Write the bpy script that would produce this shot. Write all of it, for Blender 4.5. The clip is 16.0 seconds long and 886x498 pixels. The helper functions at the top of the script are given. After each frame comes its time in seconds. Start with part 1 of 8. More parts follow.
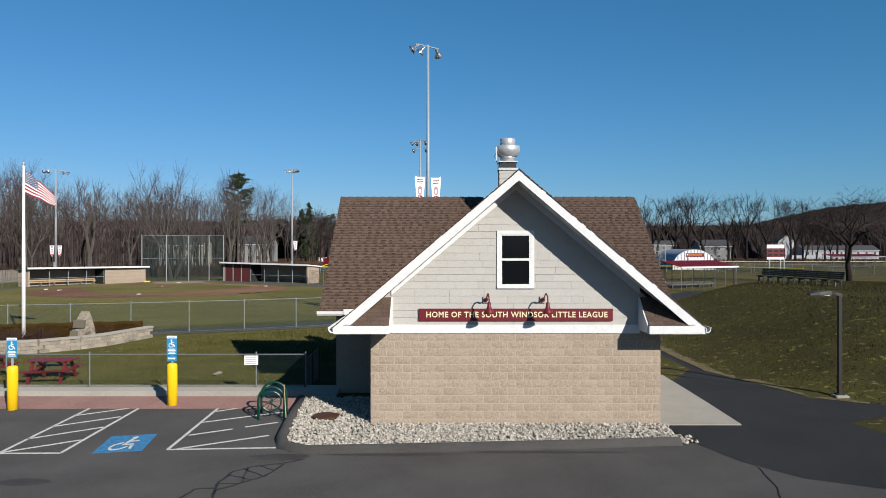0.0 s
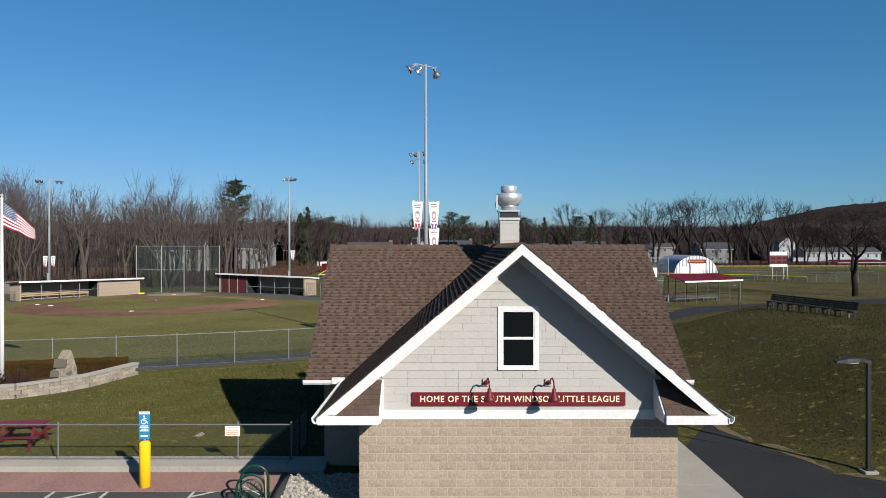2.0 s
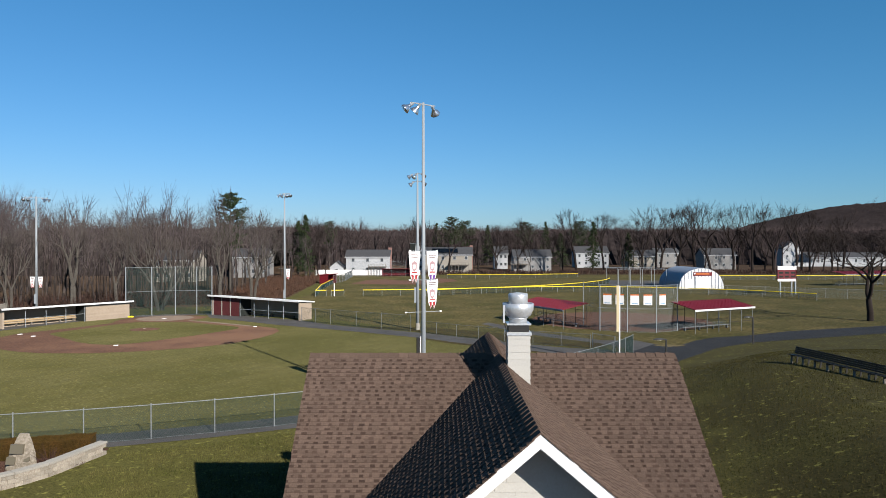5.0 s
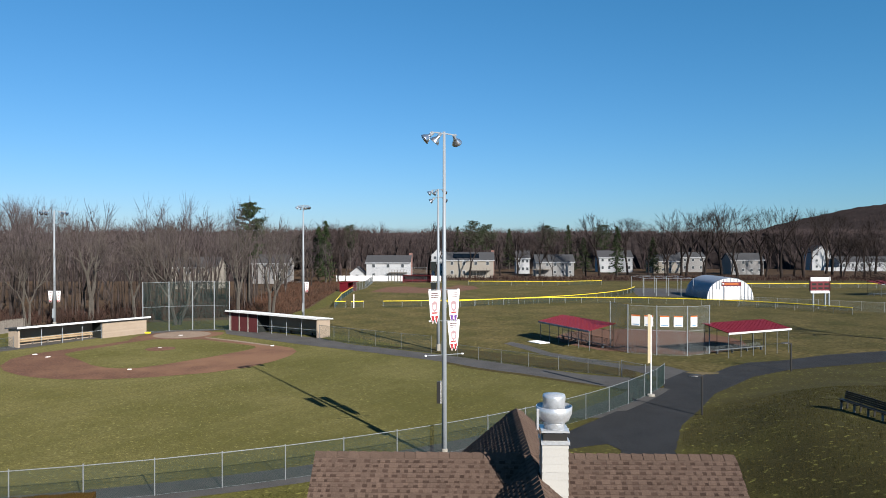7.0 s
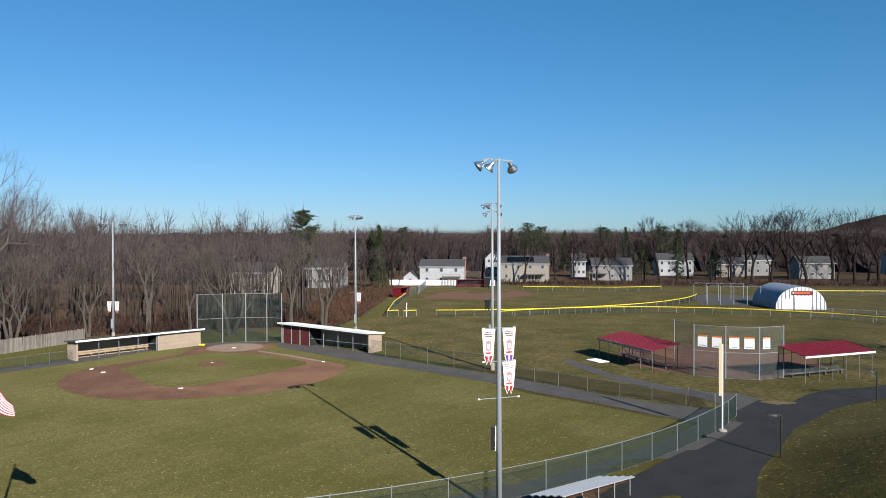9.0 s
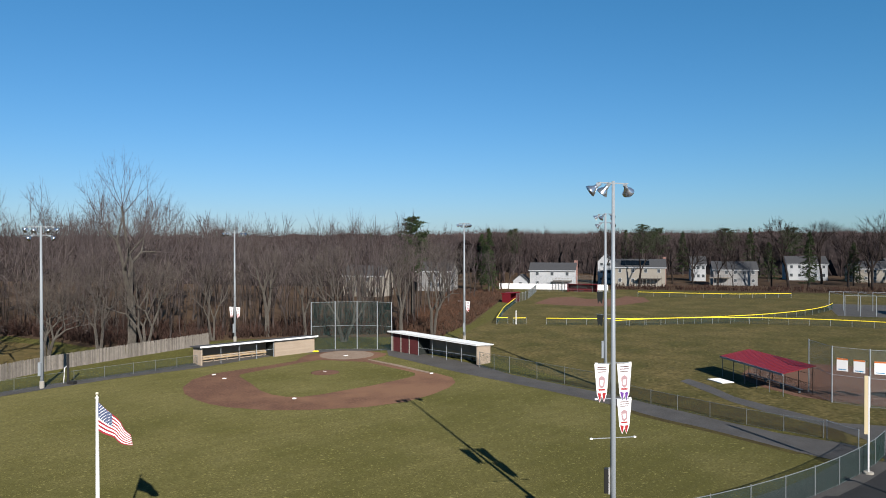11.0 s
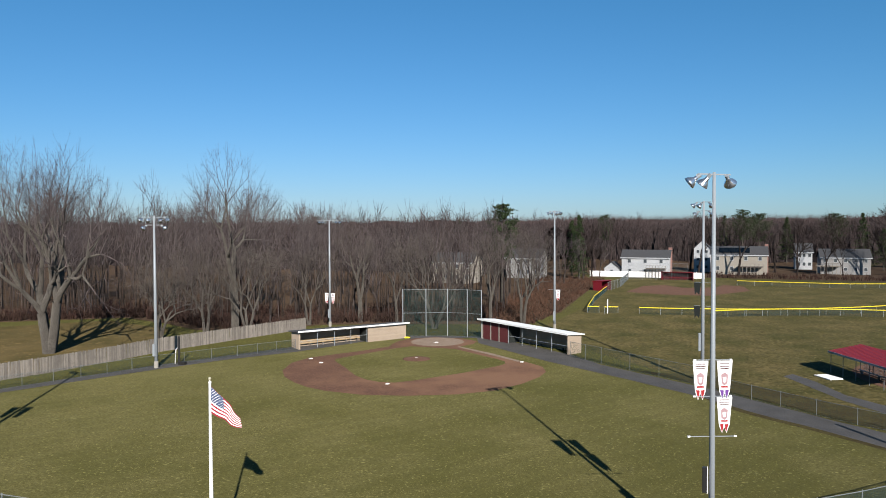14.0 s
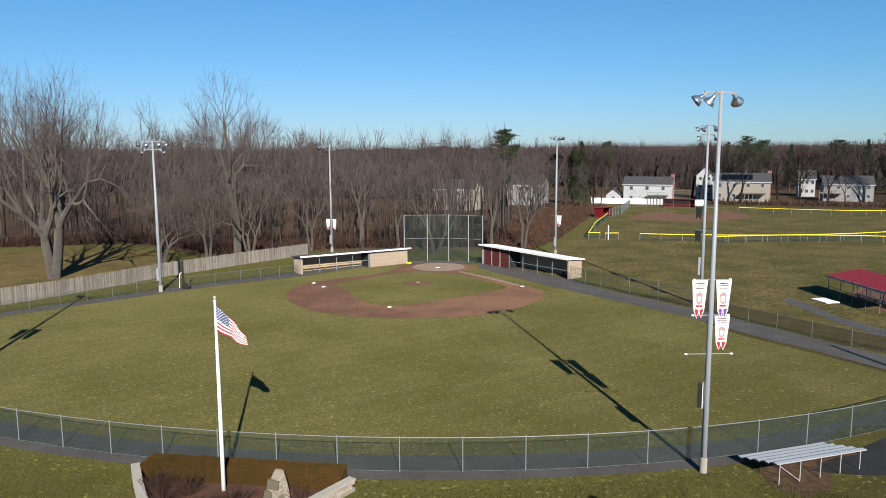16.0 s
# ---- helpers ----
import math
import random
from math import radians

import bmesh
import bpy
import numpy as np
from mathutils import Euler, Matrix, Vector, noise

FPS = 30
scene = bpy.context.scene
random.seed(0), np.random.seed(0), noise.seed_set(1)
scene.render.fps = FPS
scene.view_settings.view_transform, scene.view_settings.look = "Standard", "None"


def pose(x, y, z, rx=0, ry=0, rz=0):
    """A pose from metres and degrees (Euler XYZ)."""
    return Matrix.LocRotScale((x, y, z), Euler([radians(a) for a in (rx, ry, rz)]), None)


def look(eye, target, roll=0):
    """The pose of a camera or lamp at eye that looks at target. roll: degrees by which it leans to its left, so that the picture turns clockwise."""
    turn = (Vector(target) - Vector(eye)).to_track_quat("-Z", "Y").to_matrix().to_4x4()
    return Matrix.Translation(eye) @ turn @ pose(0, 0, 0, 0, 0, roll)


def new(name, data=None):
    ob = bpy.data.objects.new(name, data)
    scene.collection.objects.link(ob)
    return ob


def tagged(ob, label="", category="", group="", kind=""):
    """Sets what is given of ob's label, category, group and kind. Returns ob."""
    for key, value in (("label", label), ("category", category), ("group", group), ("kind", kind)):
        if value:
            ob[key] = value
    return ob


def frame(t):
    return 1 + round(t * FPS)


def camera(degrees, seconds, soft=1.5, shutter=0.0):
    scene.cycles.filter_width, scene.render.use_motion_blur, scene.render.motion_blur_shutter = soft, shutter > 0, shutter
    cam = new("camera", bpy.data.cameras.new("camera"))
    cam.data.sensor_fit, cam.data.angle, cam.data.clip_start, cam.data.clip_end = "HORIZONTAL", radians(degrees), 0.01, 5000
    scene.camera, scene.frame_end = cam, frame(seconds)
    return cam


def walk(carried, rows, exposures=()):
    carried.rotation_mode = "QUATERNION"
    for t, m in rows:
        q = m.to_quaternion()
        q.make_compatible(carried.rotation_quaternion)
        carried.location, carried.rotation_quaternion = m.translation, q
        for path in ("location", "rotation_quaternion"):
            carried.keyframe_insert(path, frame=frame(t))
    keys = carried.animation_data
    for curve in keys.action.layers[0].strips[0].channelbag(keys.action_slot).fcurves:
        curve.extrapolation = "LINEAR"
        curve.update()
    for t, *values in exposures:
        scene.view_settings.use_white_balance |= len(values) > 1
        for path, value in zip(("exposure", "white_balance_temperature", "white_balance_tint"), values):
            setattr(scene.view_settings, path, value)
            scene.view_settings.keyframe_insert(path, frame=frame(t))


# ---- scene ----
cam = camera(65.1, 16.0, soft=0.95)
METRES, EYE, TILT, LEAN, TURN = 17.5, 4.58, 0.0, 0.0, 0.0
ROWS = [
    (0.0, 0.0, 0.0, 0.0, 0.0, 0.0, 0.0),
    (0.5, 0.0009, 0.0199, 0.0266, -0.0, -0.05, 0.0),
    (1.0, 0.0025, 0.0424, 0.053, -0.01, -0.07, -0.0),
    (1.5, 0.0041, 0.0666, 0.0794, -0.01, -0.09, 0.02),
    (2.0, 0.0058, 0.0928, 0.106, -0.01, -0.12, 0.03),
    (2.5, 0.0054, 0.1212, 0.1345, -0.02, -0.15, 0.05),
    (3.0, 0.0055, 0.1535, 0.165, -0.04, -0.15, 0.07),
    (3.5, 0.0083, 0.1846, 0.1974, -0.04, -0.19, 0.09),
    (4.0, 0.0122, 0.2182, 0.229, -0.04, -0.22, 0.07),
    (6.5, 0.0073, 0.4021, 0.3976, 0.79, -0.33, 0.03),
    (7.0, 0.0069, 0.4407, 0.4259, 1.75, -0.34, 0.03),
    (7.5, 0.006, 0.4812, 0.4546, 2.72, -0.37, 0.06),
    (8.0, 0.0038, 0.5195, 0.4828, 3.67, -0.39, 0.04),
    (8.5, 0.0022, 0.5579, 0.5104, 4.73, -0.44, 0.06),
    (11.0, -0.0056, 0.6832, 0.6227, 15.27, -0.57, 0.11),
    (11.5, -0.0046, 0.6826, 0.6375, 17.67, -0.59, 0.1),
    (12.0, -0.0037, 0.6783, 0.6469, 18.96, -0.62, 0.11),
    (12.5, -0.006, 0.675, 0.6505, 19.77, -0.66, 0.12),
    (13.0, -0.0094, 0.6699, 0.6521, 21.43, -0.7, 0.16),
    (13.5, -0.0132, 0.6669, 0.6496, 22.31, -0.73, 0.17),
    (14.0, -0.0143, 0.6646, 0.6443, 22.54, -1.73, 0.2),
    (14.5, -0.0144, 0.662, 0.6358, 22.55, -3.51, 0.21),
    (15.0, -0.0154, 0.6635, 0.6293, 22.58, -5.19, 0.21),
    (15.5, -0.0168, 0.6644, 0.6252, 22.6, -6.5, 0.2),
    (16.0, -0.0169, 0.6645, 0.6225, 22.62, -7.65, 0.22),
]
walk(cam, [(t, pose(0, 0, EYE, TILT, LEAN, TURN) @ pose(METRES * x, METRES * y, METRES * z, 90 + pitch, roll, yaw)) for t, x, y, z, yaw, pitch, roll in ROWS],
     exposures=[(0.0, 0.665, 6500, 10), (2.5, 0.655, 6500, 10), (4.0, 0.775, 6500, 10), (7.0, 1.005, 6500, 10), (8.5, 0.965, 6500, 10), (11.0, 0.825, 6500, 10), (13.5, 0.825, 6500, 10), (16.0, 0.970, 6650, 10)])

# ---- world and sun ----
SUN_TO = Vector((20.3, -30.4, 18.2)).normalized()
world = bpy.data.worlds.new("world")
scene.world = world
world.use_nodes = True
wn = world.node_tree.nodes
sky = wn.new("ShaderNodeTexSky")
sky.sky_type = "NISHITA"
sky.sun_disc = False
sky.sun_elevation = math.asin(SUN_TO.z)
sky.sun_rotation = math.atan2(SUN_TO.x, SUN_TO.y)
sky.altitude = 50.0
sky.air_density = 1.0
sky.dust_density = 0.3
sky.ozone_density = 2.5
tint = wn.new("ShaderNodeMix")
tint.data_type, tint.blend_type = "RGBA", "MULTIPLY"
tint.inputs["Factor"].default_value = 1.0
tint.inputs["B"].default_value = (0.066, 0.100, 0.147, 1.0)
wn["Background"].inputs["Strength"].default_value = 0.051
world.node_tree.links.new(sky.outputs[0], tint.inputs["A"])
split = wn.new("ShaderNodeSeparateColor")
join = wn.new("ShaderNodeCombineColor")
world.node_tree.links.new(tint.outputs["Result"], split.inputs["Color"])
for channel, power, gain in (("Red", 1.22, 9.5), ("Green", 0.84, 7.6), ("Blue", 0.875, 7.9)):
    bend = wn.new("ShaderNodeMath")
    bend.operation = "POWER"
    bend.inputs[1].default_value = power
    lift = wn.new("ShaderNodeMath")
    lift.operation = "MULTIPLY"
    lift.inputs[1].default_value = gain
    world.node_tree.links.new(split.outputs[channel], bend.inputs[0])
    world.node_tree.links.new(bend.outputs[0], lift.inputs[0])
    world.node_tree.links.new(lift.outputs[0], join.inputs[channel])
world.node_tree.links.new(join.outputs["Color"], wn["Background"].inputs["Color"])
sun = new("sun", bpy.data.lights.new("sun", "SUN"))
sun.data.energy = 5.0
sun.data.angle = radians(0.5)
sun.data.color = (1.0, 0.95, 0.87)
sun.matrix_world = look(SUN_TO * 200, (0, 0, 0))


# ---- materials ----
def material(name, base, rough=0.8, metal=0.0, vary=None, scale=1.0, fine=None, fine_scale=30.0, bump=0.0, bump_scale=40.0, island=0.0, obrand=0.0, spec=0.3, bands=None, slope=None, speck=None):
    """base and vary: colours mixed by a broad noise; fine: a colour mixed in by a fine noise; island, obrand: brightness spread by piece."""
    m = bpy.data.materials.new(name)
    m.use_nodes = True
    nt = m.node_tree
    b = nt.nodes["Principled BSDF"]
    b.inputs["Roughness"].default_value = rough
    b.inputs["Metallic"].default_value = metal
    b.inputs["Specular IOR Level"].default_value = spec
    b.inputs["Diffuse Roughness"].default_value = 1.0 if spec <= 0.1 else 0.35
    geo = nt.nodes.new("ShaderNodeNewGeometry")
    col = nt.nodes.new("ShaderNodeRGB")
    col.outputs[0].default_value = (*base, 1)
    out = col.outputs[0]

    def mix(a, second, fac, blend="MIX"):
        n = nt.nodes.new("ShaderNodeMix")
        n.data_type, n.blend_type = "RGBA", blend
        nt.links.new(a, n.inputs["A"])
        if isinstance(second, tuple):
            n.inputs["B"].default_value = (*second, 1)
        else:
            nt.links.new(second, n.inputs["B"])
        if isinstance(fac, float):
            n.inputs["Factor"].default_value = fac
        else:
            nt.links.new(fac, n.inputs["Factor"])
        return n.outputs["Result"]

    def noisy(size, detail=4.0, lo=0.35, hi=0.65, rough_=0.6):
        n = nt.nodes.new("ShaderNodeTexNoise")
        n.inputs["Scale"].default_value = size
        n.inputs["Detail"].default_value = detail
        n.inputs["Roughness"].default_value = rough_
        nt.links.new(geo.outputs["Position"], n.inputs["Vector"])
        r = nt.nodes.new("ShaderNodeMapRange")
        r.inputs["From Min"].default_value, r.inputs["From Max"].default_value = lo, hi
        nt.links.new(n.outputs["Fac"], r.inputs["Value"])
        return r.outputs["Result"]

    if vary:
        fac = noisy(scale)
        if slope:
            xyz = nt.nodes.new("ShaderNodeSeparateXYZ")
            nt.links.new(geo.outputs["Position"], xyz.inputs[0])
            r = nt.nodes.new("ShaderNodeMapRange")
            r.inputs["From Min"].default_value, r.inputs["From Max"].default_value = slope
            r.inputs["To Min"].default_value, r.inputs["To Max"].default_value = -0.6, 0.6
            nt.links.new(xyz.outputs["X"], r.inputs["Value"])
            s = nt.nodes.new("ShaderNodeMath")
            s.operation, s.use_clamp = "SUBTRACT", True
            nt.links.new(fac, s.inputs[0])
            nt.links.new(r.outputs["Result"], s.inputs[1])
            fac = s.outputs[0]
        out = mix(out, vary, fac)
    if bands:
        turn = nt.nodes.new("ShaderNodeMapping")
        turn.inputs["Rotation"].default_value = (0, 0, radians(bands[1]))
        nt.links.new(geo.outputs["Position"], turn.inputs["Vector"])
        w = nt.nodes.new("ShaderNodeTexWave")
        w.inputs["Scale"].default_value, w.inputs["Distortion"].default_value, w.inputs["Detail"].default_value = bands[0], 1.5, 2.0
        nt.links.new(turn.outputs["Vector"], w.inputs["Vector"])
        r = nt.nodes.new("ShaderNodeMapRange")
        r.inputs["To Min"].default_value, r.inputs["To Max"].default_value = 0.95, 1.05
        nt.links.new(w.outputs["Fac"], r.inputs["Value"])
        h = nt.nodes.new("ShaderNodeHueSaturation")
        nt.links.new(out, h.inputs["Color"])
        nt.links.new(r.outputs["Result"], h.inputs["Value"])
        out = h.outputs["Color"]
    if fine:
        out = mix(out, fine, noisy(fine_scale, 3.0, 0.42, 0.7))
    if speck:
        out = mix(out, speck[0], noisy(speck[1], 2.0, 0.60, 0.72))
    for amount, source in ((island, geo.outputs["Random Per Island"]), (obrand, None)):
        if amount:
            if source is None:
                source = nt.nodes.new("ShaderNodeObjectInfo").outputs["Random"]
            r = nt.nodes.new("ShaderNodeMapRange")
            r.inputs["To Min"].default_value, r.inputs["To Max"].default_value = 1 - amount, 1 + amount
            nt.links.new(source, r.inputs["Value"])
            h = nt.nodes.new("ShaderNodeHueSaturation")
            nt.links.new(out, h.inputs["Color"])
            nt.links.new(r.outputs["Result"], h.inputs["Value"])
            out = h.outputs["Color"]
    nt.links.new(out, b.inputs["Base Color"])
    if bump:
        n = nt.nodes.new("ShaderNodeTexNoise")
        n.inputs["Scale"].default_value = bump_scale
        n.inputs["Detail"].default_value = 5.0
        nt.links.new(geo.outputs["Position"], n.inputs["Vector"])
        u = nt.nodes.new("ShaderNodeBump")
        u.inputs["Strength"].default_value = bump
        u.inputs["Distance"].default_value = 0.02
        nt.links.new(n.outputs["Fac"], u.inputs["Height"])
        nt.links.new(u.outputs["Normal"], b.inputs["Normal"])
    return m


GRASS = material("lawn grass", (0.0516, 0.0478, 0.0134), 0.95, vary=(0.0306, 0.0259, 0.00906), scale=0.25, fine=(0.0181, 0.0181, 0.00478), fine_scale=9.0, bump=0.9, bump_scale=12.0, spec=0.1, slope=(22.0, -10.0), speck=((0.107, 0.1, 0.0276), 3.0))
# slope paints the turf darker rightwards, where it scatters less sunlight back
TURF = material("mown turf", (0.0475, 0.0445, 0.0130), 0.95, vary=(0.0780, 0.0690, 0.0268), scale=0.09, fine=(0.035, 0.0333, 0.00944), fine_scale=5.0, bump=1.0, bump_scale=30.0, spec=0.1, bands=(0.16, 33), slope=(-95.0, 35.0), speck=((0.12, 0.108, 0.041), 4.5))
MEADOW = material("meadow grass", (0.034, 0.033, 0.0105), 0.95, vary=(0.074, 0.058, 0.024), scale=0.14, fine=(0.0212, 0.0192, 0.00582), fine_scale=2.0, bump=0.9, bump_scale=9.0, spec=0.08, speck=((0.10, 0.078, 0.034), 2.2))
BANKBLADES = material("rough grass blades", (0.0345, 0.0330, 0.0092), 0.9, vary=(0.0560, 0.0466, 0.0170), scale=0.35, island=0.4, spec=0.05)
BLADES = material("grass blades", (0.0465, 0.0484, 0.0119), 0.9, vary=(0.0765, 0.0676, 0.0227), scale=0.4, island=0.4, spec=0.1)
ASPHALT = material("old asphalt", (0.0307, 0.0281, 0.0268), 0.9, vary=(0.0509, 0.0477, 0.0457), scale=0.55, fine=(0.064, 0.0607, 0.0581), fine_scale=45.0, bump=0.6, bump_scale=80.0)
DARKASPHALT = material("newer dark asphalt", (0.0133, 0.0136, 0.0143), 0.85, vary=(0.0212, 0.0212, 0.0226), scale=0.5, fine=(0.0292, 0.0292, 0.0299), fine_scale=45.0, bump=0.5, bump_scale=90.0, spec=0.12)
DIRT = material("infield clay", (0.095, 0.0540, 0.0340), 0.95, vary=(0.047, 0.0255, 0.0183), scale=0.20, fine=(0.0904, 0.0494, 0.033), fine_scale=5.0, bump=0.4, bump_scale=20.0, spec=0.1, slope=(-50.0, -16.0))
HOMECLAY = material("greyed home plate clay", (0.117, 0.0888, 0.0679), 0.95, vary=(0.0946, 0.0679, 0.0515), scale=0.7, fine=(0.136, 0.107, 0.0863), fine_scale=4.0, bump=0.3, bump_scale=20.0, spec=0.1)
MOUNDCLAY = material("dark mound clay", (0.07, 0.0378, 0.0263), 0.95, vary=(0.0494, 0.0267, 0.0185), scale=0.8, fine=(0.0905, 0.0515, 0.037), fine_scale=6.0, bump=0.3, bump_scale=20.0, spec=0.1)
DULLMAROON = material("dull maroon", (0.0631, 0.0133, 0.0146), 0.7, vary=(0.0498, 0.0093, 0.0106), scale=1.5, fine=(0.0797, 0.0212, 0.0212), fine_scale=12.0)
HOUSEWHITE = material("white clapboard", (0.32, 0.327, 0.342), 0.7, vary=(0.277, 0.284, 0.298), scale=0.2, fine=(0.349, 0.356, 0.364), fine_scale=2.5)
HOUSEGREY = material("grey clapboard", (0.179, 0.176, 0.173), 0.7, vary=(0.153, 0.149, 0.146), scale=0.2, fine=(0.206, 0.199, 0.199), fine_scale=2.5)
BLOCK = material("split face block", (0.264, 0.208, 0.158), 0.9, vary=(0.233, 0.18, 0.133), scale=0.9, fine=(0.301, 0.248, 0.193), fine_scale=18.0, bump=1.0, bump_scale=18.0, obrand=0.06, island=0.03)
MORTAR = material("mortar", (0.326, 0.288, 0.242), 0.95, fine=(0.288, 0.25, 0.204), bump=0.3)
SIDING = material("siding", (0.345, 0.332, 0.31), 0.6, fine=(0.321, 0.308, 0.285), fine_scale=25.0, bump=0.15, bump_scale=30.0, obrand=0.03)
WHITE = material("white paint", (0.539, 0.539, 0.539), 0.5, fine=(0.493, 0.493, 0.485), fine_scale=9.0)
SHINGLE = material("roof shingle", (0.074, 0.050, 0.039), 0.95, vary=(0.060, 0.041, 0.032), scale=0.7, fine=(0.098, 0.068, 0.054), fine_scale=40.0, island=0.13, obrand=0.13, bump=0.5, bump_scale=150.0, spec=0.1)
SHINGLEDARK = material("dark shingle granules", (0.038, 0.025, 0.020), 0.95, vary=(0.048, 0.031, 0.025), scale=1.5, fine=(0.058, 0.039, 0.031), fine_scale=40.0, island=0.25, bump=0.5, bump_scale=150.0, spec=0.05)
GLASS = material("dark glass", (0.004, 0.005, 0.006), 0.08, spec=0.15)
MAROON = material("maroon paint", (0.113, 0.00797, 0.0133), 0.45, fine=(0.0863, 0.00664, 0.0106))
CREAM = material("cream lettering", (0.555, 0.509, 0.353), 0.5)
STEEL = material("brushed steel", (0.56, 0.57, 0.59), 0.34, 0.6, fine=(0.46, 0.47, 0.48), fine_scale=12.0)
GALV = material("galvanized steel", (0.239, 0.259, 0.279), 0.5, 0.12, fine=(0.199, 0.216, 0.232), fine_scale=15.0)
FENCESTEEL = material("bright galvanized fence tube", (0.162, 0.174, 0.184), 0.5, 0.15, fine=(0.124, 0.134, 0.143), fine_scale=12.0)
RAILGREY = material("dull fence steel", (0.133, 0.143, 0.146), 0.6, 0.3, fine=(0.0996, 0.106, 0.11), fine_scale=15.0)
SPUN = material("spun aluminium", (0.616, 0.625, 0.642), 0.22, 0.92, fine=(0.471, 0.479, 0.497), fine_scale=6.0)
WIRE = material("fence wire", (0.106, 0.12, 0.12), 0.6, 0.3)
GREENWIRE = material("green coated wire", (0.0106, 0.0266, 0.0226), 0.7)
CONCRETE = material("concrete", (0.24, 0.223, 0.194), 0.9, vary=(0.206, 0.188, 0.16), scale=0.8, fine=(0.268, 0.251, 0.223), fine_scale=25.0, bump=0.2)
STONE = material("white gravel", (0.264, 0.24, 0.204), 0.9, fine=(0.336, 0.316, 0.28), fine_scale=6.0, island=0.4, bump=0.3)
BRICKRED = material("red paving", (0.182, 0.0946, 0.08), 0.9, vary=(0.154, 0.0771, 0.0657), scale=1.0, fine=(0.217, 0.143, 0.126), fine_scale=20.0, obrand=0.06)
YELLOW = material("yellow sleeve", (0.684, 0.428, 0.00856), 0.4, fine=(0.616, 0.377, 0.00856))
SIGNBLUE = material("sign blue", (0.012, 0.17, 0.33), 0.45)
PAINT = material("white road paint", (0.357, 0.351, 0.334), 0.8, fine=(0.23, 0.225, 0.213), fine_scale=14.0)
BARK = material("bark", (0.0936, 0.0848, 0.0744), 0.95, vary=(0.0631, 0.0559, 0.0482), scale=0.6, fine=(0.0421, 0.0363, 0.0314), fine_scale=8.0, bump=0.6, bump_scale=15.0, spec=0.1)
TWIG = material("twigs", (0.05, 0.041, 0.042), 0.95, vary=(0.078, 0.064, 0.062), scale=0.05, island=0.5, spec=0.05)
WOODBARK = material("woodland bark", (0.0541, 0.0443, 0.0407), 0.95, vary=(0.027, 0.0209, 0.0191), scale=0.15, island=0.5, spec=0.05)
TWIGFAR = material("far twigs", (0.0349, 0.0256, 0.0256), 0.95, vary=(0.0488, 0.0372, 0.036), scale=0.03, island=0.45, spec=0.05)
REDROOF = material("red metal roof", (0.131, 0.00744, 0.0123), 0.5, fine=(0.111, 0.00618, 0.0103), fine_scale=3.0)
DARKMETAL = material("dark bronze", (0.0232, 0.0219, 0.0212), 0.5, 0.3)
WOOD = material("weathered wood", (0.147, 0.129, 0.111), 0.9, vary=(0.102, 0.089, 0.077), scale=2.0, fine=(0.187, 0.167, 0.147), fine_scale=15.0, obrand=0.3, bump=0.3)
TANWOOD = material("tan bench wood", (0.332, 0.239, 0.133), 0.7, fine=(0.279, 0.193, 0.106), fine_scale=12.0)

LITTER = material("leaf litter", (0.0417, 0.0281, 0.0184), 0.95, vary=(0.0548, 0.0359, 0.0228), scale=0.15, fine=(0.0241, 0.0158, 0.0114), fine_scale=3.0, bump=0.8, bump_scale=6.0, spec=0.05)
PINE = material("pine needles", (0.0199, 0.0319, 0.0133), 0.9, vary=(0.0299, 0.0398, 0.0166), scale=0.5, spec=0.1, island=0.4)
BRUSH = material("red-brown brush", (0.0403, 0.0219, 0.0175), 0.95, vary=(0.0271, 0.0184, 0.0154), scale=0.25, island=0.45, spec=0.05)
HEDGE = material("clipped hedge", (0.0511, 0.0279, 0.00838), 0.95, vary=(0.0349, 0.0232, 0.00651), scale=0.9, island=0.35, spec=0.05)
HEDGECORE = material("hedge stems", (0.0266, 0.0181, 0.00744), 0.95, vary=(0.0186, 0.0128, 0.00531), scale=3.0, fine=(0.0398, 0.0239, 0.00954), fine_scale=25.0, bump=1.0, bump_scale=25.0, spec=0.02)
MULCH = material("bark mulch", (0.0423, 0.0214, 0.0164), 0.95, vary=(0.0598, 0.0339, 0.0259), scale=2.0, fine=(0.0174, 0.00896, 0.00747), fine_scale=18.0, bump=1.0, bump_scale=22.0, spec=0.05)
WALLSTONE = material("pale wall stone", (0.219, 0.189, 0.149), 0.9, vary=(0.166, 0.136, 0.106), scale=3.0, fine=(0.266, 0.239, 0.199), fine_scale=18.0, obrand=0.2, bump=0.6, bump_scale=20.0)
BOULDER = material("boulder", (0.193, 0.163, 0.126), 0.9, vary=(0.113, 0.093, 0.0697), scale=2.2, fine=(0.252, 0.219, 0.179), fine_scale=9.0, bump=1.0, bump_scale=7.0)
BRONZE = material("weathered bronze plaque", (0.133, 0.113, 0.0797), 0.5, 0.4)
TAN = material("tan vinyl siding", (0.226, 0.206, 0.176), 0.7, vary=(0.199, 0.179, 0.153), scale=0.3, fine=(0.199, 0.179, 0.153), fine_scale=2.0)
WINDOWGREY = material("far window glass", (0.0498, 0.0564, 0.0631), 0.15, spec=0.4)
ROUGHBROWN = material("rough brown margin", (0.0321, 0.0256, 0.0124), 0.95, vary=(0.0432, 0.037, 0.014), scale=0.4, fine=(0.0206, 0.0156, 0.00823), fine_scale=4.0, bump=0.8, bump_scale=12.0, spec=0.05)
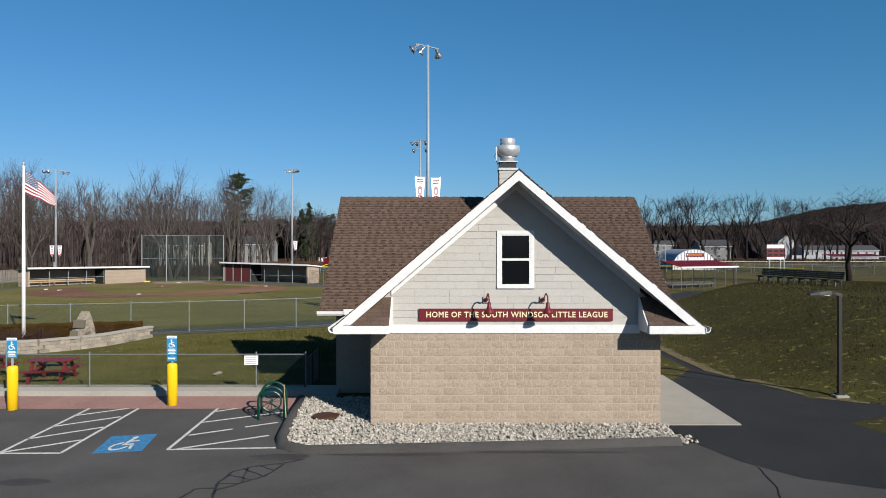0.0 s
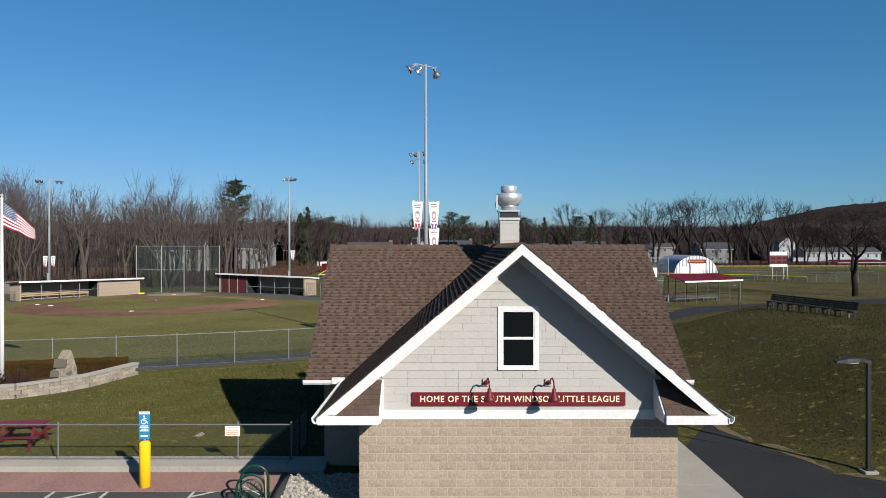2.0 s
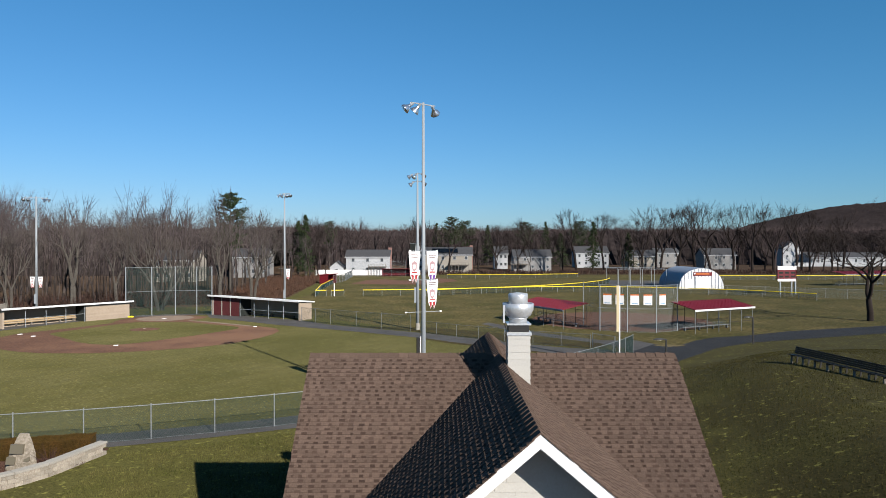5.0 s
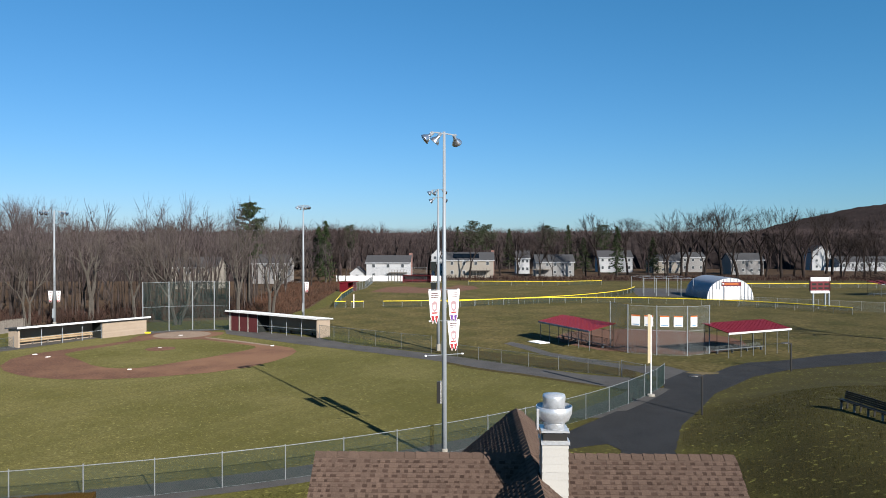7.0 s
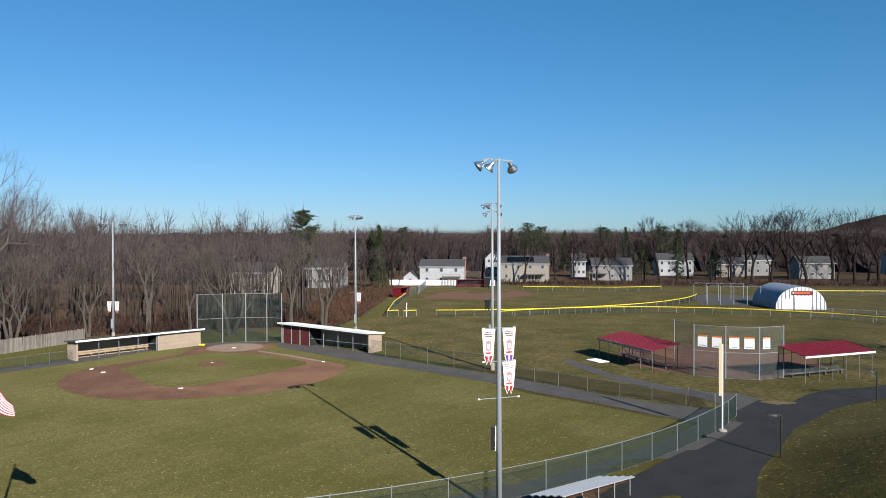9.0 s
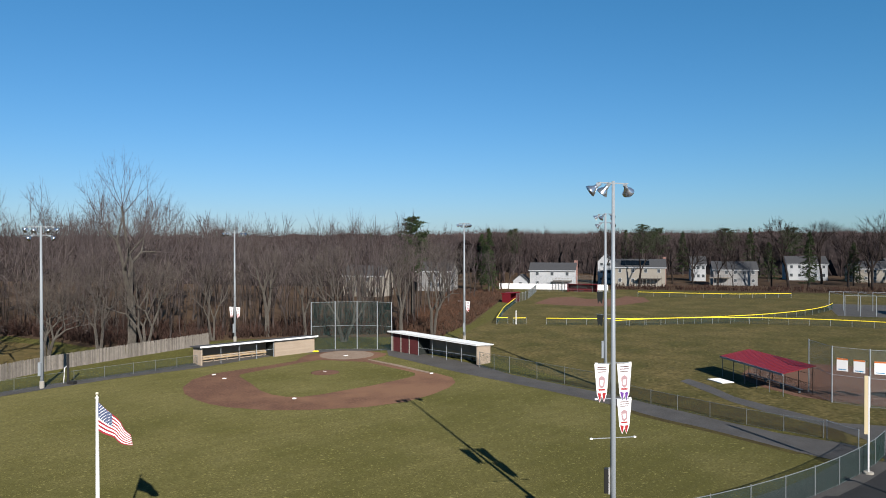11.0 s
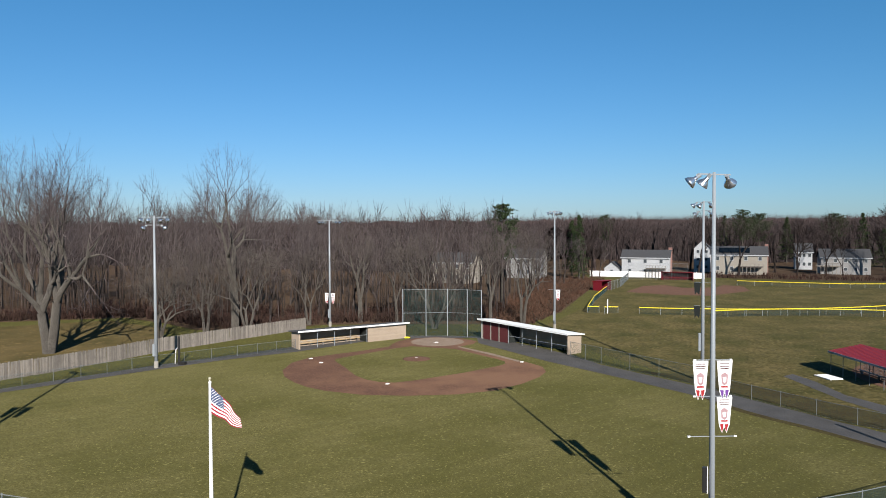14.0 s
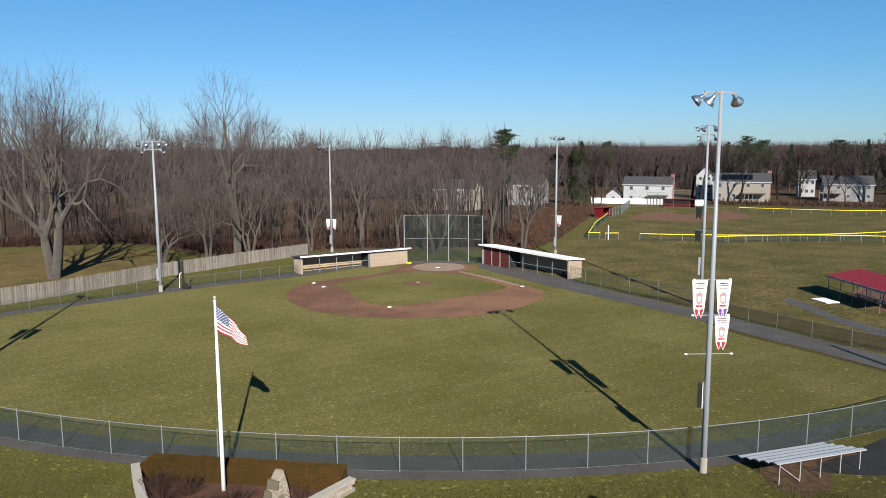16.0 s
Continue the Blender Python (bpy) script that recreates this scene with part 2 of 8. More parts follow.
GREYROOF = material("grey roof shingle", (0.0365, 0.0365, 0.0398), 0.9, fine=(0.0531, 0.0531, 0.0551), fine_scale=6.0)
BLUEROOF = material("blue-grey steel shell", (0.146, 0.173, 0.219), 0.45, 0.2, fine=(0.173, 0.199, 0.246), fine_scale=1.5)
SHEETWHITE = material("ribbed white steel", (0.616, 0.616, 0.616), 0.5, fine=(0.513, 0.513, 0.513), fine_scale=2.0)
YELLOWCAP = material("yellow fence cap", (0.642, 0.513, 0.0171), 0.5)
ORANGE = material("orange print", (0.432, 0.113, 0.0199), 0.5)
RED = material("red print", (0.266, 0.0133, 0.0159), 0.5)
NAVY = material("faded navy cloth", (0.050, 0.070, 0.135), 0.8)
CLOTHWHITE = material("white cloth", (0.633, 0.616, 0.616), 0.8)
CLOTHRED = material("red cloth", (0.255, 0.0159, 0.0266), 0.8)
GREENPAINT = material("green enamel", (0.00372, 0.0325, 0.0209), 0.3)
RUST = material("rusty iron", (0.0564, 0.0266, 0.0166), 0.7, 0.4, fine=(0.0863, 0.0398, 0.0199), fine_scale=20.0)
ALU = material("aluminium plank", (0.461, 0.469, 0.484), 0.45, 0.5, fine=(0.387, 0.394, 0.402), fine_scale=8.0)
INTERIOR = material("near black", (0.0133, 0.0159, 0.0146), 0.9)
TAR = material("tar seam", (0.0133, 0.0133, 0.0146), 0.6)
HILLWOOD = material("wooded hill", (0.0239, 0.0189, 0.0189), 1.0, vary=(0.0164, 0.0132, 0.0132), scale=0.03, fine=(0.0354, 0.0288, 0.028), fine_scale=0.35, bump=1.0, bump_scale=0.5, spec=0.0)


# ---- mesh helpers ----
class Geo:
    """Vertices and faces gathered for one mesh."""

    def __init__(self):
        self.v, self.f = [], []

    def add(self, verts, faces):
        k = len(self.v)
        self.v.extend(tuple(p) for p in verts)
        self.f.extend(tuple(i + k for i in face) for face in faces)
        return self

    def hull(self, low, high):
        """A closed solid between two rings of equal length."""
        n = len(low)
        self.add(list(low) + list(high), [tuple(range(n - 1, -1, -1)), tuple(range(n, 2 * n))] + [(i, (i + 1) % n, n + (i + 1) % n, n + i) for i in range(n)])
        return self

    def box(self, x0, y0, z0, x1, y1, z1):
        return self.hull([(x0, y0, z0), (x1, y0, z0), (x1, y1, z0), (x0, y1, z0)], [(x0, y0, z1), (x1, y0, z1), (x1, y1, z1), (x0, y1, z1)])

    def soft(self, x0, y0, z0, x1, y1, z1, c):
        """A box with chamfered vertical edges and top."""
        def ring(e, z):
            a, b, cc, d = x0 + e, y0 + e, x1 - e, y1 - e
            return [(a + c, b, z), (cc - c, b, z), (cc, b + c, z), (cc, d - c, z), (cc - c, d, z), (a + c, d, z), (a, d - c, z), (a, b + c, z)]
        r0, r1, r2 = ring(0, z0), ring(0, z1 - c), ring(c * 0.8, z1)
        k = 8
        self.add(r0 + r1 + r2, [tuple(range(k - 1, -1, -1)), tuple(range(2 * k, 3 * k))] + [(j * k + i, j * k + (i + 1) % k, (j + 1) * k + (i + 1) % k, (j + 1) * k + i) for j in (0, 1) for i in range(k)])
        return self

    def beam(self, a, b, w, h, up=(0, 0, 1)):
        """A bar from a to b, w wide and h high."""
        a, b = Vector(a), Vector(b)
        d = (b - a).normalized()
        s = d.cross(Vector(up))
        if s.length < 1e-4:
            s = d.cross(Vector((1, 0, 0)))
        s = s.normalized()
        u = s.cross(d).normalized()
        c = [(-w / 2, -h / 2), (w / 2, -h / 2), (w / 2, h / 2), (-w / 2, h / 2)]
        return self.hull([a + s * i + u * j for i, j in c], [b + s * i + u * j for i, j in c])

    def tube(self, points, radii, n=8, caps=True):
        """A tube along points."""
        points = [Vector(p) for p in points]
        if not isinstance(radii, (list, tuple)):
            radii = [radii] * len(points)
        k = len(self.v)
        s = None
        for i, p in enumerate(points):
            d = (points[min(i + 1, len(points) - 1)] - points[max(i - 1, 0)]).normalized()
            if s is None:
                s = d.cross(Vector((0, 0, 1)))
                if s.length < 0.05:
                    s = d.cross(Vector((1, 0, 0)))
            s = (s - d * s.dot(d)).normalized()
            u = d.cross(s)
            for j in range(n):
                a = 2 * math.pi * j / n
                self.v.append(tuple(p + (s * math.cos(a) + u * math.sin(a)) * radii[i]))
        for i in range(len(points) - 1):
            for j in range(n):
                self.f.append((k + i * n + j, k + i * n + (j + 1) % n, k + (i + 1) * n + (j + 1) % n, k + (i + 1) * n + j))
        if caps:
            self.f.append(tuple(k + j for j in range(n - 1, -1, -1)))
            self.f.append(tuple(k + (len(points) - 1) * n + j for j in range(n)))
        return self

    def lathe(self, profile, cx=0, cy=0, n=24):
        """A solid of revolution about the vertical through (cx, cy); profile: (radius, z) upwards."""
        return self.tube_rings([[(cx + r * math.cos(2 * math.pi * j / n), cy + r * math.sin(2 * math.pi * j / n), z) for j in range(n)] for r, z in profile])

    def tube_rings(self, rings):
        k, n = len(self.v), len(rings[0])
        for r in rings:
            self.v.extend(tuple(p) for p in r)
        for i in range(len(rings) - 1):
            for j in range(n):
                self.f.append((k + i * n + j, k + i * n + (j + 1) % n, k + (i + 1) * n + (j + 1) % n, k + (i + 1) * n + j))
        self.f.append(tuple(k + j for j in range(n - 1, -1, -1)))
        self.f.append(tuple(k + (len(rings) - 1) * n + j for j in range(n)))
        return self

    def slab(self, outline, z0, z1):
        return self.hull([(x, y, z0) for x, y in outline], [(x, y, z1) for x, y in outline])

    def mesh(self, name, mat, smooth=False):
        me = bpy.data.meshes.new(name)
        me.from_pydata(self.v, [], self.f)
        me.materials.append(mat)
        if smooth:
            me.shade_smooth()
        me.update()
        return me


def part(name, g, mat, parent, label="", smooth=False):
    ob = new(name, g.mesh(name, mat, smooth))
    ob.parent = parent
    if label:
        ob["label"] = label
    return ob


def thing(name, label, category, group="", kind="", at=None):
    ob = new(name)
    ob.empty_display_size = 0.2
    if at is not None:
        ob.matrix_basis = at
    return tagged(ob, label, category, group, kind)


def single(name, g, mat, label, category="", group="", kind="", smooth=False):
    return tagged(new(name, g.mesh(name, mat, smooth)), label, category, group, kind)


def step(a, b, x):
    x = min(1.0, max(0.0, (x - a) / (b - a)))
    return x * x * (3 - 2 * x)


# ---- the ground ----
BANK = [(13.5, 20.6), (11.6, 21.4), (11.2, 22.6), (10.0, 26), (10.0, 32), (12.7, 49), (15.1, 55.6), (17.8, 60.2), (21.1, 66.0), (23.6, 69.0), (27.3, 73.4), (32.5, 77.3), (37.2, 79.2), (62, 88.8)]
FIELD_Z = -0.38


def bank_distance(x, y):
    """Metres inside the grassy bank, beyond the path's edge; negative on the path's side."""
    best, sign = 1e9, 1
    for (ax, ay), (bx, by) in zip(BANK, BANK[1:]):
        dx, dy = bx - ax, by - ay
        t = min(1, max(0, ((x - ax) * dx + (y - ay) * dy) / (dx * dx + dy * dy)))
        d = math.hypot(x - ax - t * dx, y - ay - t * dy)
        if d < best:
            best, sign = d, (1 if (x - ax) * dy - (y - ay) * dx > 0 else -1)
    return best * sign


def level(x, y):
    """The car park lies at 0; the lawn falls away to the ball fields."""
    k = step(4, 9, x)
    return FIELD_Z * ((1 - k) * step(24, 34, y) + k * step(42, 60, y))


def bank_depth(x, y):
    return min(bank_distance(x, y), (y - 20.6) * 1.2) if 9 < x < 75 and 20 < y < 95 else -1.0


def ground_z(x, y):
    d = bank_depth(x, y)
    if d <= 0:
        return level(x, y)
    h = 2.34 * step(-1.0, 9.5, d) - 2.34 * step(-1.0, 9.5, 0.0)
    h *= 1 - step(38, 62, x)
    h *= 1 - 0.75 * step(54, 72, y)
    return level(x, y) + max(0.0, h + 0.10 * noise.noise((x * 0.25, y * 0.25, 0)) * step(0, 4, d))


def ground():
    def axis(lo, hi, fine):
        a = [lo + fine * i for i in range(int((hi - lo) / fine) + 1)]
        for s in (4, 10, 30, 80, 200, 600, 1400, 2600):
            a = [lo - s] + a + [hi + s]
        return sorted(a)
    xs, ys = axis(-46, 78, 1.0), axis(17, 97, 1.0)
    g = Geo()
    g.v = [(x, y, ground_z(x, y)) for y in ys for x in xs]
    n = len(xs)
    g.f = [(j * n + i, j * n + i + 1, (j + 1) * n + i + 1, (j + 1) * n + i) for j in range(len(ys) - 1) for i in range(n - 1)]
    ob = single("ground", g, GRASS, "olive winter lawn rising to a rough grassy bank", "ground", kind="structure", smooth=True)
    return ob


def sheet(name, outline, mat, z, label, category, kind="structure", drape=False):
    """A laid surface with a filled outline; drape: it follows the fall of the ground."""
    bm = bmesh.new()
    bm.faces.new([bm.verts.new((x, y, 0)) for x, y in outline])
    bm.normal_update()
    if bm.faces[:][0].normal.z < 0:
        bmesh.ops.reverse_faces(bm, faces=bm.faces[:])
    bmesh.ops.triangulate(bm, faces=bm.faces[:])
    for _ in range(7 if drape else 0):
        long = [e for e in bm.edges if e.calc_length() > 1.6 and max(v.co.y for v in e.verts) > 38]
        if not long:
            break
        bmesh.ops.subdivide_edges(bm, edges=long, cuts=1)
        bmesh.ops.triangulate(bm, faces=bm.faces[:])
    for v in bm.verts:
        v.co.z = z + (level(v.co.x, v.co.y) if drape else 0.0)
    me = bpy.data.meshes.new(name)
    bm.to_mesh(me)
    bm.free()
    me.materials.append(mat)
    return tagged(new(name, me), label, category, kind=kind)


def arc(cx, cy, r, a0, a1, n):
    return [(cx + r * math.cos(radians(a0 + (a1 - a0) * i / n)), cy + r * math.sin(radians(a0 + (a1 - a0) * i / n))) for i in range(n + 1)]


def ring_arc(off, a0, a1, n):
    """The curve of the outfield fence about home plate, off metres outside it."""
    pts = []
    for i in range(n + 1):
        a = a0 + (a1 - a0) * i / n
        r = 64.8 + 1.3 * step(-85, -40, a) + off
        pts.append((HOME[0] + r * math.cos(radians(a)), HOME[1] + r * math.sin(radians(a))))
    return pts


def blades(name, count, area, keep, lo, hi, mat, label, seed, base=ground_z):
    """Single grass blades over a rectangle, where keep(x, y) holds."""
    rng = np.random.default_rng(seed)
    x, y = rng.uniform(area[0], area[2], count), rng.uniform(area[1], area[3], count)
    ok = np.array([keep(a, b) for a, b in zip(x, y)])
    x, y = x[ok], y[ok]
    n = len(x)
    z = np.array([base(a, b) for a, b in zip(x, y)])
    h = rng.uniform(lo, hi, n)
    a, lean, w = rng.uniform(0, 6.28, n), rng.normal(0, 0.45, n), h * 0.16 + 0.004
    v = np.empty((n, 3, 3))
    v[:, 0] = np.stack([x - w * np.cos(a), y - w * np.sin(a), z - 0.01], 1)
    v[:, 1] = np.stack([x + w * np.cos(a), y + w * np.sin(a), z - 0.01], 1)
    v[:, 2] = np.stack([x - h * lean * np.sin(a), y + h * lean * np.cos(a), z + h], 1)
    me = bpy.data.meshes.new(name)
    me.vertices.add(3 * n)
    me.vertices.foreach_set("co", v.ravel())
    me.loops.add(3 * n)
    me.loops.foreach_set("vertex_index", np.arange(3 * n, dtype=np.int32))
    me.polygons.add(n)
    me.polygons.foreach_set("loop_start", np.arange(0, 3 * n, 3, dtype=np.int32))
    me.polygons.foreach_set("loop_total", np.full(n, 3, np.int32))
    me.materials.append(mat)
    me.update(calc_edges=True)
    return tagged(new(name, me), label, "grass", kind="stuff")


HOME = (-40.0, 101.0)
ground()
sheet("parking_lot", [(-80, -60), (90, -60), (90, 16.6), (10.95, 16.9), (5.6, 16.3), (-3.5, 15.6), (-4.2, 21.3), (-5.2, 20.15), (-80, 19.7)], ASPHALT, 0.012, "grey worn asphalt lot with faded tar seams", "asphalt")
sheet("asphalt_path", [(5.9, 16.4), (6.4, 14.9), (7.2, 13.8), (8.4, 13.2), (12, 12.6), (30, 12.2), (30, 16.6), (10.95, 16.9), (10.7, 18.3), (12.1, 18.9), (30, 18.9), (30, 20.3), (13.2, 20.2), (11.5, 21.2), (11.1, 22.6), (9.9, 26), (9.9, 32), (11.2, 40), (12.6, 49), (15.0, 55.6), (17.7, 60.2), (21.0, 66.1), (23.5, 69.1), (27.2, 73.6), (32.4, 77.5), (37.0, 79.4), (62, 89.4), (61, 94.5), (41, 87.1), (33.7, 82.8), (30, 81.6), (27, 79.0), (24.6, 76.0), (22.6, 75.6), (21.0, 77.5), (18.0, 73.0), (17.6, 68.8), (14.6, 63.8), (10.6, 58.6), (6.6, 53.2), (4.6, 50.6), (3.4, 49.4), (6.5, 49.6), (8.9, 50.4), (9.4, 49.0), (8.4, 44), (6.6, 33), (6.3, 29.8), (6.3, 20), (5.7, 18)], DARKASPHALT, 0.017, "dark asphalt path past the clubhouse to the fields", "path", drape=True)
blades("rough_grass", 125000, (10, 20.8, 44, 62), lambda x, y: bank_depth(x, y) > 0.1 and (noise.noise((x * 0.6, y * 0.6, 2)) > -0.45), 0.04, 0.09, BANKBLADES, "rough uneven grass on the bank", 1)
blades("long_grass", 90000, (-36, 29, 5.5, 47.5), lambda x, y: math.hypot(x + 40.97, y - 103.2) > 68.9 and not (-27.6 < x < -15.6 and y > 31.4) and noise.noise((x * 0.5, y * 0.5, 6)) > -0.35, 0.05, 0.13, BLADES, "longer tufted lawn grass before the track", 7)
blades("lawn_grass", 110000, (-30, 22.4, -3.5, 36), lambda x, y: not (x > -28 and y > 30.2 and x < -15.3), 0.025, 0.06, BLADES, "short lawn grass beside the parking fence", 2)



def worn_edge(line, width, label, seed):
    """A ragged sandy margin that follows the ground along a path's edge."""
    rnd = random.Random(seed)
    pts = []
    for a, b in zip(line, line[1:]):
        n = max(2, int(math.hypot(b[0] - a[0], b[1] - a[1]) / 0.35))
        pts += [(a[0] + (b[0] - a[0]) * i / n, a[1] + (b[1] - a[1]) * i / n) for i in range(n)]
    g = Geo()
    for k, (x, y) in enumerate(pts):
        q = pts[min(k + 1, len(pts) - 1)]
        p = pts[max(k - 1, 0)]
        d = Vector((q[0] - p[0], q[1] - p[1])).normalized()
        w = width * (0.35 + 0.9 * abs(noise.noise((x * 0.5, y * 0.5, seed)))) + rnd.uniform(0, 0.10)
        for s in (-0.08 - rnd.uniform(0, 0.06), w * 0.5, w):
            px, py = x + d.y * s, y - d.x * s
            g.v.append((px, py, ground_z(px, py) + (0.028 if s < w else 0.004)))
    g.f = [(3 * k + c, 3 * k + 3 + c, 3 * k + 4 + c, 3 * k + 1 + c) for k in range(len(pts) - 1) for c in (0, 1)]
    return single("worn_edge", g, SANDY, label, "earth", kind="structure", smooth=True)


SANDY = material("sandy earth", (0.078, 0.060, 0.036), 0.95, vary=(0.046, 0.040, 0.016), scale=0.8, fine=(0.115, 0.092, 0.058), fine_scale=9.0, bump=0.6, bump_scale=25.0, spec=0.05)
worn_edge([(12.6, 20.5), (11.45, 21.3), (11.05, 22.6), (9.9, 26), (9.9, 32), (10.6, 36)], 0.75, "sandy worn margin along the asphalt path", 3)
# ---- building ----
FY, WY, RIDGE_X, RIDGE_Z, EAVE_Z = 17.05, 17.9, 1.87, 6.52, 2.66
WX0, WX1 = -1.87, 5.62
EX0, EX1 = -2.69, 6.45
MX0, MX1, MYF, MYR, MYB = -3.84, 7.21, 21.5, 26.07, 30.64
REAR = 31.3
SLOPE = (RIDGE_Z - EAVE_Z) / (RIDGE_X - EX0)
RT = 0.16
house = thing("clubhouse", "tan block clubhouse with beige gable, white trim and brown shingle roof", "building")
front_wall = part("front_wall", Geo().box(WX0 + 0.02, WY, 0.0, WX1 - 0.02, WY + 0.25, 2.42), MORTAR, house)
for x0, y0, x1, y1 in ((WX0 + 0.01, WY + 0.25, WX0 + 0.2, 30.9), (WX1 - 0.2, WY + 0.25, WX1 - 0.01, 30.9), (-3.4, 22.1, WX0 + 0.005, 22.3), (-3.4, 22.3, -3.2, 29.9), (WX1, 22.1, 6.8, 22.3), (6.6, 22.3, 6.8, 29.9), (-3.4, 29.9, WX0, 30.1), (WX1, 29.9, 6.8, 30.1), (WX0 + 0.2, 30.7, WX1 - 0.2, 30.9)):
    part("block_wall", Geo().box(x0, y0, 0.0, x1, y1, 2.45), BLOCK, house)
for x in (-3.4, 6.6):
    part("end_gable", Geo().hull([(x, 22.2, 2.46), (x, MYR, 6.3), (x, 29.9, 2.46)], [(x + 0.2, 22.2, 2.46), (x + 0.2, MYR, 6.3), (x + 0.2, 29.9, 2.46)]), SIDING, house)
ring = [(WX0 + 0.02, 2.43), (WX1 - 0.02, 2.43), (WX1 - 0.02, 3.05), (RIDGE_X, 6.28), (WX0 + 0.02, 3.05)]
gable = part("gable_wall", Geo().hull([(x, WY + 0.012, z) for x, z in ring], [(x, WY + 0.2, z) for x, z in ring]), SIDING, house)
for ex, ny in ((EX0, 1), (EX1, 1)):
    part("roof_deck", Geo().hull([(ex, FY + 0.05, EAVE_Z - RT), (RIDGE_X, FY + 0.05, RIDGE_Z - RT), (RIDGE_X, FY + 0.05, RIDGE_Z - 0.03), (ex, FY + 0.05, EAVE_Z - 0.03)], [(ex, REAR, EAVE_Z - RT), (RIDGE_X, REAR, RIDGE_Z - RT), (RIDGE_X, REAR, RIDGE_Z - 0.03), (ex, REAR, EAVE_Z - 0.03)]), SHINGLE, house)
for ey in (MYF, MYB):
    part("roof_deck", Geo().hull([(MX0, ey, EAVE_Z - RT), (MX0, MYR, RIDGE_Z - RT), (MX0, MYR, RIDGE_Z - 0.03), (MX0, ey, EAVE_Z - 0.03)], [(MX1, ey, EAVE_Z - RT), (MX1, MYR, RIDGE_Z - RT), (MX1, MYR, RIDGE_Z - 0.03), (MX1, ey, EAVE_Z - 0.03)]), SHINGLE, house)
for ex in (EX0, EX1):
    for y, dz in ((FY, 0.0), (REAR, -0.06)):
        ring = [(ex, EAVE_Z - 0.16 + dz), (ex, EAVE_Z + dz), (RIDGE_X, RIDGE_Z + dz), (RIDGE_X, RIDGE_Z - 0.25 + dz), (ex + (0.17 if ex < 0 else -0.17), EAVE_Z - 0.16 + dz)][::-1]
        part("rake_board", Geo().hull([(x, y, z) for x, z in ring], [(x, y + 0.05, z) for x, z in ring]), WHITE, house)
    s = 1 if ex < RIDGE_X else -1
    part("rake_soffit", Geo().hull([(ex + s * 0.3, FY + 0.05, EAVE_Z + 0.3 * SLOPE - 0.22), (RIDGE_X, FY + 0.05, RIDGE_Z - 0.22), (RIDGE_X, FY + 0.05, RIDGE_Z - 0.19), (ex + s * 0.3, FY + 0.05, EAVE_Z + 0.3 * SLOPE - 0.19)], [(ex + s * 0.3, WY + 0.01, EAVE_Z + 0.3 * SLOPE - 0.22), (RIDGE_X, WY + 0.01, RIDGE_Z - 0.22), (RIDGE_X, WY + 0.01, RIDGE_Z - 0.19), (ex + s * 0.3, WY + 0.01, EAVE_Z + 0.3 * SLOPE - 0.19)]), WHITE, house)
    # corner return: small pent roof, fascia, soffit and end cheek
    xi = -1.33 if s > 0 else 5.07
    k = 0.75
    zt = 2.70 + k * (WY - FY)
    xa, xb = ex + s * (zt + 0.20 - EAVE_Z) / SLOPE, ex + s * (2.70 + 0.20 - EAVE_Z) / SLOPE
    ring = [(xi, FY + 0.01, 2.70), (xi, WY, zt), (xa, WY, zt), (xb, FY + 0.01, 2.70)]
    part("return_roof", Geo().hull([(x, y, z - 0.03) for x, y, z in ring], ring), SHINGLE, house)
    part("return_fascia", Geo().box(min(ex, xi), FY - 0.012, 2.49, max(ex, xi), FY + 0.045, 2.69), WHITE, house)
    part("return_soffit", Geo().box(min(ex, xi), FY + 0.045, 2.49, max(ex, xi), WY - 0.002, 2.51), WHITE, house)
    part("eave_soffit", Geo().box(min(ex, WX0 if s > 0 else WX1), WY, 2.46, max(ex, WX0 if s > 0 else WX1), MYF + 0.8, 2.48), WHITE, house)
    part("return_cheek", Geo().hull([(xi, FY + 0.05, 2.51), (xi, WY - 0.002, 2.51), (xi, WY - 0.002, zt), (xi, FY + 0.05, 2.72)], [(xi + s * 0.04, FY + 0.05, 2.51), (xi + s * 0.04, WY - 0.002, 2.51), (xi + s * 0.04, WY - 0.002, zt), (xi + s * 0.04, FY + 0.05, 2.72)]), WHITE, house)
    # gutters
    o = -s
    prof = [(0, 2.52), (o * 0.07, 2.52), (o * 0.12, 2.58), (o * 0.13, 2.66), (o * 0.11, 2.66), (o * 0.1, 2.59), (o * 0.06, 2.545), (o * 0.015, 2.545), (o * 0.015, 2.64), (0, 2.64)]
    part("gutter", Geo().hull([(ex + x, FY - 0.04, z) for x, z in prof], [(ex + x, MYF, z) for x, z in prof]), WHITE, house)
    prof = [(y * -1 * o * s * 1.0, z) for y, z in prof]
    x0, x1 = (MX0 - 0.05, EX0 - 0.02) if s > 0 else (EX1 + 0.02, MX1 + 0.05)
    part("gutter", Geo().hull([(x0, MYF - abs(y), z) for y, z in prof], [(x1, MYF - abs(y), z) for y, z in prof]), WHITE, house)
    part("gutter_end", Geo().box(x1 - 0.35 if s > 0 else x0, MYF - 0.16, 2.56, x1 if s > 0 else x0 + 0.35, MYF - 0.01, 2.72), WHITE, house)
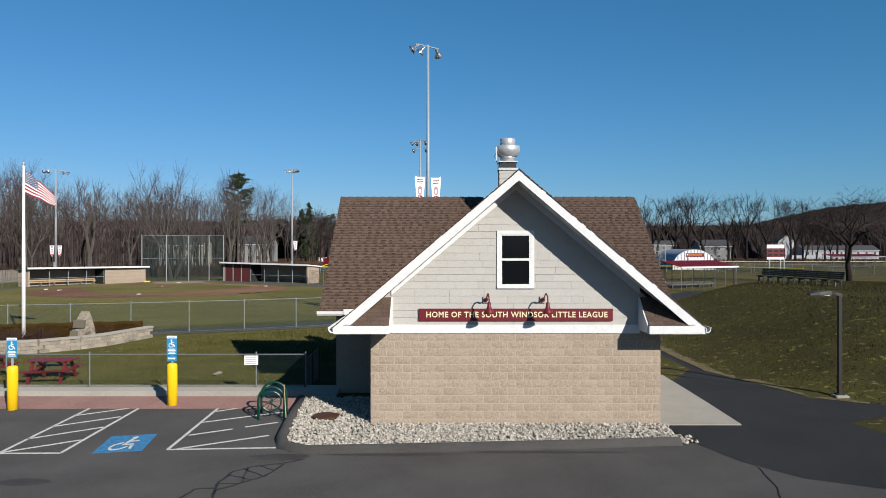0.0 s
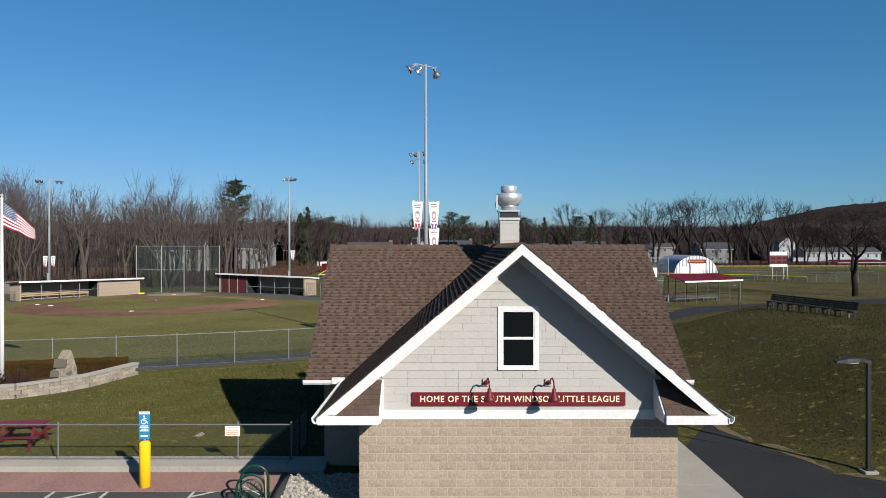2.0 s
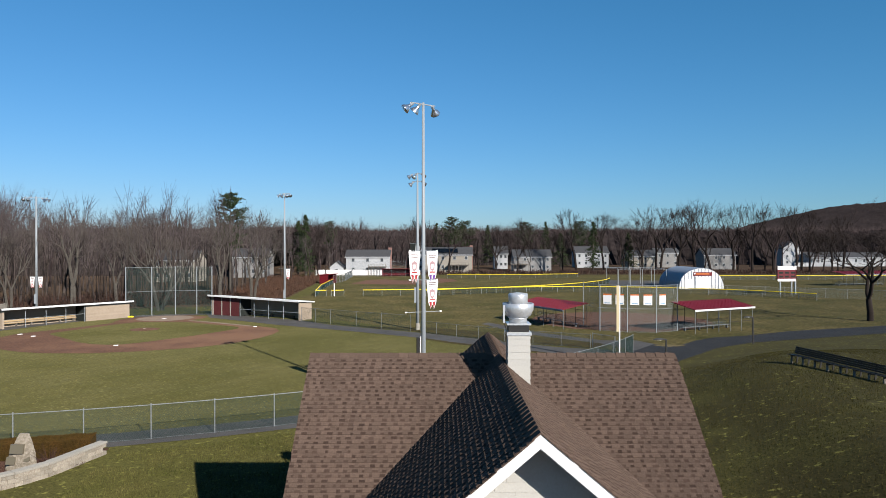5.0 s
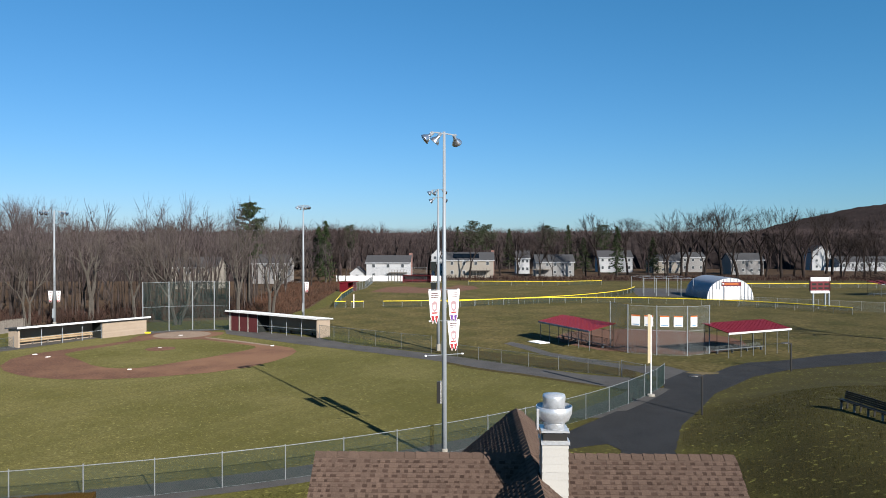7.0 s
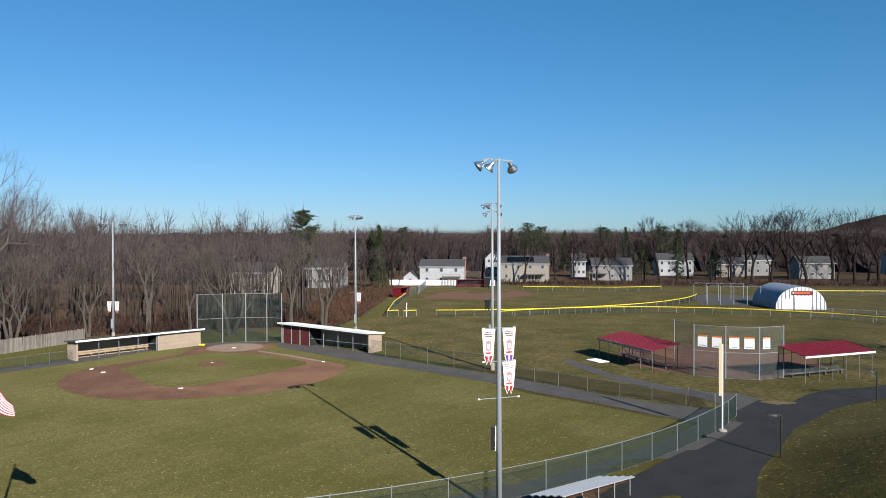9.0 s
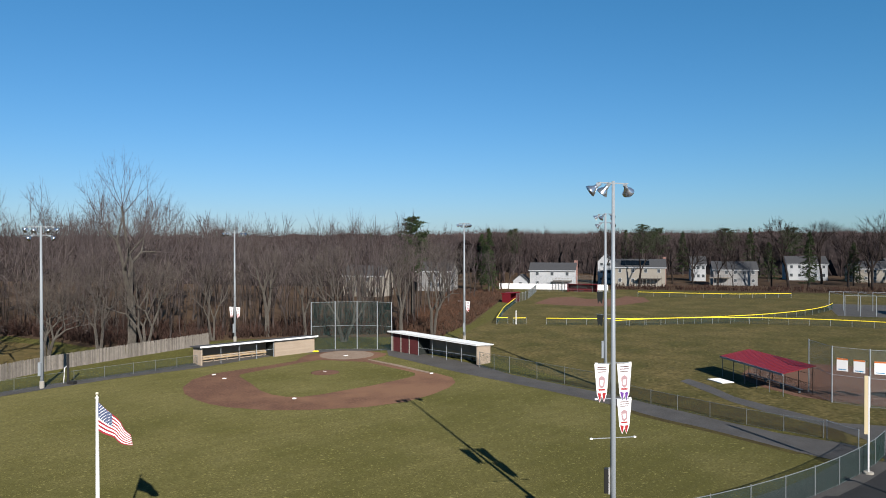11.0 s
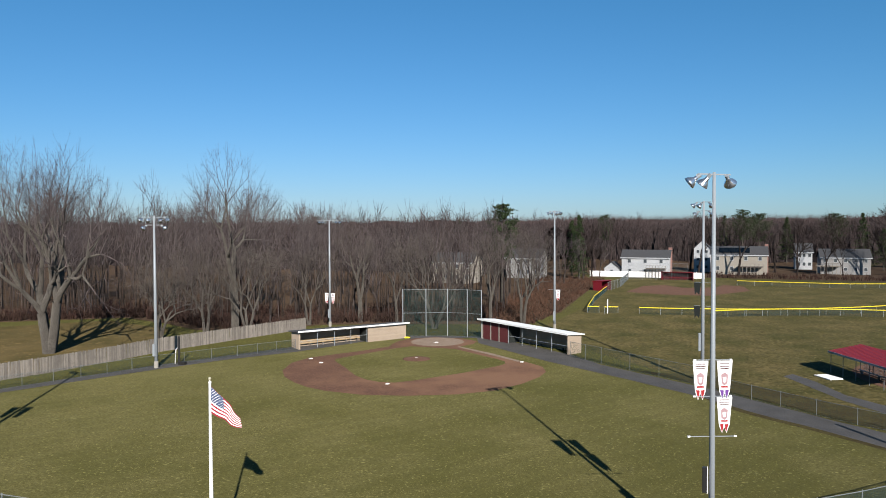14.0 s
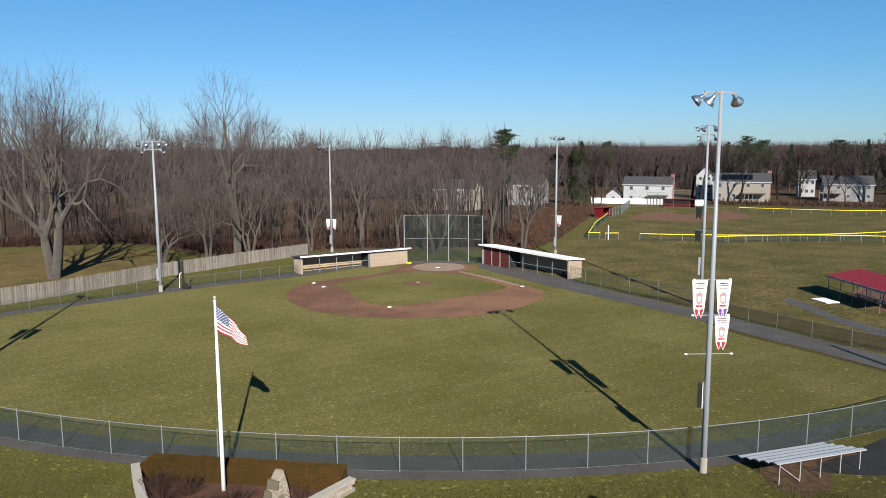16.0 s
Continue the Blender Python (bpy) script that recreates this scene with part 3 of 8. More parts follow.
for s, x_low in ((1, -1.33), (-1, 5.07)):
    # white trim board on the wall under the sloping soffit
    zl = EAVE_Z + (x_low - EX0 if s > 0 else EX1 - x_low) * SLOPE
    ring = [(x_low, zl - 0.22), (RIDGE_X, RIDGE_Z - 0.22), (RIDGE_X, RIDGE_Z - 0.42), (x_low, zl - 0.42)]
    part("rake_trim", Geo().hull([(x, WY - 0.030, z) for x, z in ring], [(x, WY + 0.011, z) for x, z in ring]), WHITE, house)
part("frieze_board", Geo().box(-1.33, WY - 0.035, 2.41, 5.07, WY + 0.01, 2.63), WHITE, house)
# shingles of the two returns
for xi, s in ((-1.33, 1), (5.07, -1)):
    for r in range(7):
        v0 = r * 0.15
        y0, z0 = FY + 0.0 + v0 * 0.8, 2.70 + v0 * 0.6
        wid = 1.13 - v0 * 0.72 / 0.85
        x = 0.0
        while x < wid - 0.05:
            w = min(random.uniform(0.12, 0.26), wid - x)
            a, b = xi - s * x, xi - s * (x + w - 0.006)
            lo, hi = min(a, b), max(a, b)
            part("shingle", Geo().hull([(lo, y0, z0), (hi, y0, z0), (hi, y0 + 0.12, z0 + 0.09), (lo, y0 + 0.12, z0 + 0.09)], [(lo, y0 - 0.006, z0 + 0.014), (hi, y0 - 0.006, z0 + 0.014), (hi, y0 + 0.12, z0 + 0.096), (lo, y0 + 0.12, z0 + 0.096)]), SHINGLE, house)
            x += w


def shingles(origin, u, v, width, rows, skip, seed):
    """Laminated shingle tabs on a slope: origin at the eave, u along it, v up the slope. Returns the joined tabs and the dark strips between them; tabs for which skip(a) holds become parts."""
    rnd = random.Random(seed)
    u, v = Vector(u), Vector(v)
    n = u.cross(v).normalized()
    if n.z < 0:
        n = -n
    g, dark, e = Geo(), Geo(), 0.143
    for r in range(rows):
        a, raised = rnd.uniform(-0.2, 0.0), rnd.random() < 0.5
        while a < width:
            w = rnd.uniform(0.09, 0.24) if raised else rnd.uniform(0.07, 0.17)
            lo, hi = max(a, 0.0), min(a + w, width)
            a += w
            raised = not raised
            if hi - lo < 0.03:
                continue
            t = 0.009 if raised else 0.024
            o = Vector(origin) + v * (r * e)
            p = [o + u * lo, o + u * hi, o + u * hi + v * (e + 0.02), o + u * lo + v * (e + 0.02)]
            tab = ([q - n * 0.01 for q in p], [p[0] + n * t, p[1] + n * t, p[2] + n * 0.002, p[3] + n * 0.002])
            if skip(lo):
                part("shingle", Geo().hull(*tab), SHINGLE, house)
            else:
                g.hull(*tab)
            if raised:
                k = rnd.uniform(0.42, 0.62) * e
                q = [o + u * (lo + 0.002) - v * 0.003, o + u * (hi - 0.002) - v * 0.003, o + u * (hi - 0.002) + v * k, o + u * (lo + 0.002) + v * k]
                dark.hull([c + n * 0.004 for c in q], [q[0] + n * 0.0115, q[1] + n * 0.0115, q[2] + n * 0.0085, q[3] + n * 0.0085])
    return g, dark


def shingle_slope(*args):
    tabs, strips = shingles(*args)
    tagged(part("shingling", tabs, SHINGLE, house), kind="stuff")
    tagged(part("shadow_band", strips, SHINGLEDARK, house), kind="stuff")


V = Vector((0, MYR - MYF, RIDGE_Z - EAVE_Z)).normalized()
shingle_slope((MX0, MYF - 0.04, EAVE_Z - 0.03), (1, 0, 0), V, MX1 - MX0, 41, lambda a: False, 1)
for ex, s in ((EX0, 1), (EX1, -1)):
    V = Vector((s * (RIDGE_X - EX0), 0, RIDGE_Z - EAVE_Z)).normalized()
    shingle_slope((ex - s * 0.04, FY - 0.02, EAVE_Z - 0.03), (0, 1, 0), V, REAR + 0.05 - FY, 41, lambda a: 0.0 <= a < 0.62, 2 + s)
for i in range(47):
    y = FY - 0.02 + i * 0.3
    part("ridge_cap", Geo().tube_rings([[(RIDGE_X - 0.15, y, RIDGE_Z - 0.115), (RIDGE_X, y, RIDGE_Z + 0.012), (RIDGE_X + 0.15, y, RIDGE_Z - 0.115), (RIDGE_X + 0.15, y, RIDGE_Z - 0.08), (RIDGE_X, y, RIDGE_Z + 0.045), (RIDGE_X - 0.15, y, RIDGE_Z - 0.08)], [(RIDGE_X - 0.15, y + 0.31, RIDGE_Z - 0.12), (RIDGE_X, y + 0.31, RIDGE_Z), (RIDGE_X + 0.15, y + 0.31, RIDGE_Z - 0.12), (RIDGE_X + 0.15, y + 0.31, RIDGE_Z - 0.105), (RIDGE_X, y + 0.31, RIDGE_Z + 0.02), (RIDGE_X - 0.15, y + 0.31, RIDGE_Z - 0.105)]]), SHINGLE, house)
for i in range(37):
    x = MX0 + i * 0.298
    if abs(x + 0.15 - RIDGE_X) > 0.3:
        part("ridge_cap", Geo().tube_rings([[(x, MYR - 0.15, RIDGE_Z - 0.125), (x, MYR, RIDGE_Z), (x, MYR + 0.15, RIDGE_Z - 0.125), (x, MYR + 0.15, RIDGE_Z - 0.09), (x, MYR, RIDGE_Z + 0.035), (x, MYR - 0.15, RIDGE_Z - 0.09)], [(x + 0.29, MYR - 0.15, RIDGE_Z - 0.125), (x + 0.29, MYR, RIDGE_Z - 0.005), (x + 0.29, MYR + 0.15, RIDGE_Z - 0.125), (x + 0.29, MYR + 0.15, RIDGE_Z - 0.11), (x + 0.29, MYR, RIDGE_Z + 0.012), (x + 0.29, MYR - 0.15, RIDGE_Z - 0.11)]]), SHINGLE, house)

# siding boards on the gable, cut round the window
WIN = (1.42, 2.32, 3.595, 5.025)
rnd = random.Random(11)
e = 0.185
for r in range(19):
    z0 = 2.63 + r * e
    z1 = z0 + e
    lo0, lo1 = max(-1.33, EX0 + (z0 + 0.17 - EAVE_Z) / SLOPE), max(-1.33, EX0 + (z1 + 0.17 - EAVE_Z) / SLOPE)
    hi0, hi1 = min(5.07, EX1 - (z0 + 0.17 - EAVE_Z) / SLOPE), min(5.07, EX1 - (z1 + 0.17 - EAVE_Z) / SLOPE)
    if hi0 - lo0 < 0.1:
        continue
    if hi1 < lo1:
        lo1 = hi1 = (lo0 + hi0) / 2
    cuts = [lo0]
    while cuts[-1] < hi0 - 0.5:
        cuts.append(cuts[-1] + rnd.choice((0.3, 0.45, 0.6, 0.9)))
    cuts[-1 if hi0 - cuts[-1] < 0.15 and len(cuts) > 1 else len(cuts):] = [hi0]
    for a, b in zip(cuts, cuts[1:]):
        spans = [(a, b)]
        if z1 > WIN[2] and z0 < WIN[3]:
            spans = [(p, q) for p, q in ((a, min(b, WIN[0])), (max(a, WIN[1]), b)) if q - p > 0.02]
        for p, q in spans:
            ta, tb = max(p, lo1) if p == lo0 or p < lo1 else p, min(q, hi1) if q == hi0 or q > hi1 else q
            if tb < ta:
                ta = tb = (ta + tb) / 2
            q2, tb2 = q - 0.004, max(ta, tb - 0.004)
            part("siding_board", Geo().hull([(p, WY - 0.006, z0), (q2, WY - 0.006, z0), (q2, WY + 0.015, z0), (p, WY + 0.015, z0)], [(ta, WY + 0.006, z1 + 0.004), (tb2, WY + 0.006, z1 + 0.004), (tb2, WY + 0.015, z1 + 0.004), (ta, WY + 0.015, z1 + 0.004)]), SIDING, gable)

# attic window
x0, x1, z0, z1 = WIN
win = part("window", Geo().box(x0 + 0.06, WY - 0.012, z0 + 0.06, x1 - 0.06, WY + 0.006, z1 - 0.06), WHITE, house, "white double-hung window with dark glass")
part("casing", Geo().box(x0 - 0.03, WY - 0.03, z1 - 0.07, x1 + 0.03, WY + 0.011, z1 + 0.03), WHITE, win)
part("window_sill", Geo().box(x0 - 0.03, WY - 0.045, z0 - 0.03, x1 + 0.03, WY + 0.011, z0 + 0.05), WHITE, win)
for a in (x0 - 0.03, x1 - 0.07):
    part("casing", Geo().box(a, WY - 0.03, z0 + 0.05, a + 0.10, WY + 0.011, z1 - 0.07), WHITE, win)
zm = (z0 + z1) / 2
for a, b, y in ((zm, z1 - 0.07, -0.016), (z0 + 0.05, zm, -0.024)):
    part("pane", Geo().box(x0 + 0.10, WY + y, a + 0.03, x1 - 0.10, WY + y + 0.006, b - 0.03), GLASS, win)
    for c, d in ((x0 + 0.07, x0 + 0.10), (x1 - 0.10, x1 - 0.07)):
        part("stile", Geo().box(c, WY + y - 0.006, a, d, WY - 0.011, b), WHITE, win)
    for c, d in ((a, a + 0.03), (b - 0.03, b)):
        part("sash_rail", Geo().box(x0 + 0.10, WY + y - 0.006, c, x1 - 0.10, WY - 0.011, d), WHITE, win)

# name board
board = thing("name_board", "long maroon sign board with cream capital letters above the frieze", "sign")
BX0, BX1, BZ0, BZ1 = -0.62, 4.37, 2.735, 3.045
part("panel", Geo().box(BX0, WY - 0.055, BZ0, BX1, WY - 0.008, BZ1), MAROON, board)


def lettering(words, x0, x1, z0, z1, y, mat, parent, name="lettering", face=0.0):
    """Raised letters filling the box x0..x1, z0..z1 on a wall facing -y."""
    c = bpy.data.curves.new(name, "FONT")
    c.body, c.size, c.extrude, c.offset, c.resolution_u = words, 1.0, 0.01, 0.02, 3
    c.space_character = 1.12
    tmp = new("tmp", c)
    bpy.context.view_layer.update()
    me = bpy.data.meshes.new_from_object(tmp.evaluated_get(bpy.context.evaluated_depsgraph_get()))
    bpy.data.objects.remove(tmp)
    co = np.empty(len(me.vertices) * 3)
    me.vertices.foreach_get("co", co)
    co = co.reshape(-1, 3)
    lo, hi = co.min(0), co.max(0)
    q = np.empty_like(co)
    q[:, 0] = x0 + (co[:, 0] - lo[0]) / (hi[0] - lo[0]) * (x1 - x0)
    q[:, 2] = z0 + (co[:, 1] - lo[1]) / (hi[1] - lo[1]) * (z1 - z0)
    q[:, 1] = y - (co[:, 2] - lo[2]) / max(1e-6, hi[2] - lo[2]) * 0.006
    me.vertices.foreach_set("co", q.ravel())
    me.materials.clear()
    me.materials.append(mat)
    ob = new(name, me)
    ob.parent = parent
    return ob


full = "HOME OF THE SOUTH WINDSOR LITTLE LEAGUE"
lettering(full, BX0 + 0.19, BX1 - 0.14, BZ0 + 0.085, BZ1 - 0.075, WY - 0.0545, CREAM, board)

for x in (1.11, 2.57):
    lamp = thing("gooseneck_lamp", "maroon gooseneck sign lamp with bell shade on the gable wall", "wall lamp", "sign lamps")
    part("wall_plate", Geo().box(x - 0.07, WY - 0.05, 3.20, x + 0.07, WY - 0.006, 3.36), SIDING, lamp)
    part("canopy", Geo().tube([(x, WY - 0.05, 3.28), (x, WY - 0.09, 3.28)], 0.055, 14), MAROON, lamp)
    path = [(x, WY - 0.08, 3.28), (x, WY - 0.22, 3.31), (x + 0.01, WY - 0.36, 3.42), (x + 0.02, WY - 0.48, 3.46), (x + 0.03, WY - 0.58, 3.42), (x + 0.04, WY - 0.62, 3.32), (x + 0.04, WY - 0.62, 3.20)]
    part("arm", Geo().tube(path, 0.018, 8), MAROON, lamp, smooth=True)
    part("shade", Geo().lathe([(0.135, 2.965), (0.145, 2.97), (0.12, 3.04), (0.07, 3.10), (0.05, 3.16), (0.045, 3.24), (0.02, 3.26)], x + 0.04, WY - 0.62, 20), MAROON, lamp, smooth=True)

# chimney fan
fan = thing("roof_exhaust_fan", "steel mushroom exhaust fan on a beige sided curb", "exhaust fan")
part("curb", Geo().box(1.97, 24.13, 5.6, 2.57, 24.71, 7.32), SIDING, fan)
for i in range(9):
    z = 5.74 + i * 0.185
    part("siding_board", Geo().hull([(1.955, 24.12, z), (2.585, 24.12, z), (2.585, 24.73, z), (1.955, 24.73, z)], [(1.968, 24.13, z + 0.185), (2.572, 24.13, z + 0.185), (2.572, 24.71, z + 0.185), (1.968, 24.71, z + 0.185)]), SIDING, fan)
part("flashing", Geo().box(1.93, 24.09, 7.32, 2.61, 24.75, 7.4), STEEL, fan)
part("base_box", Geo().box(1.99, 24.15, 7.4, 2.55, 24.69, 7.6), DARKMETAL, fan)
part("base_rim", Geo().box(1.94, 24.10, 7.6, 2.60, 24.74, 7.64), STEEL, fan)
part("neck", Geo().lathe([(0.25, 7.64), (0.25, 7.76), (0.28, 7.8)], 2.27, 24.4, 32), STEEL, fan, smooth=True)
part("bowl", Geo().lathe([(0.27, 7.79), (0.36, 7.86), (0.425, 8.), (0.435, 8.18), (0.42, 8.19), (0.40, 8.02), (0.33, 7.92)], 2.27, 24.4, 40), STEEL, fan, smooth=True)
part("motor_cap", Geo().lathe([(0.26, 7.95), (0.27, 8.32), (0.275, 8.4), (0.26, 8.45), (0.05, 8.48)], 2.27, 24.4, 32), STEEL, fan, smooth=True)
part("bracket", Geo().beam((1.86, 24.2, 8.15), (1.86, 24.2, 7.65), 0.05, 0.05), STEEL, fan)
part("conduit", Geo().tube([(1.86, 24.2, 8.), (1.80, 24.2, 7.8), (1.92, 24.17, 7.5), (1.94, 24.1, 6.2)], 0.015, 6), DARKMETAL, fan)

# gravel bed with asphalt kerb
BED = [(-4.15, 21.0), (-3.95, 18.6), (-3.75, 16.7), (-3.55, 16.05), (-3.05, 15.72), (-1.0, 15.85), (3.4, 16.2), (5.55, 16.42)]
sheet("gravel_bed", BED + [(5.75, 17.88), (-1.86, 17.9), (-1.86, 21.28)], STONE, 0.05, "bed of pale crushed stone beside the block wall", "gravel")
g = Geo()
rings = []
for i, (x, y) in enumerate(BED):
    a, b = Vector(BED[max(i - 1, 0)]), Vector(BED[min(i + 1, len(BED) - 1)])
    d = (b - a).normalized()
    o = Vector((d.y, -d.x))
    rings.append([(x + o.x * q, y + o.y * q, z) for q, z in ((-0.02, 0.0), (0.02, 0.13), (0.10, 0.17), (0.20, 0.15), (0.30, 0.02), (0.30, 0.0))][::-1])
g.tube_rings(rings)
single("asphalt_kerb", g, ASPHALT, "low rounded black asphalt kerb round the gravel bed", "kerb", kind="structure", smooth=True)
rnd = random.Random(3)


def inside(p, poly):
    x, y = p
    c = False
    for (ax, ay), (bx, by) in zip(poly, poly[1:] + poly[:1]):
        if (ay > y) != (by > y) and x < (bx - ax) * (y - ay) / (by - ay) + ax:
            c = not c
    return c


def rock(g, x, y, z, r, rnd):
    a = rnd.uniform(0, 6.28)
    sx, sy, sz = r * rnd.uniform(0.7, 1.3), r * rnd.uniform(0.6, 1.0), r * rnd.uniform(0.5, 0.9)
    pts = []
    for i, j, k in ((1, 0, 0), (0, 1, 0), (-1, 0, 0), (0, -1, 0), (0.2, 0.1, 1), (0, 0, -1)):
        q = rnd.uniform(0.75, 1.25)
        X, Y = i * sx * q + rnd.uniform(-0.3, 0.3) * r, j * sy * q + rnd.uniform(-0.3, 0.3) * r
        pts.append((x + X * math.cos(a) - Y * math.sin(a), y + X * math.sin(a) + Y * math.cos(a), z + k * sz * q))
    g.add(pts, [(0, 1, 4), (1, 2, 4), (2, 3, 4), (3, 0, 4), (1, 0, 5), (2, 1, 5), (3, 2, 5), (0, 3, 5)])


g = Geo()
POLY = BED + [(5.75, 17.9), (-1.86, 17.9), (-1.86, 21.2)]
while len(g.f) < 8 * 7500:
    x, y = rnd.uniform(-4.2, 5.9), rnd.uniform(15.6, 21.2)
    if inside((x, y), POLY) and math.hypot((x + 3.15) / 0.45, (y - 18.65) / 0.42) > 1:
        rock(g, x, y, 0.07 + rnd.uniform(-0.015, 0.04), rnd.uniform(0.026, 0.056), rnd)
for i in range(40):
    rock(g, rnd.uniform(5.3, 6.0), rnd.uniform(16.2, 16.9), 0.05, rnd.uniform(0.04, 0.07), rnd)
single("crushed_stone", g, STONE, "loose pale angular stones, grey and cream", "gravel", kind="stuff")
single("manhole_cover", Geo().lathe([(0.36, 0.05), (0.36, 0.10), (0.34, 0.12), (0.30, 0.125), (0.28, 0.12)], -3.15, 18.65, 28), RUST, "round rusty iron cover lying in the gravel", "manhole cover")
apron = tagged(new("concrete_apron"), "pale concrete walkway slabs with dark edge stains", "walkway", kind="structure")
for ya, yb, xa, xb in ((17.96, 20.3, 7.72, 7.80), (20.315, 22.6, 7.80, 7.86), (22.615, 25.0, 7.86, 7.90)):
    part("slab", Geo().slab([(5.63, ya), (xa, ya), (xb, yb), (5.63, yb)], 0.0, 0.05), CONCRETE, apron)

# ---- parking edge ----
strip = tagged(new("paving_strip"), "strip of faded red paving along the parking edge", "paving", kind="structure")
for i in range(40):
    x = -46.0 + i * 1.04
    part("paver", Geo().hull([(x, 19.86, 0.0), (x + 1.03, 19.87, 0.0), (x + 1.03, 21.38, 0.0), (x, 21.38, 0.0)], [(x, 19.86, 0.035), (x + 1.03, 19.87, 0.035), (x + 1.03, 21.38, 0.045), (x, 21.38, 0.045)]), BRICKRED, strip)
kerb = tagged(new("concrete_kerb"), "pale weathered concrete kerb under the chain-link fence", "kerb", kind="structure")
for i in range(14):
    x = -46.4 + i * 3.0
    part("kerb_stone", Geo().hull([(x, 21.4, 0), (x + 2.99, 21.4, 0), (x + 2.99, 22.35, 0), (x, 22.35, 0)], [(x, 21.43, 0.19), (x + 2.99, 21.43, 0.19), (x + 2.99, 22.35, 0.21), (x, 22.35, 0.21)]), CONCRETE, kerb)
single("kerb_ramp", Geo().hull([(-4.4, 21.4, 0), (-3.3, 21.3, 0), (-3.3, 22.35, 0), (-4.4, 22.35, 0)], [(-4.4, 21.43, 0.19), (-3.3, 21.33, 0.06), (-3.3, 22.35, 0.2), (-4.4, 22.35, 0.2)]), CONCRETE, "concrete ramp beside the clubhouse corner", "kerb", kind="structure")


def line(a, b, w=0.08):
    a, b = Vector(a), Vector(b)
    d = (b - a).normalized() * w / 2
    o = Vector((-d.y, d.x))
    return Geo().slab([tuple(a - o), tuple(b - o), tuple(b + o), tuple(a + o)], 0.010, 0.018)


marks = tagged(new("hatched_bay"), "worn white painted hatching beside an accessible bay", "road marking", kind="structure")
for a, b in (((-9.93, 15.5), (-10.13, 20.0)), ((-8.56, 15.53), (-8.73, 20.1)), ((-10.08, 19.03), (-8.82, 20.05)), ((-10.05, 17.85), (-8.78, 18.9)), ((-10.0, 16.68), (-8.70, 17.8)), ((-9.91, 15.58), (-8.66, 16.6)), ((-9.93, 15.5), (-8.56, 15.53))):
    part("stripe", line(a, b), PAINT, marks)
marks = tagged(new("hatched_bay"), "worn white painted hatching beside the bicycle rack", "road marking", kind="structure")
for a, b in (((-6.27, 15.8), (-6.48, 20.6)), ((-6.27, 15.8), (-3.85, 15.95)), ((-6.39, 19.51), (-4.86, 20.7)), ((-6.34, 18.28), (-4.48, 19.44)), ((-6.24, 17.01), (-5.34, 17.61)), ((-5.08, 17.8), (-4.35, 18.28)), ((-6.08, 15.85), (-4.27, 17.0))):
    part("stripe", line(a, b, 0.075), PAINT, marks)


def wheelchair(parent, mat, to3, s):
    """The seated-figure symbol: head, back, seat, leg and wheel, in a unit square mapped by to3."""
    def flat(pts):
        part("symbol_piece", Geo().hull([to3(x, y, 0.0) for x, y in pts], [to3(x, y, s) for x, y in pts]), mat, parent)
    flat([(0.47 + 0.085 * math.cos(a * 0.628), 0.88 + 0.085 * math.sin(a * 0.628)) for a in range(10)])
    flat([(0.42, 0.42), (0.52, 0.42), (0.52, 0.76), (0.42, 0.76)])
    flat([(0.52, 0.60), (0.74, 0.60), (0.74, 0.67), (0.52, 0.67)])
    flat([(0.42, 0.36), (0.72, 0.36), (0.72, 0.44), (0.42, 0.44)])
    flat([(0.66, 0.36), (0.80, 0.08), (0.87, 0.11), (0.74, 0.42)])
    for i in range(14):
        a, b = radians(100 + i * 18), radians(118 + i * 18)
        flat([(0.42 + r * math.cos(t), 0.30 + r * math.sin(t)) for r, t in ((0.20, a), (0.27, a), (0.27, b), (0.20, b))])


A, B, C = Vector((-7.85, 15.50)), Vector((-6.82, 15.72)), Vector((-8.08, 16.92))
bay = tagged(new("accessible_bay_symbol"), "blue painted square with white wheelchair symbol, worn", "road marking", kind="structure")
part("blue_square", Geo().slab([tuple(A), tuple(B), tuple(B + C - A), tuple(C)], 0.010, 0.016), material("worn blue road paint", (0.0199, 0.133, 0.279), 0.8, fine=(0.0398, 0.0664, 0.093), fine_scale=9.0), bay)
wheelchair(bay, PAINT, lambda x, y, z: (*(A + (B - A) * (0.06 + 0.74 * x + 0.20 * y) + (C - A) * (0.08 + 0.84 * y)), 0.015 + z), 0.006)

# tar seams on the asphalt
rnd = random.Random(21)
C1 = [(-4.9, 12.5), (-4.81, 12.78), (-4.7, 13.21), (-4.36, 13.25)]
C2 = [(-4.2, 12.5), (-4.24, 12.78), (-4.38, 13.51), (-4.32, 14.24), (-3.9, 14.62), (-3.4, 14.77), (-3.0, 15.1)]
C3 = [(-4.30, 12.95), (-4.27, 13.17), (-3.96, 13.51), (-3.57, 13.95), (-3.38, 14.72)]
RUNGS = [[(-4.36, 13.5), (-3.98, 13.5)], [(-4.33, 14.0), (-3.8, 13.75)], [(-4.15, 14.4), (-3.62, 13.95)], [(-3.85, 14.62), (-3.5, 14.3)], [(-4.05, 14.45), (-3.95, 13.6)]]
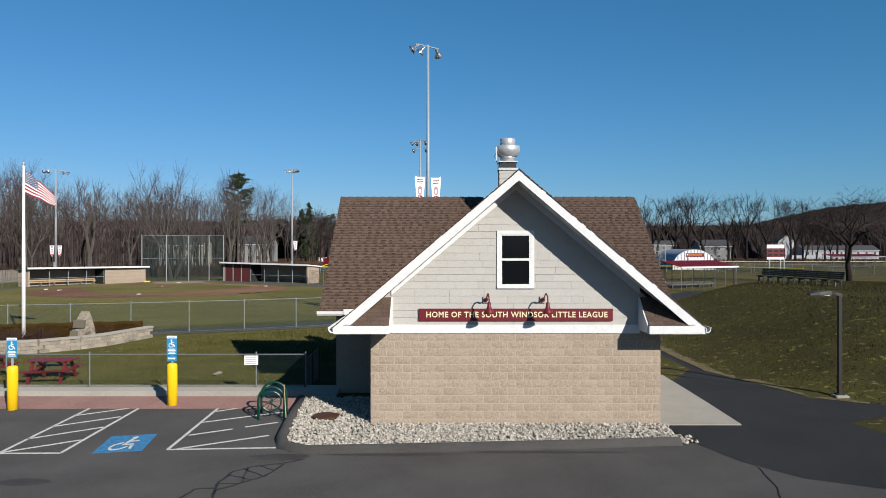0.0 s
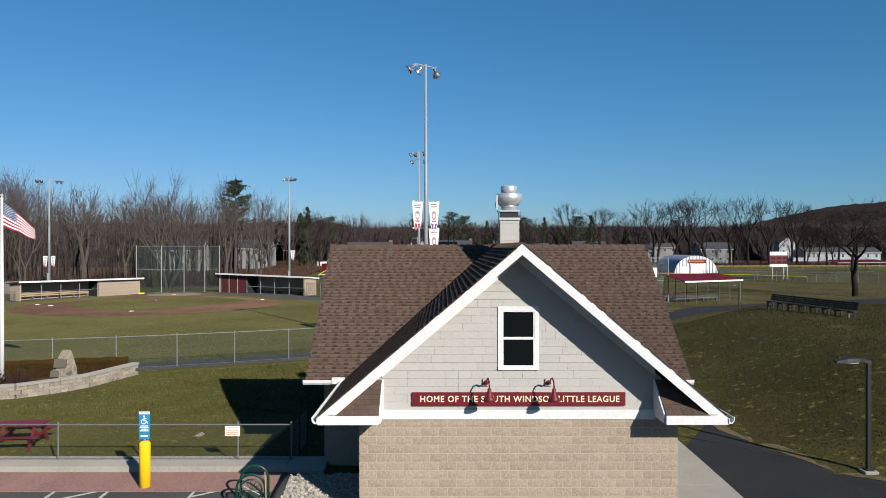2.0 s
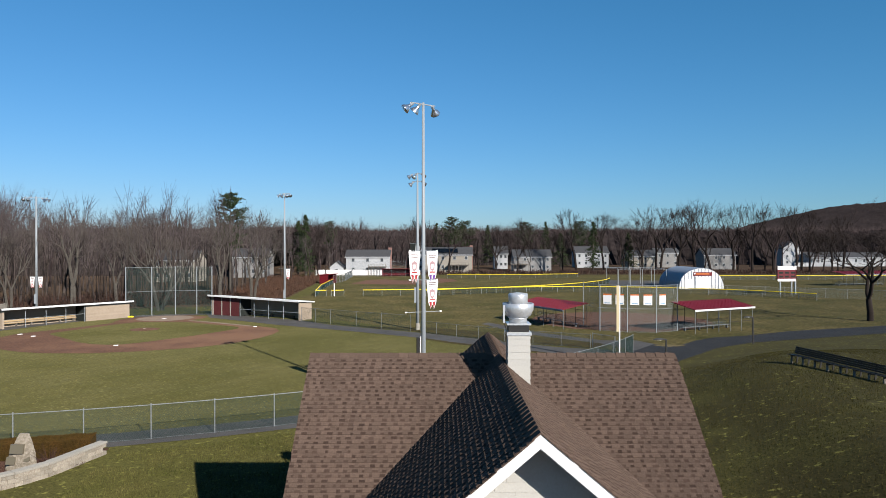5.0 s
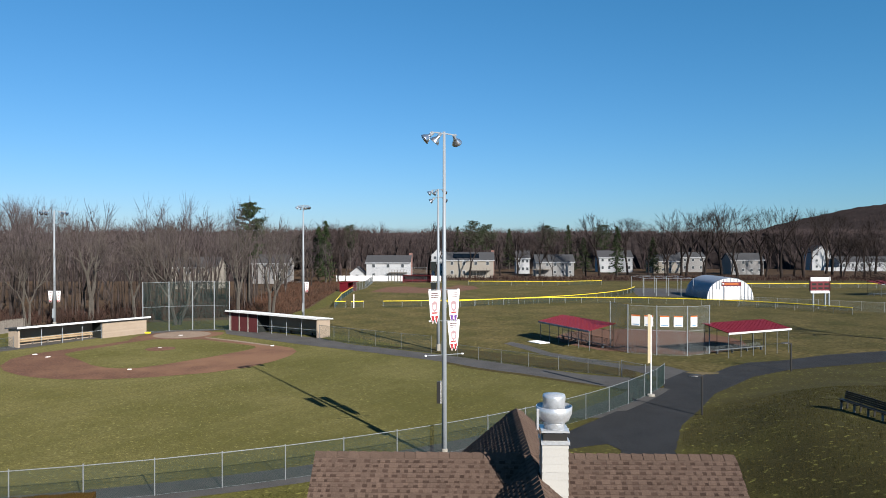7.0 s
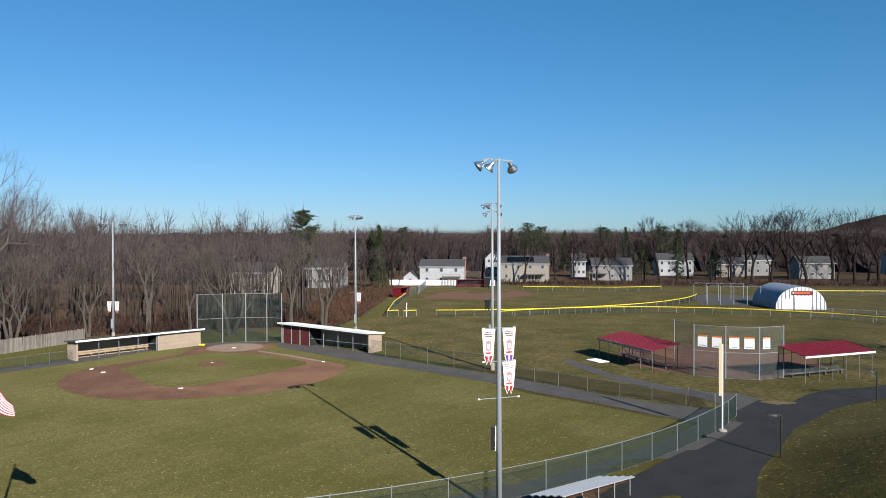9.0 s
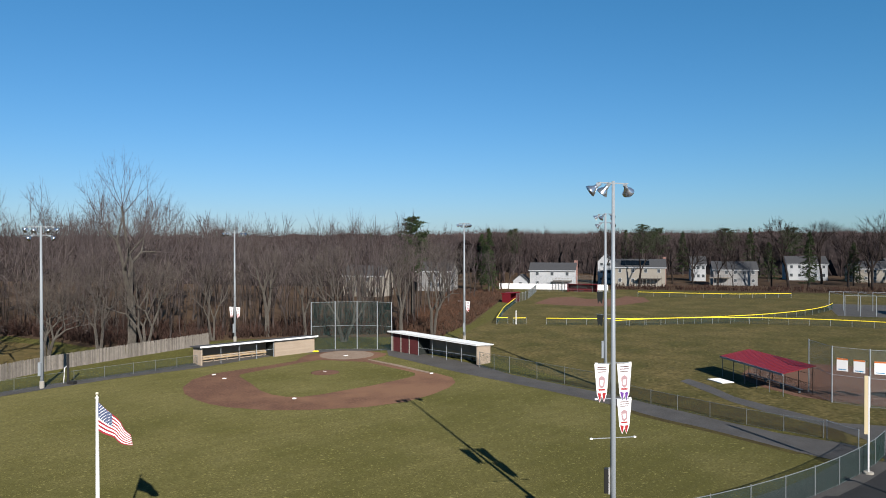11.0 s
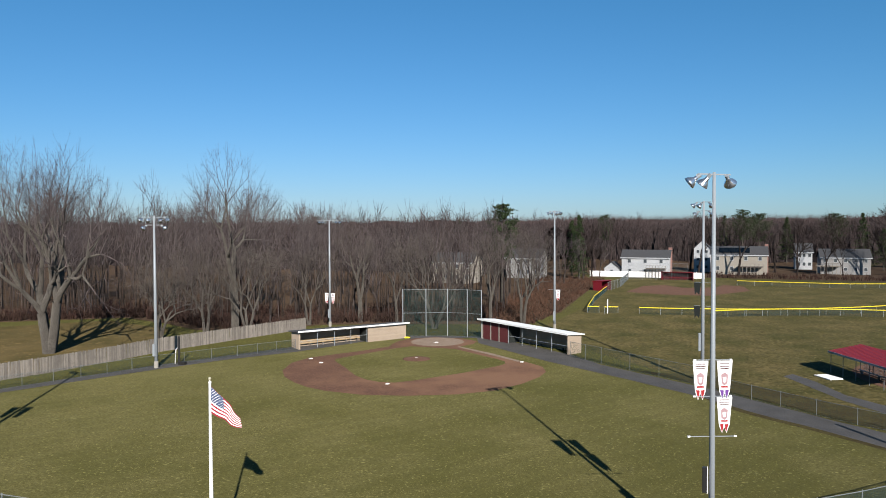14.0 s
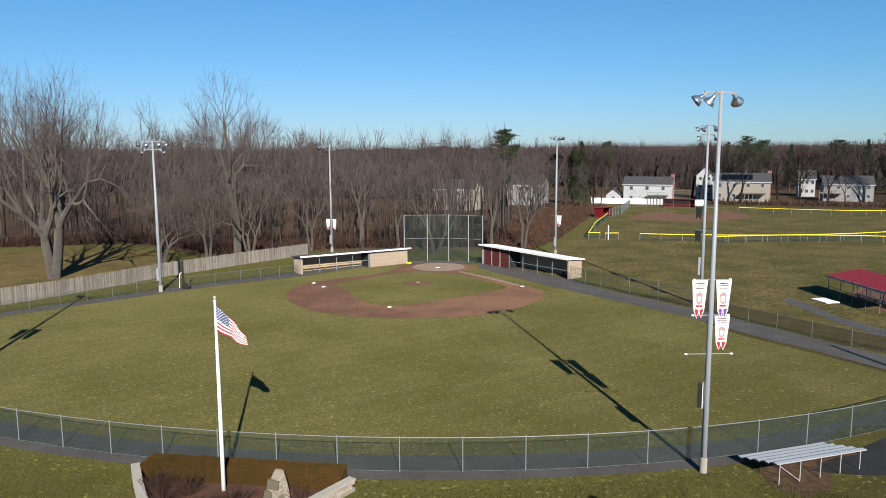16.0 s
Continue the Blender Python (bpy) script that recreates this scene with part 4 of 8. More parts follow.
for line_pts, wide in [(C1, 0.035), (C2, 0.045), (C3, 0.035), ([(7.95, 25.5), (9.6, 23.9), (11.4, 22.0), (13.0, 20.4)], 0.03), ([(6.6, 14.5), (6.4, 13.3), (6.0, 12.2)], 0.02)] + [(r, 0.022) for r in RUNGS]:
    pts = []
    for (x0, y0), (x1, y1) in zip(line_pts, line_pts[1:]):
        for i in range(6):
            pts.append((x0 + (x1 - x0) * i / 6 + rnd.uniform(-0.018, 0.018), y0 + (y1 - y0) * i / 6 + rnd.uniform(-0.018, 0.018)))
    pts.append(line_pts[-1])
    g = Geo()
    for a, b in zip(pts, pts[1:]):
        l = line(a, b, wide * rnd.uniform(0.6, 1.3))
        g.add([(x, y, z + 0.004) for x, y, z in l.v], l.f)
    single("tar_seam", g, TAR, "thin black crack seam in the asphalt", "crack", kind="structure")
STAIN = material("damp asphalt stain", (0.0173, 0.0159, 0.0153), 0.8, vary=(0.0299, 0.0279, 0.0266), scale=1.4, fine=(0.0398, 0.0372, 0.0352), fine_scale=40.0, bump=0.4, bump_scale=90.0)
for cx, cy, rx, ry, sd in ((-3.55, 15.25, 0.62, 0.24, 1), (-1.2, 15.42, 1.4, 0.10, 2), (2.4, 15.6, 1.7, 0.09, 3), (-13.0, 18.6, 0.7, 0.25, 4), (-8.2, 13.6, 0.5, 0.2, 5)):
    sheet("asphalt_stain", [(cx + rx * (1 + 0.45 * noise.noise((math.cos(a) * 2, math.sin(a) * 2, sd))) * math.cos(a), cy + ry * (1 + 0.5 * noise.noise((math.cos(a) * 3, math.sin(a) * 3, sd + 9))) * math.sin(a)) for a in [k * 0.157 for k in range(40)]], STAIN, 0.0155, "dark damp stain on the asphalt", "stain")


def chain_fence(points, h, label, mesh_mat=WIRE, rail_mat=GALV, gap=3.05, pitch=0.085, wire=0.0022, post_r=0.030, bottom=True, cap=None, z0=0.0, name="chain_link_fence", mid=False, rail_r=0.020):
    """A chain-link fence along points: posts, top rail, woven wire."""
    f = thing(name, label, "fence")
    pts = [Vector((*p, 0)) for p in points]
    wires, since = Geo(), 0.0
    for i, (a, b) in enumerate(zip(pts, pts[1:])):
        L = (b - a).length
        d = (b - a) / L
        k = max(1, round(L / gap))
        za = z0
        for j in range(k + (1 if i == len(pts) - 2 else 0)):
            p = a + d * (L * j / k)
            part("post", Geo().tube([(p.x, p.y, za), (p.x, p.y, za + h)], post_r, 8).lathe([(post_r * 1.25, za + h), (post_r, za + h + 0.05), (0.004, za + h + 0.06)], p.x, p.y, 8), rail_mat, f)
        part("top_rail", Geo().tube([a + Vector((0, 0, za + h - 0.03)), b + Vector((0, 0, za + h - 0.03))], rail_r, 6), rail_mat, f)
        if mid:
            part("middle_rail", Geo().tube([a + Vector((0, 0, za + h / 2)), b + Vector((0, 0, za + h / 2))], 0.020, 6), rail_mat, f)
        if bottom:
            part("bottom_wire", Geo().tube([a + Vector((0, 0, za + 0.05)), b + Vector((0, 0, za + 0.05))], 0.007, 4), rail_mat, f)
        if cap:
            part("yellow_cap", Geo().tube([a + Vector((0, 0, za + h)), b + Vector((0, 0, za + h))], 0.07, 8), cap, f)
        n = int((L + h) / pitch)
        s = Vector((-d.y, d.x, 0)) * wire
        for q in range(n):
            u0 = q * pitch - h
            lo, hi = max(u0, 0.0), min(u0 + h, L)
            if hi <= lo:
                continue
            for up in (1, -1):
                za0, zb0 = (lo - u0, hi - u0) if up > 0 else (h - (lo - u0), h - (hi - u0))
                A3, B3 = a + d * lo + Vector((0, 0, za + za0)), a + d * hi + Vector((0, 0, za + zb0))
                t = Vector((0, 0, wire * 1.4))
                wires.add([A3 - s - t, A3 + s - t, A3 + t, B3 - s - t, B3 + s - t, B3 + t], [(0, 1, 4, 3), (1, 2, 5, 4), (2, 0, 3, 5)])
    tagged(part("wire_mesh", wires, mesh_mat, f), kind="stuff")
    return f


chain_fence([(-45.52, 22.0), (-5.92, 22.0), (-4.35, 22.0)], 1.07, "low galvanized chain-link fence on a concrete kerb", gap=2.64, z0=0.2, pitch=0.075, wire=0.0016, post_r=0.024, mesh_mat=GREENWIRE, rail_mat=RAILGREY)
chain_fence([(-4.40, 22.1), (-4.40, 24.6)], 1.1, "dark chain-link gate panel in the building shade", gap=1.3, z0=0.0, rail_mat=DARKMETAL)
t = thing("fence_notice", "small pale orange-printed notice board on a fence", "sign")
part("board", Geo().soft(-6.28, 21.93, 0.92, -5.85, 21.95, 1.21, 0.004), CLOTHWHITE, t)
for i in range(4):
    part("text_bar", Geo().box(-6.24, 21.925, 0.95 + i * 0.065, -5.90, 21.931, 0.98 + i * 0.065), material("pale orange print", (0.465, 0.266, 0.186), 0.7) if i == 0 else bpy.data.materials["pale orange print"], t)

for x, y, plate in ((-12.25, 19.75, False), (-7.88, 20.2, True)):
    t = thing("bollard_sign", "yellow bollard carrying a blue accessible parking sign", "bollard", "accessible parking bollards", at=pose(x, y, 0))
    part("sleeve", Geo().lathe([(0.142, 0), (0.142, 1.17), (0.135, 1.22), (0.10, 1.25), (0.02, 1.26)], 0, 0, 24), YELLOW, t, smooth=True)
    part("sign_post", Geo().box(-0.025, -0.02, 1.25, 0.025, 0.02, 2.03), GALV, t)
    sign = part("sign_plate", Geo().soft(-0.15, -0.032, 1.49, 0.15, -0.024, 2.06, 0.003), SIGNBLUE, t)
    part("header_panel", Geo().box(-0.145, -0.036, 1.985, 0.145, -0.031, 2.055), CLOTHWHITE, sign)
    part("text_bar", Geo().box(-0.11, -0.039, 2.01, 0.11, -0.0355, 2.03), SIGNBLUE, sign)
    wheelchair(sign, CLOTHWHITE, lambda u, v, d: (-0.13 + 0.26 * u, -0.0335 - d, 1.71 + 0.25 * v), 0.004)
    for z, w in ((1.67, 0.10), (1.63, 0.12), (1.585, 0.09), (1.54, 0.11)):
        part("text_bar", Geo().box(-w, -0.036, z - 0.011, w, -0.031, z + 0.011), CLOTHWHITE, sign)
    if plate:
        p = part("lower_plate", Geo().soft(-0.14, -0.032, 1.315, 0.14, -0.024, 1.475, 0.003), SIGNBLUE, t)
        part("text_bar", Geo().box(-0.10, -0.036, 1.38, 0.10, -0.031, 1.42), CLOTHWHITE, p)

rack = thing("bicycle_rack", "dark green tubular hoop bicycle rack with wheel emblem", "bicycle rack", at=pose(-4.65, 18.95, 0, 0, 0, 8))
for dy in (-0.35, 0.35):
    pts = [(-0.34, dy, 0.0), (-0.34, dy, 0.55)] + [(-0.34 * math.cos(radians(a)), dy, 0.55 + 0.33 * math.sin(radians(a))) for a in range(15, 180, 15)] + [(0.34, dy, 0.55), (0.34, dy, 0.0)]
    part("hoop", Geo().tube(pts, 0.032, 10), GREENPAINT, rack, smooth=True)
    for dx in (-0.34, 0.34):
        part("foot_plate", Geo().lathe([(0.08, 0.012), (0.08, 0.022), (0.04, 0.024)], dx, dy, 12), GREENPAINT, rack)
part("tie_bar", Geo().tube([(-0.34, -0.35, 0.2), (-0.34, 0.35, 0.2)], 0.02, 8), GREENPAINT, rack)
part("tie_bar", Geo().tube([(0.34, -0.35, 0.2), (0.34, 0.35, 0.2)], 0.02, 8), GREENPAINT, rack)
part("wheel_emblem", Geo().tube([(0.26 * math.cos(a * 0.3142), -0.35, 0.5 + 0.26 * math.sin(a * 0.3142)) for a in range(21)], 0.022, 8), GREENPAINT, rack)
for a in range(0, 180, 30):
    c, s = 0.25 * math.cos(radians(a)), 0.25 * math.sin(radians(a))
    part("spoke", Geo().tube([(-c, -0.35, 0.5 - s), (c, -0.35, 0.5 + s)], 0.010, 6), GREENPAINT, rack)
single("marker_stake", Geo().tube([(-4.12, 18.25, 0.0), (-4.26, 18.6, 0.95)], 0.012, 6), TANWOOD, "thin leaning wooden stake by the kerb", "stake")


def picnic_table(x, y, rz):
    t = thing("picnic_table", "maroon painted wooden picnic table with attached benches", "picnic table", "picnic tables", at=pose(x, y, 0, 0, 0, rz))
    for i in range(5):
        part("top_board", Geo().soft(-0.76, -0.37 + i * 0.15, 0.71, 0.76, -0.23 + i * 0.15, 0.75, 0.006), MAROON, t)
    for s in (-1, 1):
        for k in (0, 1):
            part("bench_board", Geo().soft(-0.76, s * 0.72 - 0.14 + k * 0.145, 0.41, 0.76, s * 0.72 - 0.005 + k * 0.145, 0.45, 0.006), MAROON, t)
        for xx in (-0.52, 0.52):
            part("leg", Geo().beam((xx, s * 0.22, 0.71), (xx, s * 0.72, 0.0), 0.045, 0.10, (1, 0, 0)), MAROON, t)
    for xx in (-0.56, 0.56):
        part("cross_beam", Geo().box(xx - 0.02, -0.85, 0.31, xx + 0.02, 0.85, 0.41), MAROON, t)
        part("brace", Geo().beam((xx, 0, 0.36), (xx * 0.25, 0, 0.70), 0.04, 0.08), MAROON, t)
    return t


picnic_table(-13.6, 24.15, 8)
picnic_table(-16.4, 24.7, -10)
g = Geo()
rock(g, -8.15, 25.2, 0.06, 0.17, random.Random(1))
single("small_boulder", g, BOULDER, "small pale boulder lying in the lawn", "rock")


def lamp_post(x, y, h, arm, rz):
    z = ground_z(x, y)
    t = thing("street_lamp", "dark bronze square lamp post with a flat single-arm head", "street lamp", "path lamps", at=pose(x, y, z, 0, 0, rz))
    part("footing", Geo().soft(-0.2, -0.2, -0.2, 0.2, 0.2, 0.08, 0.02), CONCRETE, t)
    part("base_plate", Geo().box(-0.11, -0.11, 0.08, 0.11, 0.11, 0.12), DARKMETAL, t)
    part("pole", Geo().soft(-0.055, -0.055, 0.12, 0.055, 0.055, h - 0.05, 0.008), DARKMETAL, t)
    head = part("lamp_head", Geo().tube_rings([[(xx, -w, zz - k), (xx, w, zz - k), (xx, w * 0.9, zz + k), (xx, -w * 0.9, zz + k)] for xx, w, zz, k in ((0.06, 0.055, h - 0.06, 0.05), (-0.15, 0.06, h - 0.01, 0.05), (-0.3, 0.12, h + 0.01, 0.055), (-arm * 0.7, 0.15, h, 0.05), (-arm, 0.11, h - 0.04, 0.03))]), DARKMETAL, t)
    part("lens", Geo().box(-arm * 0.9, -0.1, h - 0.075, -0.34, 0.1, h - 0.055), CLOTHWHITE, head)
    return t


lamp_post(12.2, 21.35, 3.2, 0.95, 0)
# long bench on the bank
bx0, by0, bx1, by1 = 24.55, 42.5, 23.25, 50.6
L = math.hypot(bx1 - bx0, by1 - by0)
t = thing("long_bench", "long dark brown slatted wooden bench on the grassy bank", "bench", at=pose(bx0, by0, 2.28, 0, 0, math.degrees(math.atan2(by1 - by0, bx1 - bx0))))
for i in range(4):
    part("back_slat", Geo().soft(0, -0.02 - i * 0.03, 0.44 + i * 0.115, L, 0.02 - i * 0.03, 0.54 + i * 0.115, 0.006), DARKMETAL, t)
for i in range(3):
    part("seat_slat", Geo().soft(0, 0.06 + i * 0.14, 0.36, L, 0.18 + i * 0.14, 0.40, 0.006), DARKMETAL, t)
for i in range(8):
    x = 0.25 + i * (L - 0.5) / 7
    part("back_post", Geo().beam((x, 0.05, -0.3), (x, -0.09, 0.86), 0.09, 0.06, (1, 0, 0)), DARKMETAL, t)
    part("front_leg", Geo().box(x - 0.045, 0.36, -0.3, x + 0.045, 0.45, 0.36), WOOD, t)
    part("seat_bearer", Geo().box(x - 0.04, -0.02, 0.27, x + 0.04, 0.46, 0.36), DARKMETAL, t)


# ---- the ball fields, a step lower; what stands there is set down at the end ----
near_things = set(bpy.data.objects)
sheet("outfield_turf", ring_arc(-1.8, -140, -34, 50) + [(10.8, 69.0), (-1.3, 79.3), (-17.6, 96.2), (-32.6, 105.2), (-46.0, 99.5), (-52.5, 87.0), (-60.6, 71.1), (-66.5, 56.5), (-72.5, 43)], TURF, 0.008, "mown olive-yellow outfield turf", "lawn")
sheet("far_turf", [(-28, 118), (-16, 100), (-1, 84.5), (8.0, 76.5), (16, 71.5), (24, 72), (33, 78.5), (62, 92), (120, 100), (200, 150), (200, 240), (-33, 235), (-27, 150)], MEADOW, 0.006, "wide mown meadow of the far diamonds", "lawn")
sheet("perimeter_path", ring_arc(0.85, -150, -31, 60) + ring_arc(-1.86, -31, -150, 60), ASPHALT, 0.016, "dark asphalt track along the outfield fence", "path")
sheet("foul_line_path", [(-46.5, 99.2), (-34, 105.5), (-32.2, 101.2), (-20.75, 92.3), (-16.7, 89.6), (-13.2, 87.4), (-9.85, 85.2), (-6.8, 83.0), (-3.9, 81.0), (-1.3, 78.8), (1.05, 76.3), (3.2, 74.5), (5.3, 73.1), (7.2, 71.7), (8.85, 70.1), (10.4, 68.6), (12.3, 67.3), (14.2, 66.0), (17.4, 69.5), (15.5, 71.2), (13.3, 72.0), (11.2, 73.0), (9.5, 74.4), (7.6, 75.7), (5.65, 77.5), (3.5, 79.2), (1.1, 81.2), (-1.4, 83.5), (-4.2, 85.4), (-7.2, 87.5), (-10.4, 89.7), (-14.0, 92.2), (-18.3, 97.0), (-33, 107.5), (-45, 103.5), (-54.5, 89), (-62.0, 73), (-67.6, 57), (-73, 44), (-71, 43), (-65.8, 56.5), (-60, 71.1), (-56.8, 78.3), (-51.7, 86.4)], ASPHALT, 0.020, "grey asphalt path beside the foul lines", "path")
sheet("dirt_infield", [(-48.0, 80.0), (-46.4, 75.9), (-44.2, 73.2), (-41.5, 71.2), (-39.2, 70.0), (-36.7, 69.3), (-32.6, 69.2), (-28.5, 70.4), (-24.2, 72.7), (-21.3, 75.6), (-19.7, 79.4), (-18.9, 83.0), (-18.9, 86.0), (-20.0, 88.6), (-22.5, 90.6), (-25.8, 92.3), (-33.6, 97.5), (-32.6, 100.3), (-32.9, 102.6), (-35.8, 104.2), (-39.9, 103.7), (-42.1, 101.7), (-43.2, 98.9), (-43.0, 96.5), (-42.4, 94.2), (-44.2, 90.0), (-46.2, 86.6), (-47.9, 83.5)], DIRT, 0.024, "reddish brown clay infield, patchy and raked", "infield")
sheet("infield_grass", [(-44.4, 84.0), (-43.9, 82.9), (-40.6, 79.8), (-37.5, 76.6), (-35.4, 75.2), (-33.6, 74.7), (-32.0, 75.0), (-30.6, 76.6), (-27.2, 82.0), (-24.8, 87.0), (-24.4, 88.6), (-24.9, 90.0), (-26.2, 91.0), (-33.3, 95.6), (-36.1, 95.6), (-39.7, 95.5), (-41.1, 93.0), (-43.2, 87.4)], TURF, 0.030, "olive grass inside the base paths", "lawn")
sheet("home_clay", arc(-37.9, 100.2, 3.7, 0, 350, 24), HOMECLAY, 0.030, "greyish trodden clay round home plate", "infield")
sheet("base_line", [(-33.9, 97.9), (-33.5, 97.0), (-28.4, 93.7), (-23.4, 90.3), (-23.0, 90.8), (-28.0, 94.4)], HOMECLAY, 0.034, "pale worn base line strip towards first base", "infield")
STRAW = material("straw grass tufts", (0.12, 0.104, 0.0438), 0.9, vary=(0.0797, 0.0717, 0.0239), scale=0.5, island=0.4, spec=0.05)
blades("turf_tufts", 110000, (-62, 36, 4, 66), lambda x, y: math.hypot(x - HOME[0], y - HOME[1]) < 62 and noise.noise((x * 0.35, y * 0.35, 4)) > -0.1, 0.03, 0.07, STRAW, "pale straw tufts in the mown turf", 5, lambda x, y: 0.006)
sheet("rough_margin", [(-2.6, 80.0), (-1.3, 79.0), (1.05, 76.5), (3.2, 74.7), (5.3, 73.3), (8.85, 70.3), (12.0, 67.5), (11.3, 67.2), (8.3, 69.9), (4.9, 72.6), (2.6, 74.2), (0.5, 75.9), (-1.6, 78.4)], ROUGHBROWN, 0.024, "bare brown margin between turf and path", "earth")
sheet("rough_margin", [(-10.0, 90.4), (-2.6, 85.2), (5.3, 78.7), (10.2, 74.6), (16.0, 71.6), (16.4, 75.0), (11.6, 79.8), (5.6, 84.5), (-2.0, 89.6)], ROUGHBROWN, 0.012, "rough brown grass beside the fenced path", "lawn")

lamp_post(16.9, 57.3, 3.15, 0.95, 0)
lamp_post(31.35, 75.1, 3.05, 0.95, 0)

# ---- memorial planter ----
PX = [(-26.65, 35.6), (-25.2, 34.35), (-23.7, 33.15), (-22.2, 32.2), (-20.5, 31.9), (-18.8, 32.5), (-17.6, 33.8), (-16.9, 35.0), (-16.6, 36.05), (-16.36, 37.1), (-16.04, 38.3)]
sheet("mulch_bed", PX + [(-16.1, 39.0), (-26.7, 36.2)], MULCH, 0.08, "dark red-brown bark mulch bed", "mulch")
wallp = tagged(new("planter_wall"), "curved low retaining wall of pale stone blocks with cap stones", "retaining wall", kind="structure")
rnd = random.Random(8)
pts = []
for a, b in zip(PX, PX[1:]):
    for i in range(8):
        pts.append(Vector(a).lerp(Vector(b), i / 8))
pts.append(Vector(PX[-1]))
acc, stations = 0.0, [pts[0]]
for a, b in zip(pts, pts[1:]):
    acc += (b - a).length
    if acc > 0.34:
        stations.append(b)
        acc = 0
for i, (a, b) in enumerate(zip(stations, stations[1:])):
    d = (b - a).normalized()
    o = Vector((d.y, -d.x))
    for k in range(3):
        w = rnd.uniform(-0.02, 0.02)
        p, q = (a, b) if k % 2 == 0 else (a.lerp(b, 0.5), b + (b - a) * 0.5)
        if k % 2 and i == len(stations) - 2:
            continue
        p, q = p + d * 0.006, q - d * 0.006
        part("wall_stone", Geo().slab([tuple(p + o * (0.17 + w)), tuple(q + o * (0.17 + w)), tuple(q - o * 0.15), tuple(p - o * 0.15)], k * 0.18, k * 0.18 + 0.173), WALLSTONE, wallp)
    if i % 2 == 0:
        c = stations[min(i + 2, len(stations) - 1)]
        part("cap_stone", Geo().slab([tuple(a + o * 0.22), tuple(c - d * 0.008 + o * 0.22), tuple(c - d * 0.008 - o * 0.2), tuple(a - o * 0.2)], 0.54, 0.63), CONCRETE, wallp)


def fuzz(g, n, place, size, rnd):
    """Small crossed leaf slivers scattered by place()."""
    for _ in range(n):
        x, y, z = place()
        d = Vector((rnd.uniform(-1, 1), rnd.uniform(-1, 1), rnd.uniform(-0.2, 1))).normalized() * size * rnd.uniform(0.6, 1.4)
        s = d.cross(Vector((rnd.uniform(-1, 1), rnd.uniform(-1, 1), rnd.uniform(-1, 1)))).normalized() * size * 0.35
        p = Vector((x, y, z))
        g.add([p - s, p + s, p + d], [(0, 1, 2)])


h = thing("clipped_hedge", "long clipped hedge with bronzed winter foliage", "hedge")
ha, hb = Vector((-26.2, 35.9)), Vector((-16.6, 38.45))
hd = (hb - ha).normalized()
ho = Vector((-hd.y, hd.x)) * 0.62
part("hedge_core", Geo().slab([tuple(ha - ho * 0.96), tuple(hb - ho * 0.96), tuple(hb + ho * 0.96), tuple(ha + ho * 0.96)], 0.05, 0.80), HEDGECORE, h)
g = Geo()
rnd = random.Random(4)
LH = (hb - ha).length


def hedge_point():
    u, s = rnd.uniform(0, LH), rnd.random()
    if s < 0.45:
        q, z = rnd.uniform(-1, 1), 0.84
    else:
        q, z = rnd.choice((-1, -1, 1)), rnd.uniform(0.08, 0.84)
    p = ha + hd * u + ho * q * (1 + 0.02 * math.sin(u * 3))
    return p.x, p.y, z - 0.03 + 0.02 * math.sin(u * 5 + q)


fuzz(g, 42000, hedge_point, 0.055, rnd)
tagged(part("foliage", g, HEDGE, h), kind="stuff")

stone = thing("memorial_stone", "upright rough boulder with two bronze plaques", "boulder")
rings = []
for k in range(9):
    t_ = k / 8
    w = 0.66 * (1 - 0.72 * t_ ** 1.8) + 0.03
    rings.append([(-18.45 + 0.10 * t_ + w * math.cos(a * 0.524) * (1 + 0.10 * noise.noise((a, k * 0.7, 1))), 35.75 + 0.4 * w * math.sin(a * 0.524) + 0.12 * t_, 0.02 + 1.62 * t_ + 0.05 * noise.noise((a, k, 5))) for a in range(12)])
part("rock_body", Geo().tube_rings(rings), BOULDER, stone)
for x0, z0, x1, z1, yy in ((-18.80, 0.84, -18.22, 1.22, 35.49), (-18.95, 0.38, -18.55, 0.68, 35.44), (-18.20, 0.50, -17.96, 0.68, 35.52)):
    part("plaque", Geo().hull([(x0, yy, z0), (x1, yy, z0), (x1, yy + 0.10, z1), (x0, yy + 0.10, z1)], [(x0, yy + 0.12, z0), (x1, yy + 0.12, z0), (x1, yy + 0.22, z1), (x0, yy + 0.22, z1)]), BRONZE, stone)
single("gate_pier", Geo().soft(-20.6, 31.0, 0.0, -20.0, 31.6, 1.35, 0.03), WALLSTONE, "square pale stone pier beside the planter", "pier")

# bare shrubs in the bed
rnd = random.Random(6)
for x, y, n in ((-24.2, 34.6, 420), (-22.8, 34.9, 260), (-20.6, 33.6, 420), (-19.9, 34.6, 260), (-23.0, 33.6, 200), (-17.4, 36.2, 60)):
    g = Geo()
    for _ in range(n):
        a, r = rnd.uniform(0, 6.28), rnd.uniform(0, 0.75)
        b = Vector((x + 0.3 * r * math.cos(a), y + 0.3 * r * math.sin(a), 0.07))
        e = b + Vector((r * math.cos(a), r * math.sin(a), rnd.uniform(0.35, 0.95)))
        m = b.lerp(e, 0.5) + Vector((0, 0, 0.1))
        g.tube([b, m, e], [0.010, 0.008, 0.003], 3, False)
    single("bare_shrub", g, BRUSH, "leafless twiggy red-brown shrub in mulch", "shrub", "planter shrubs")

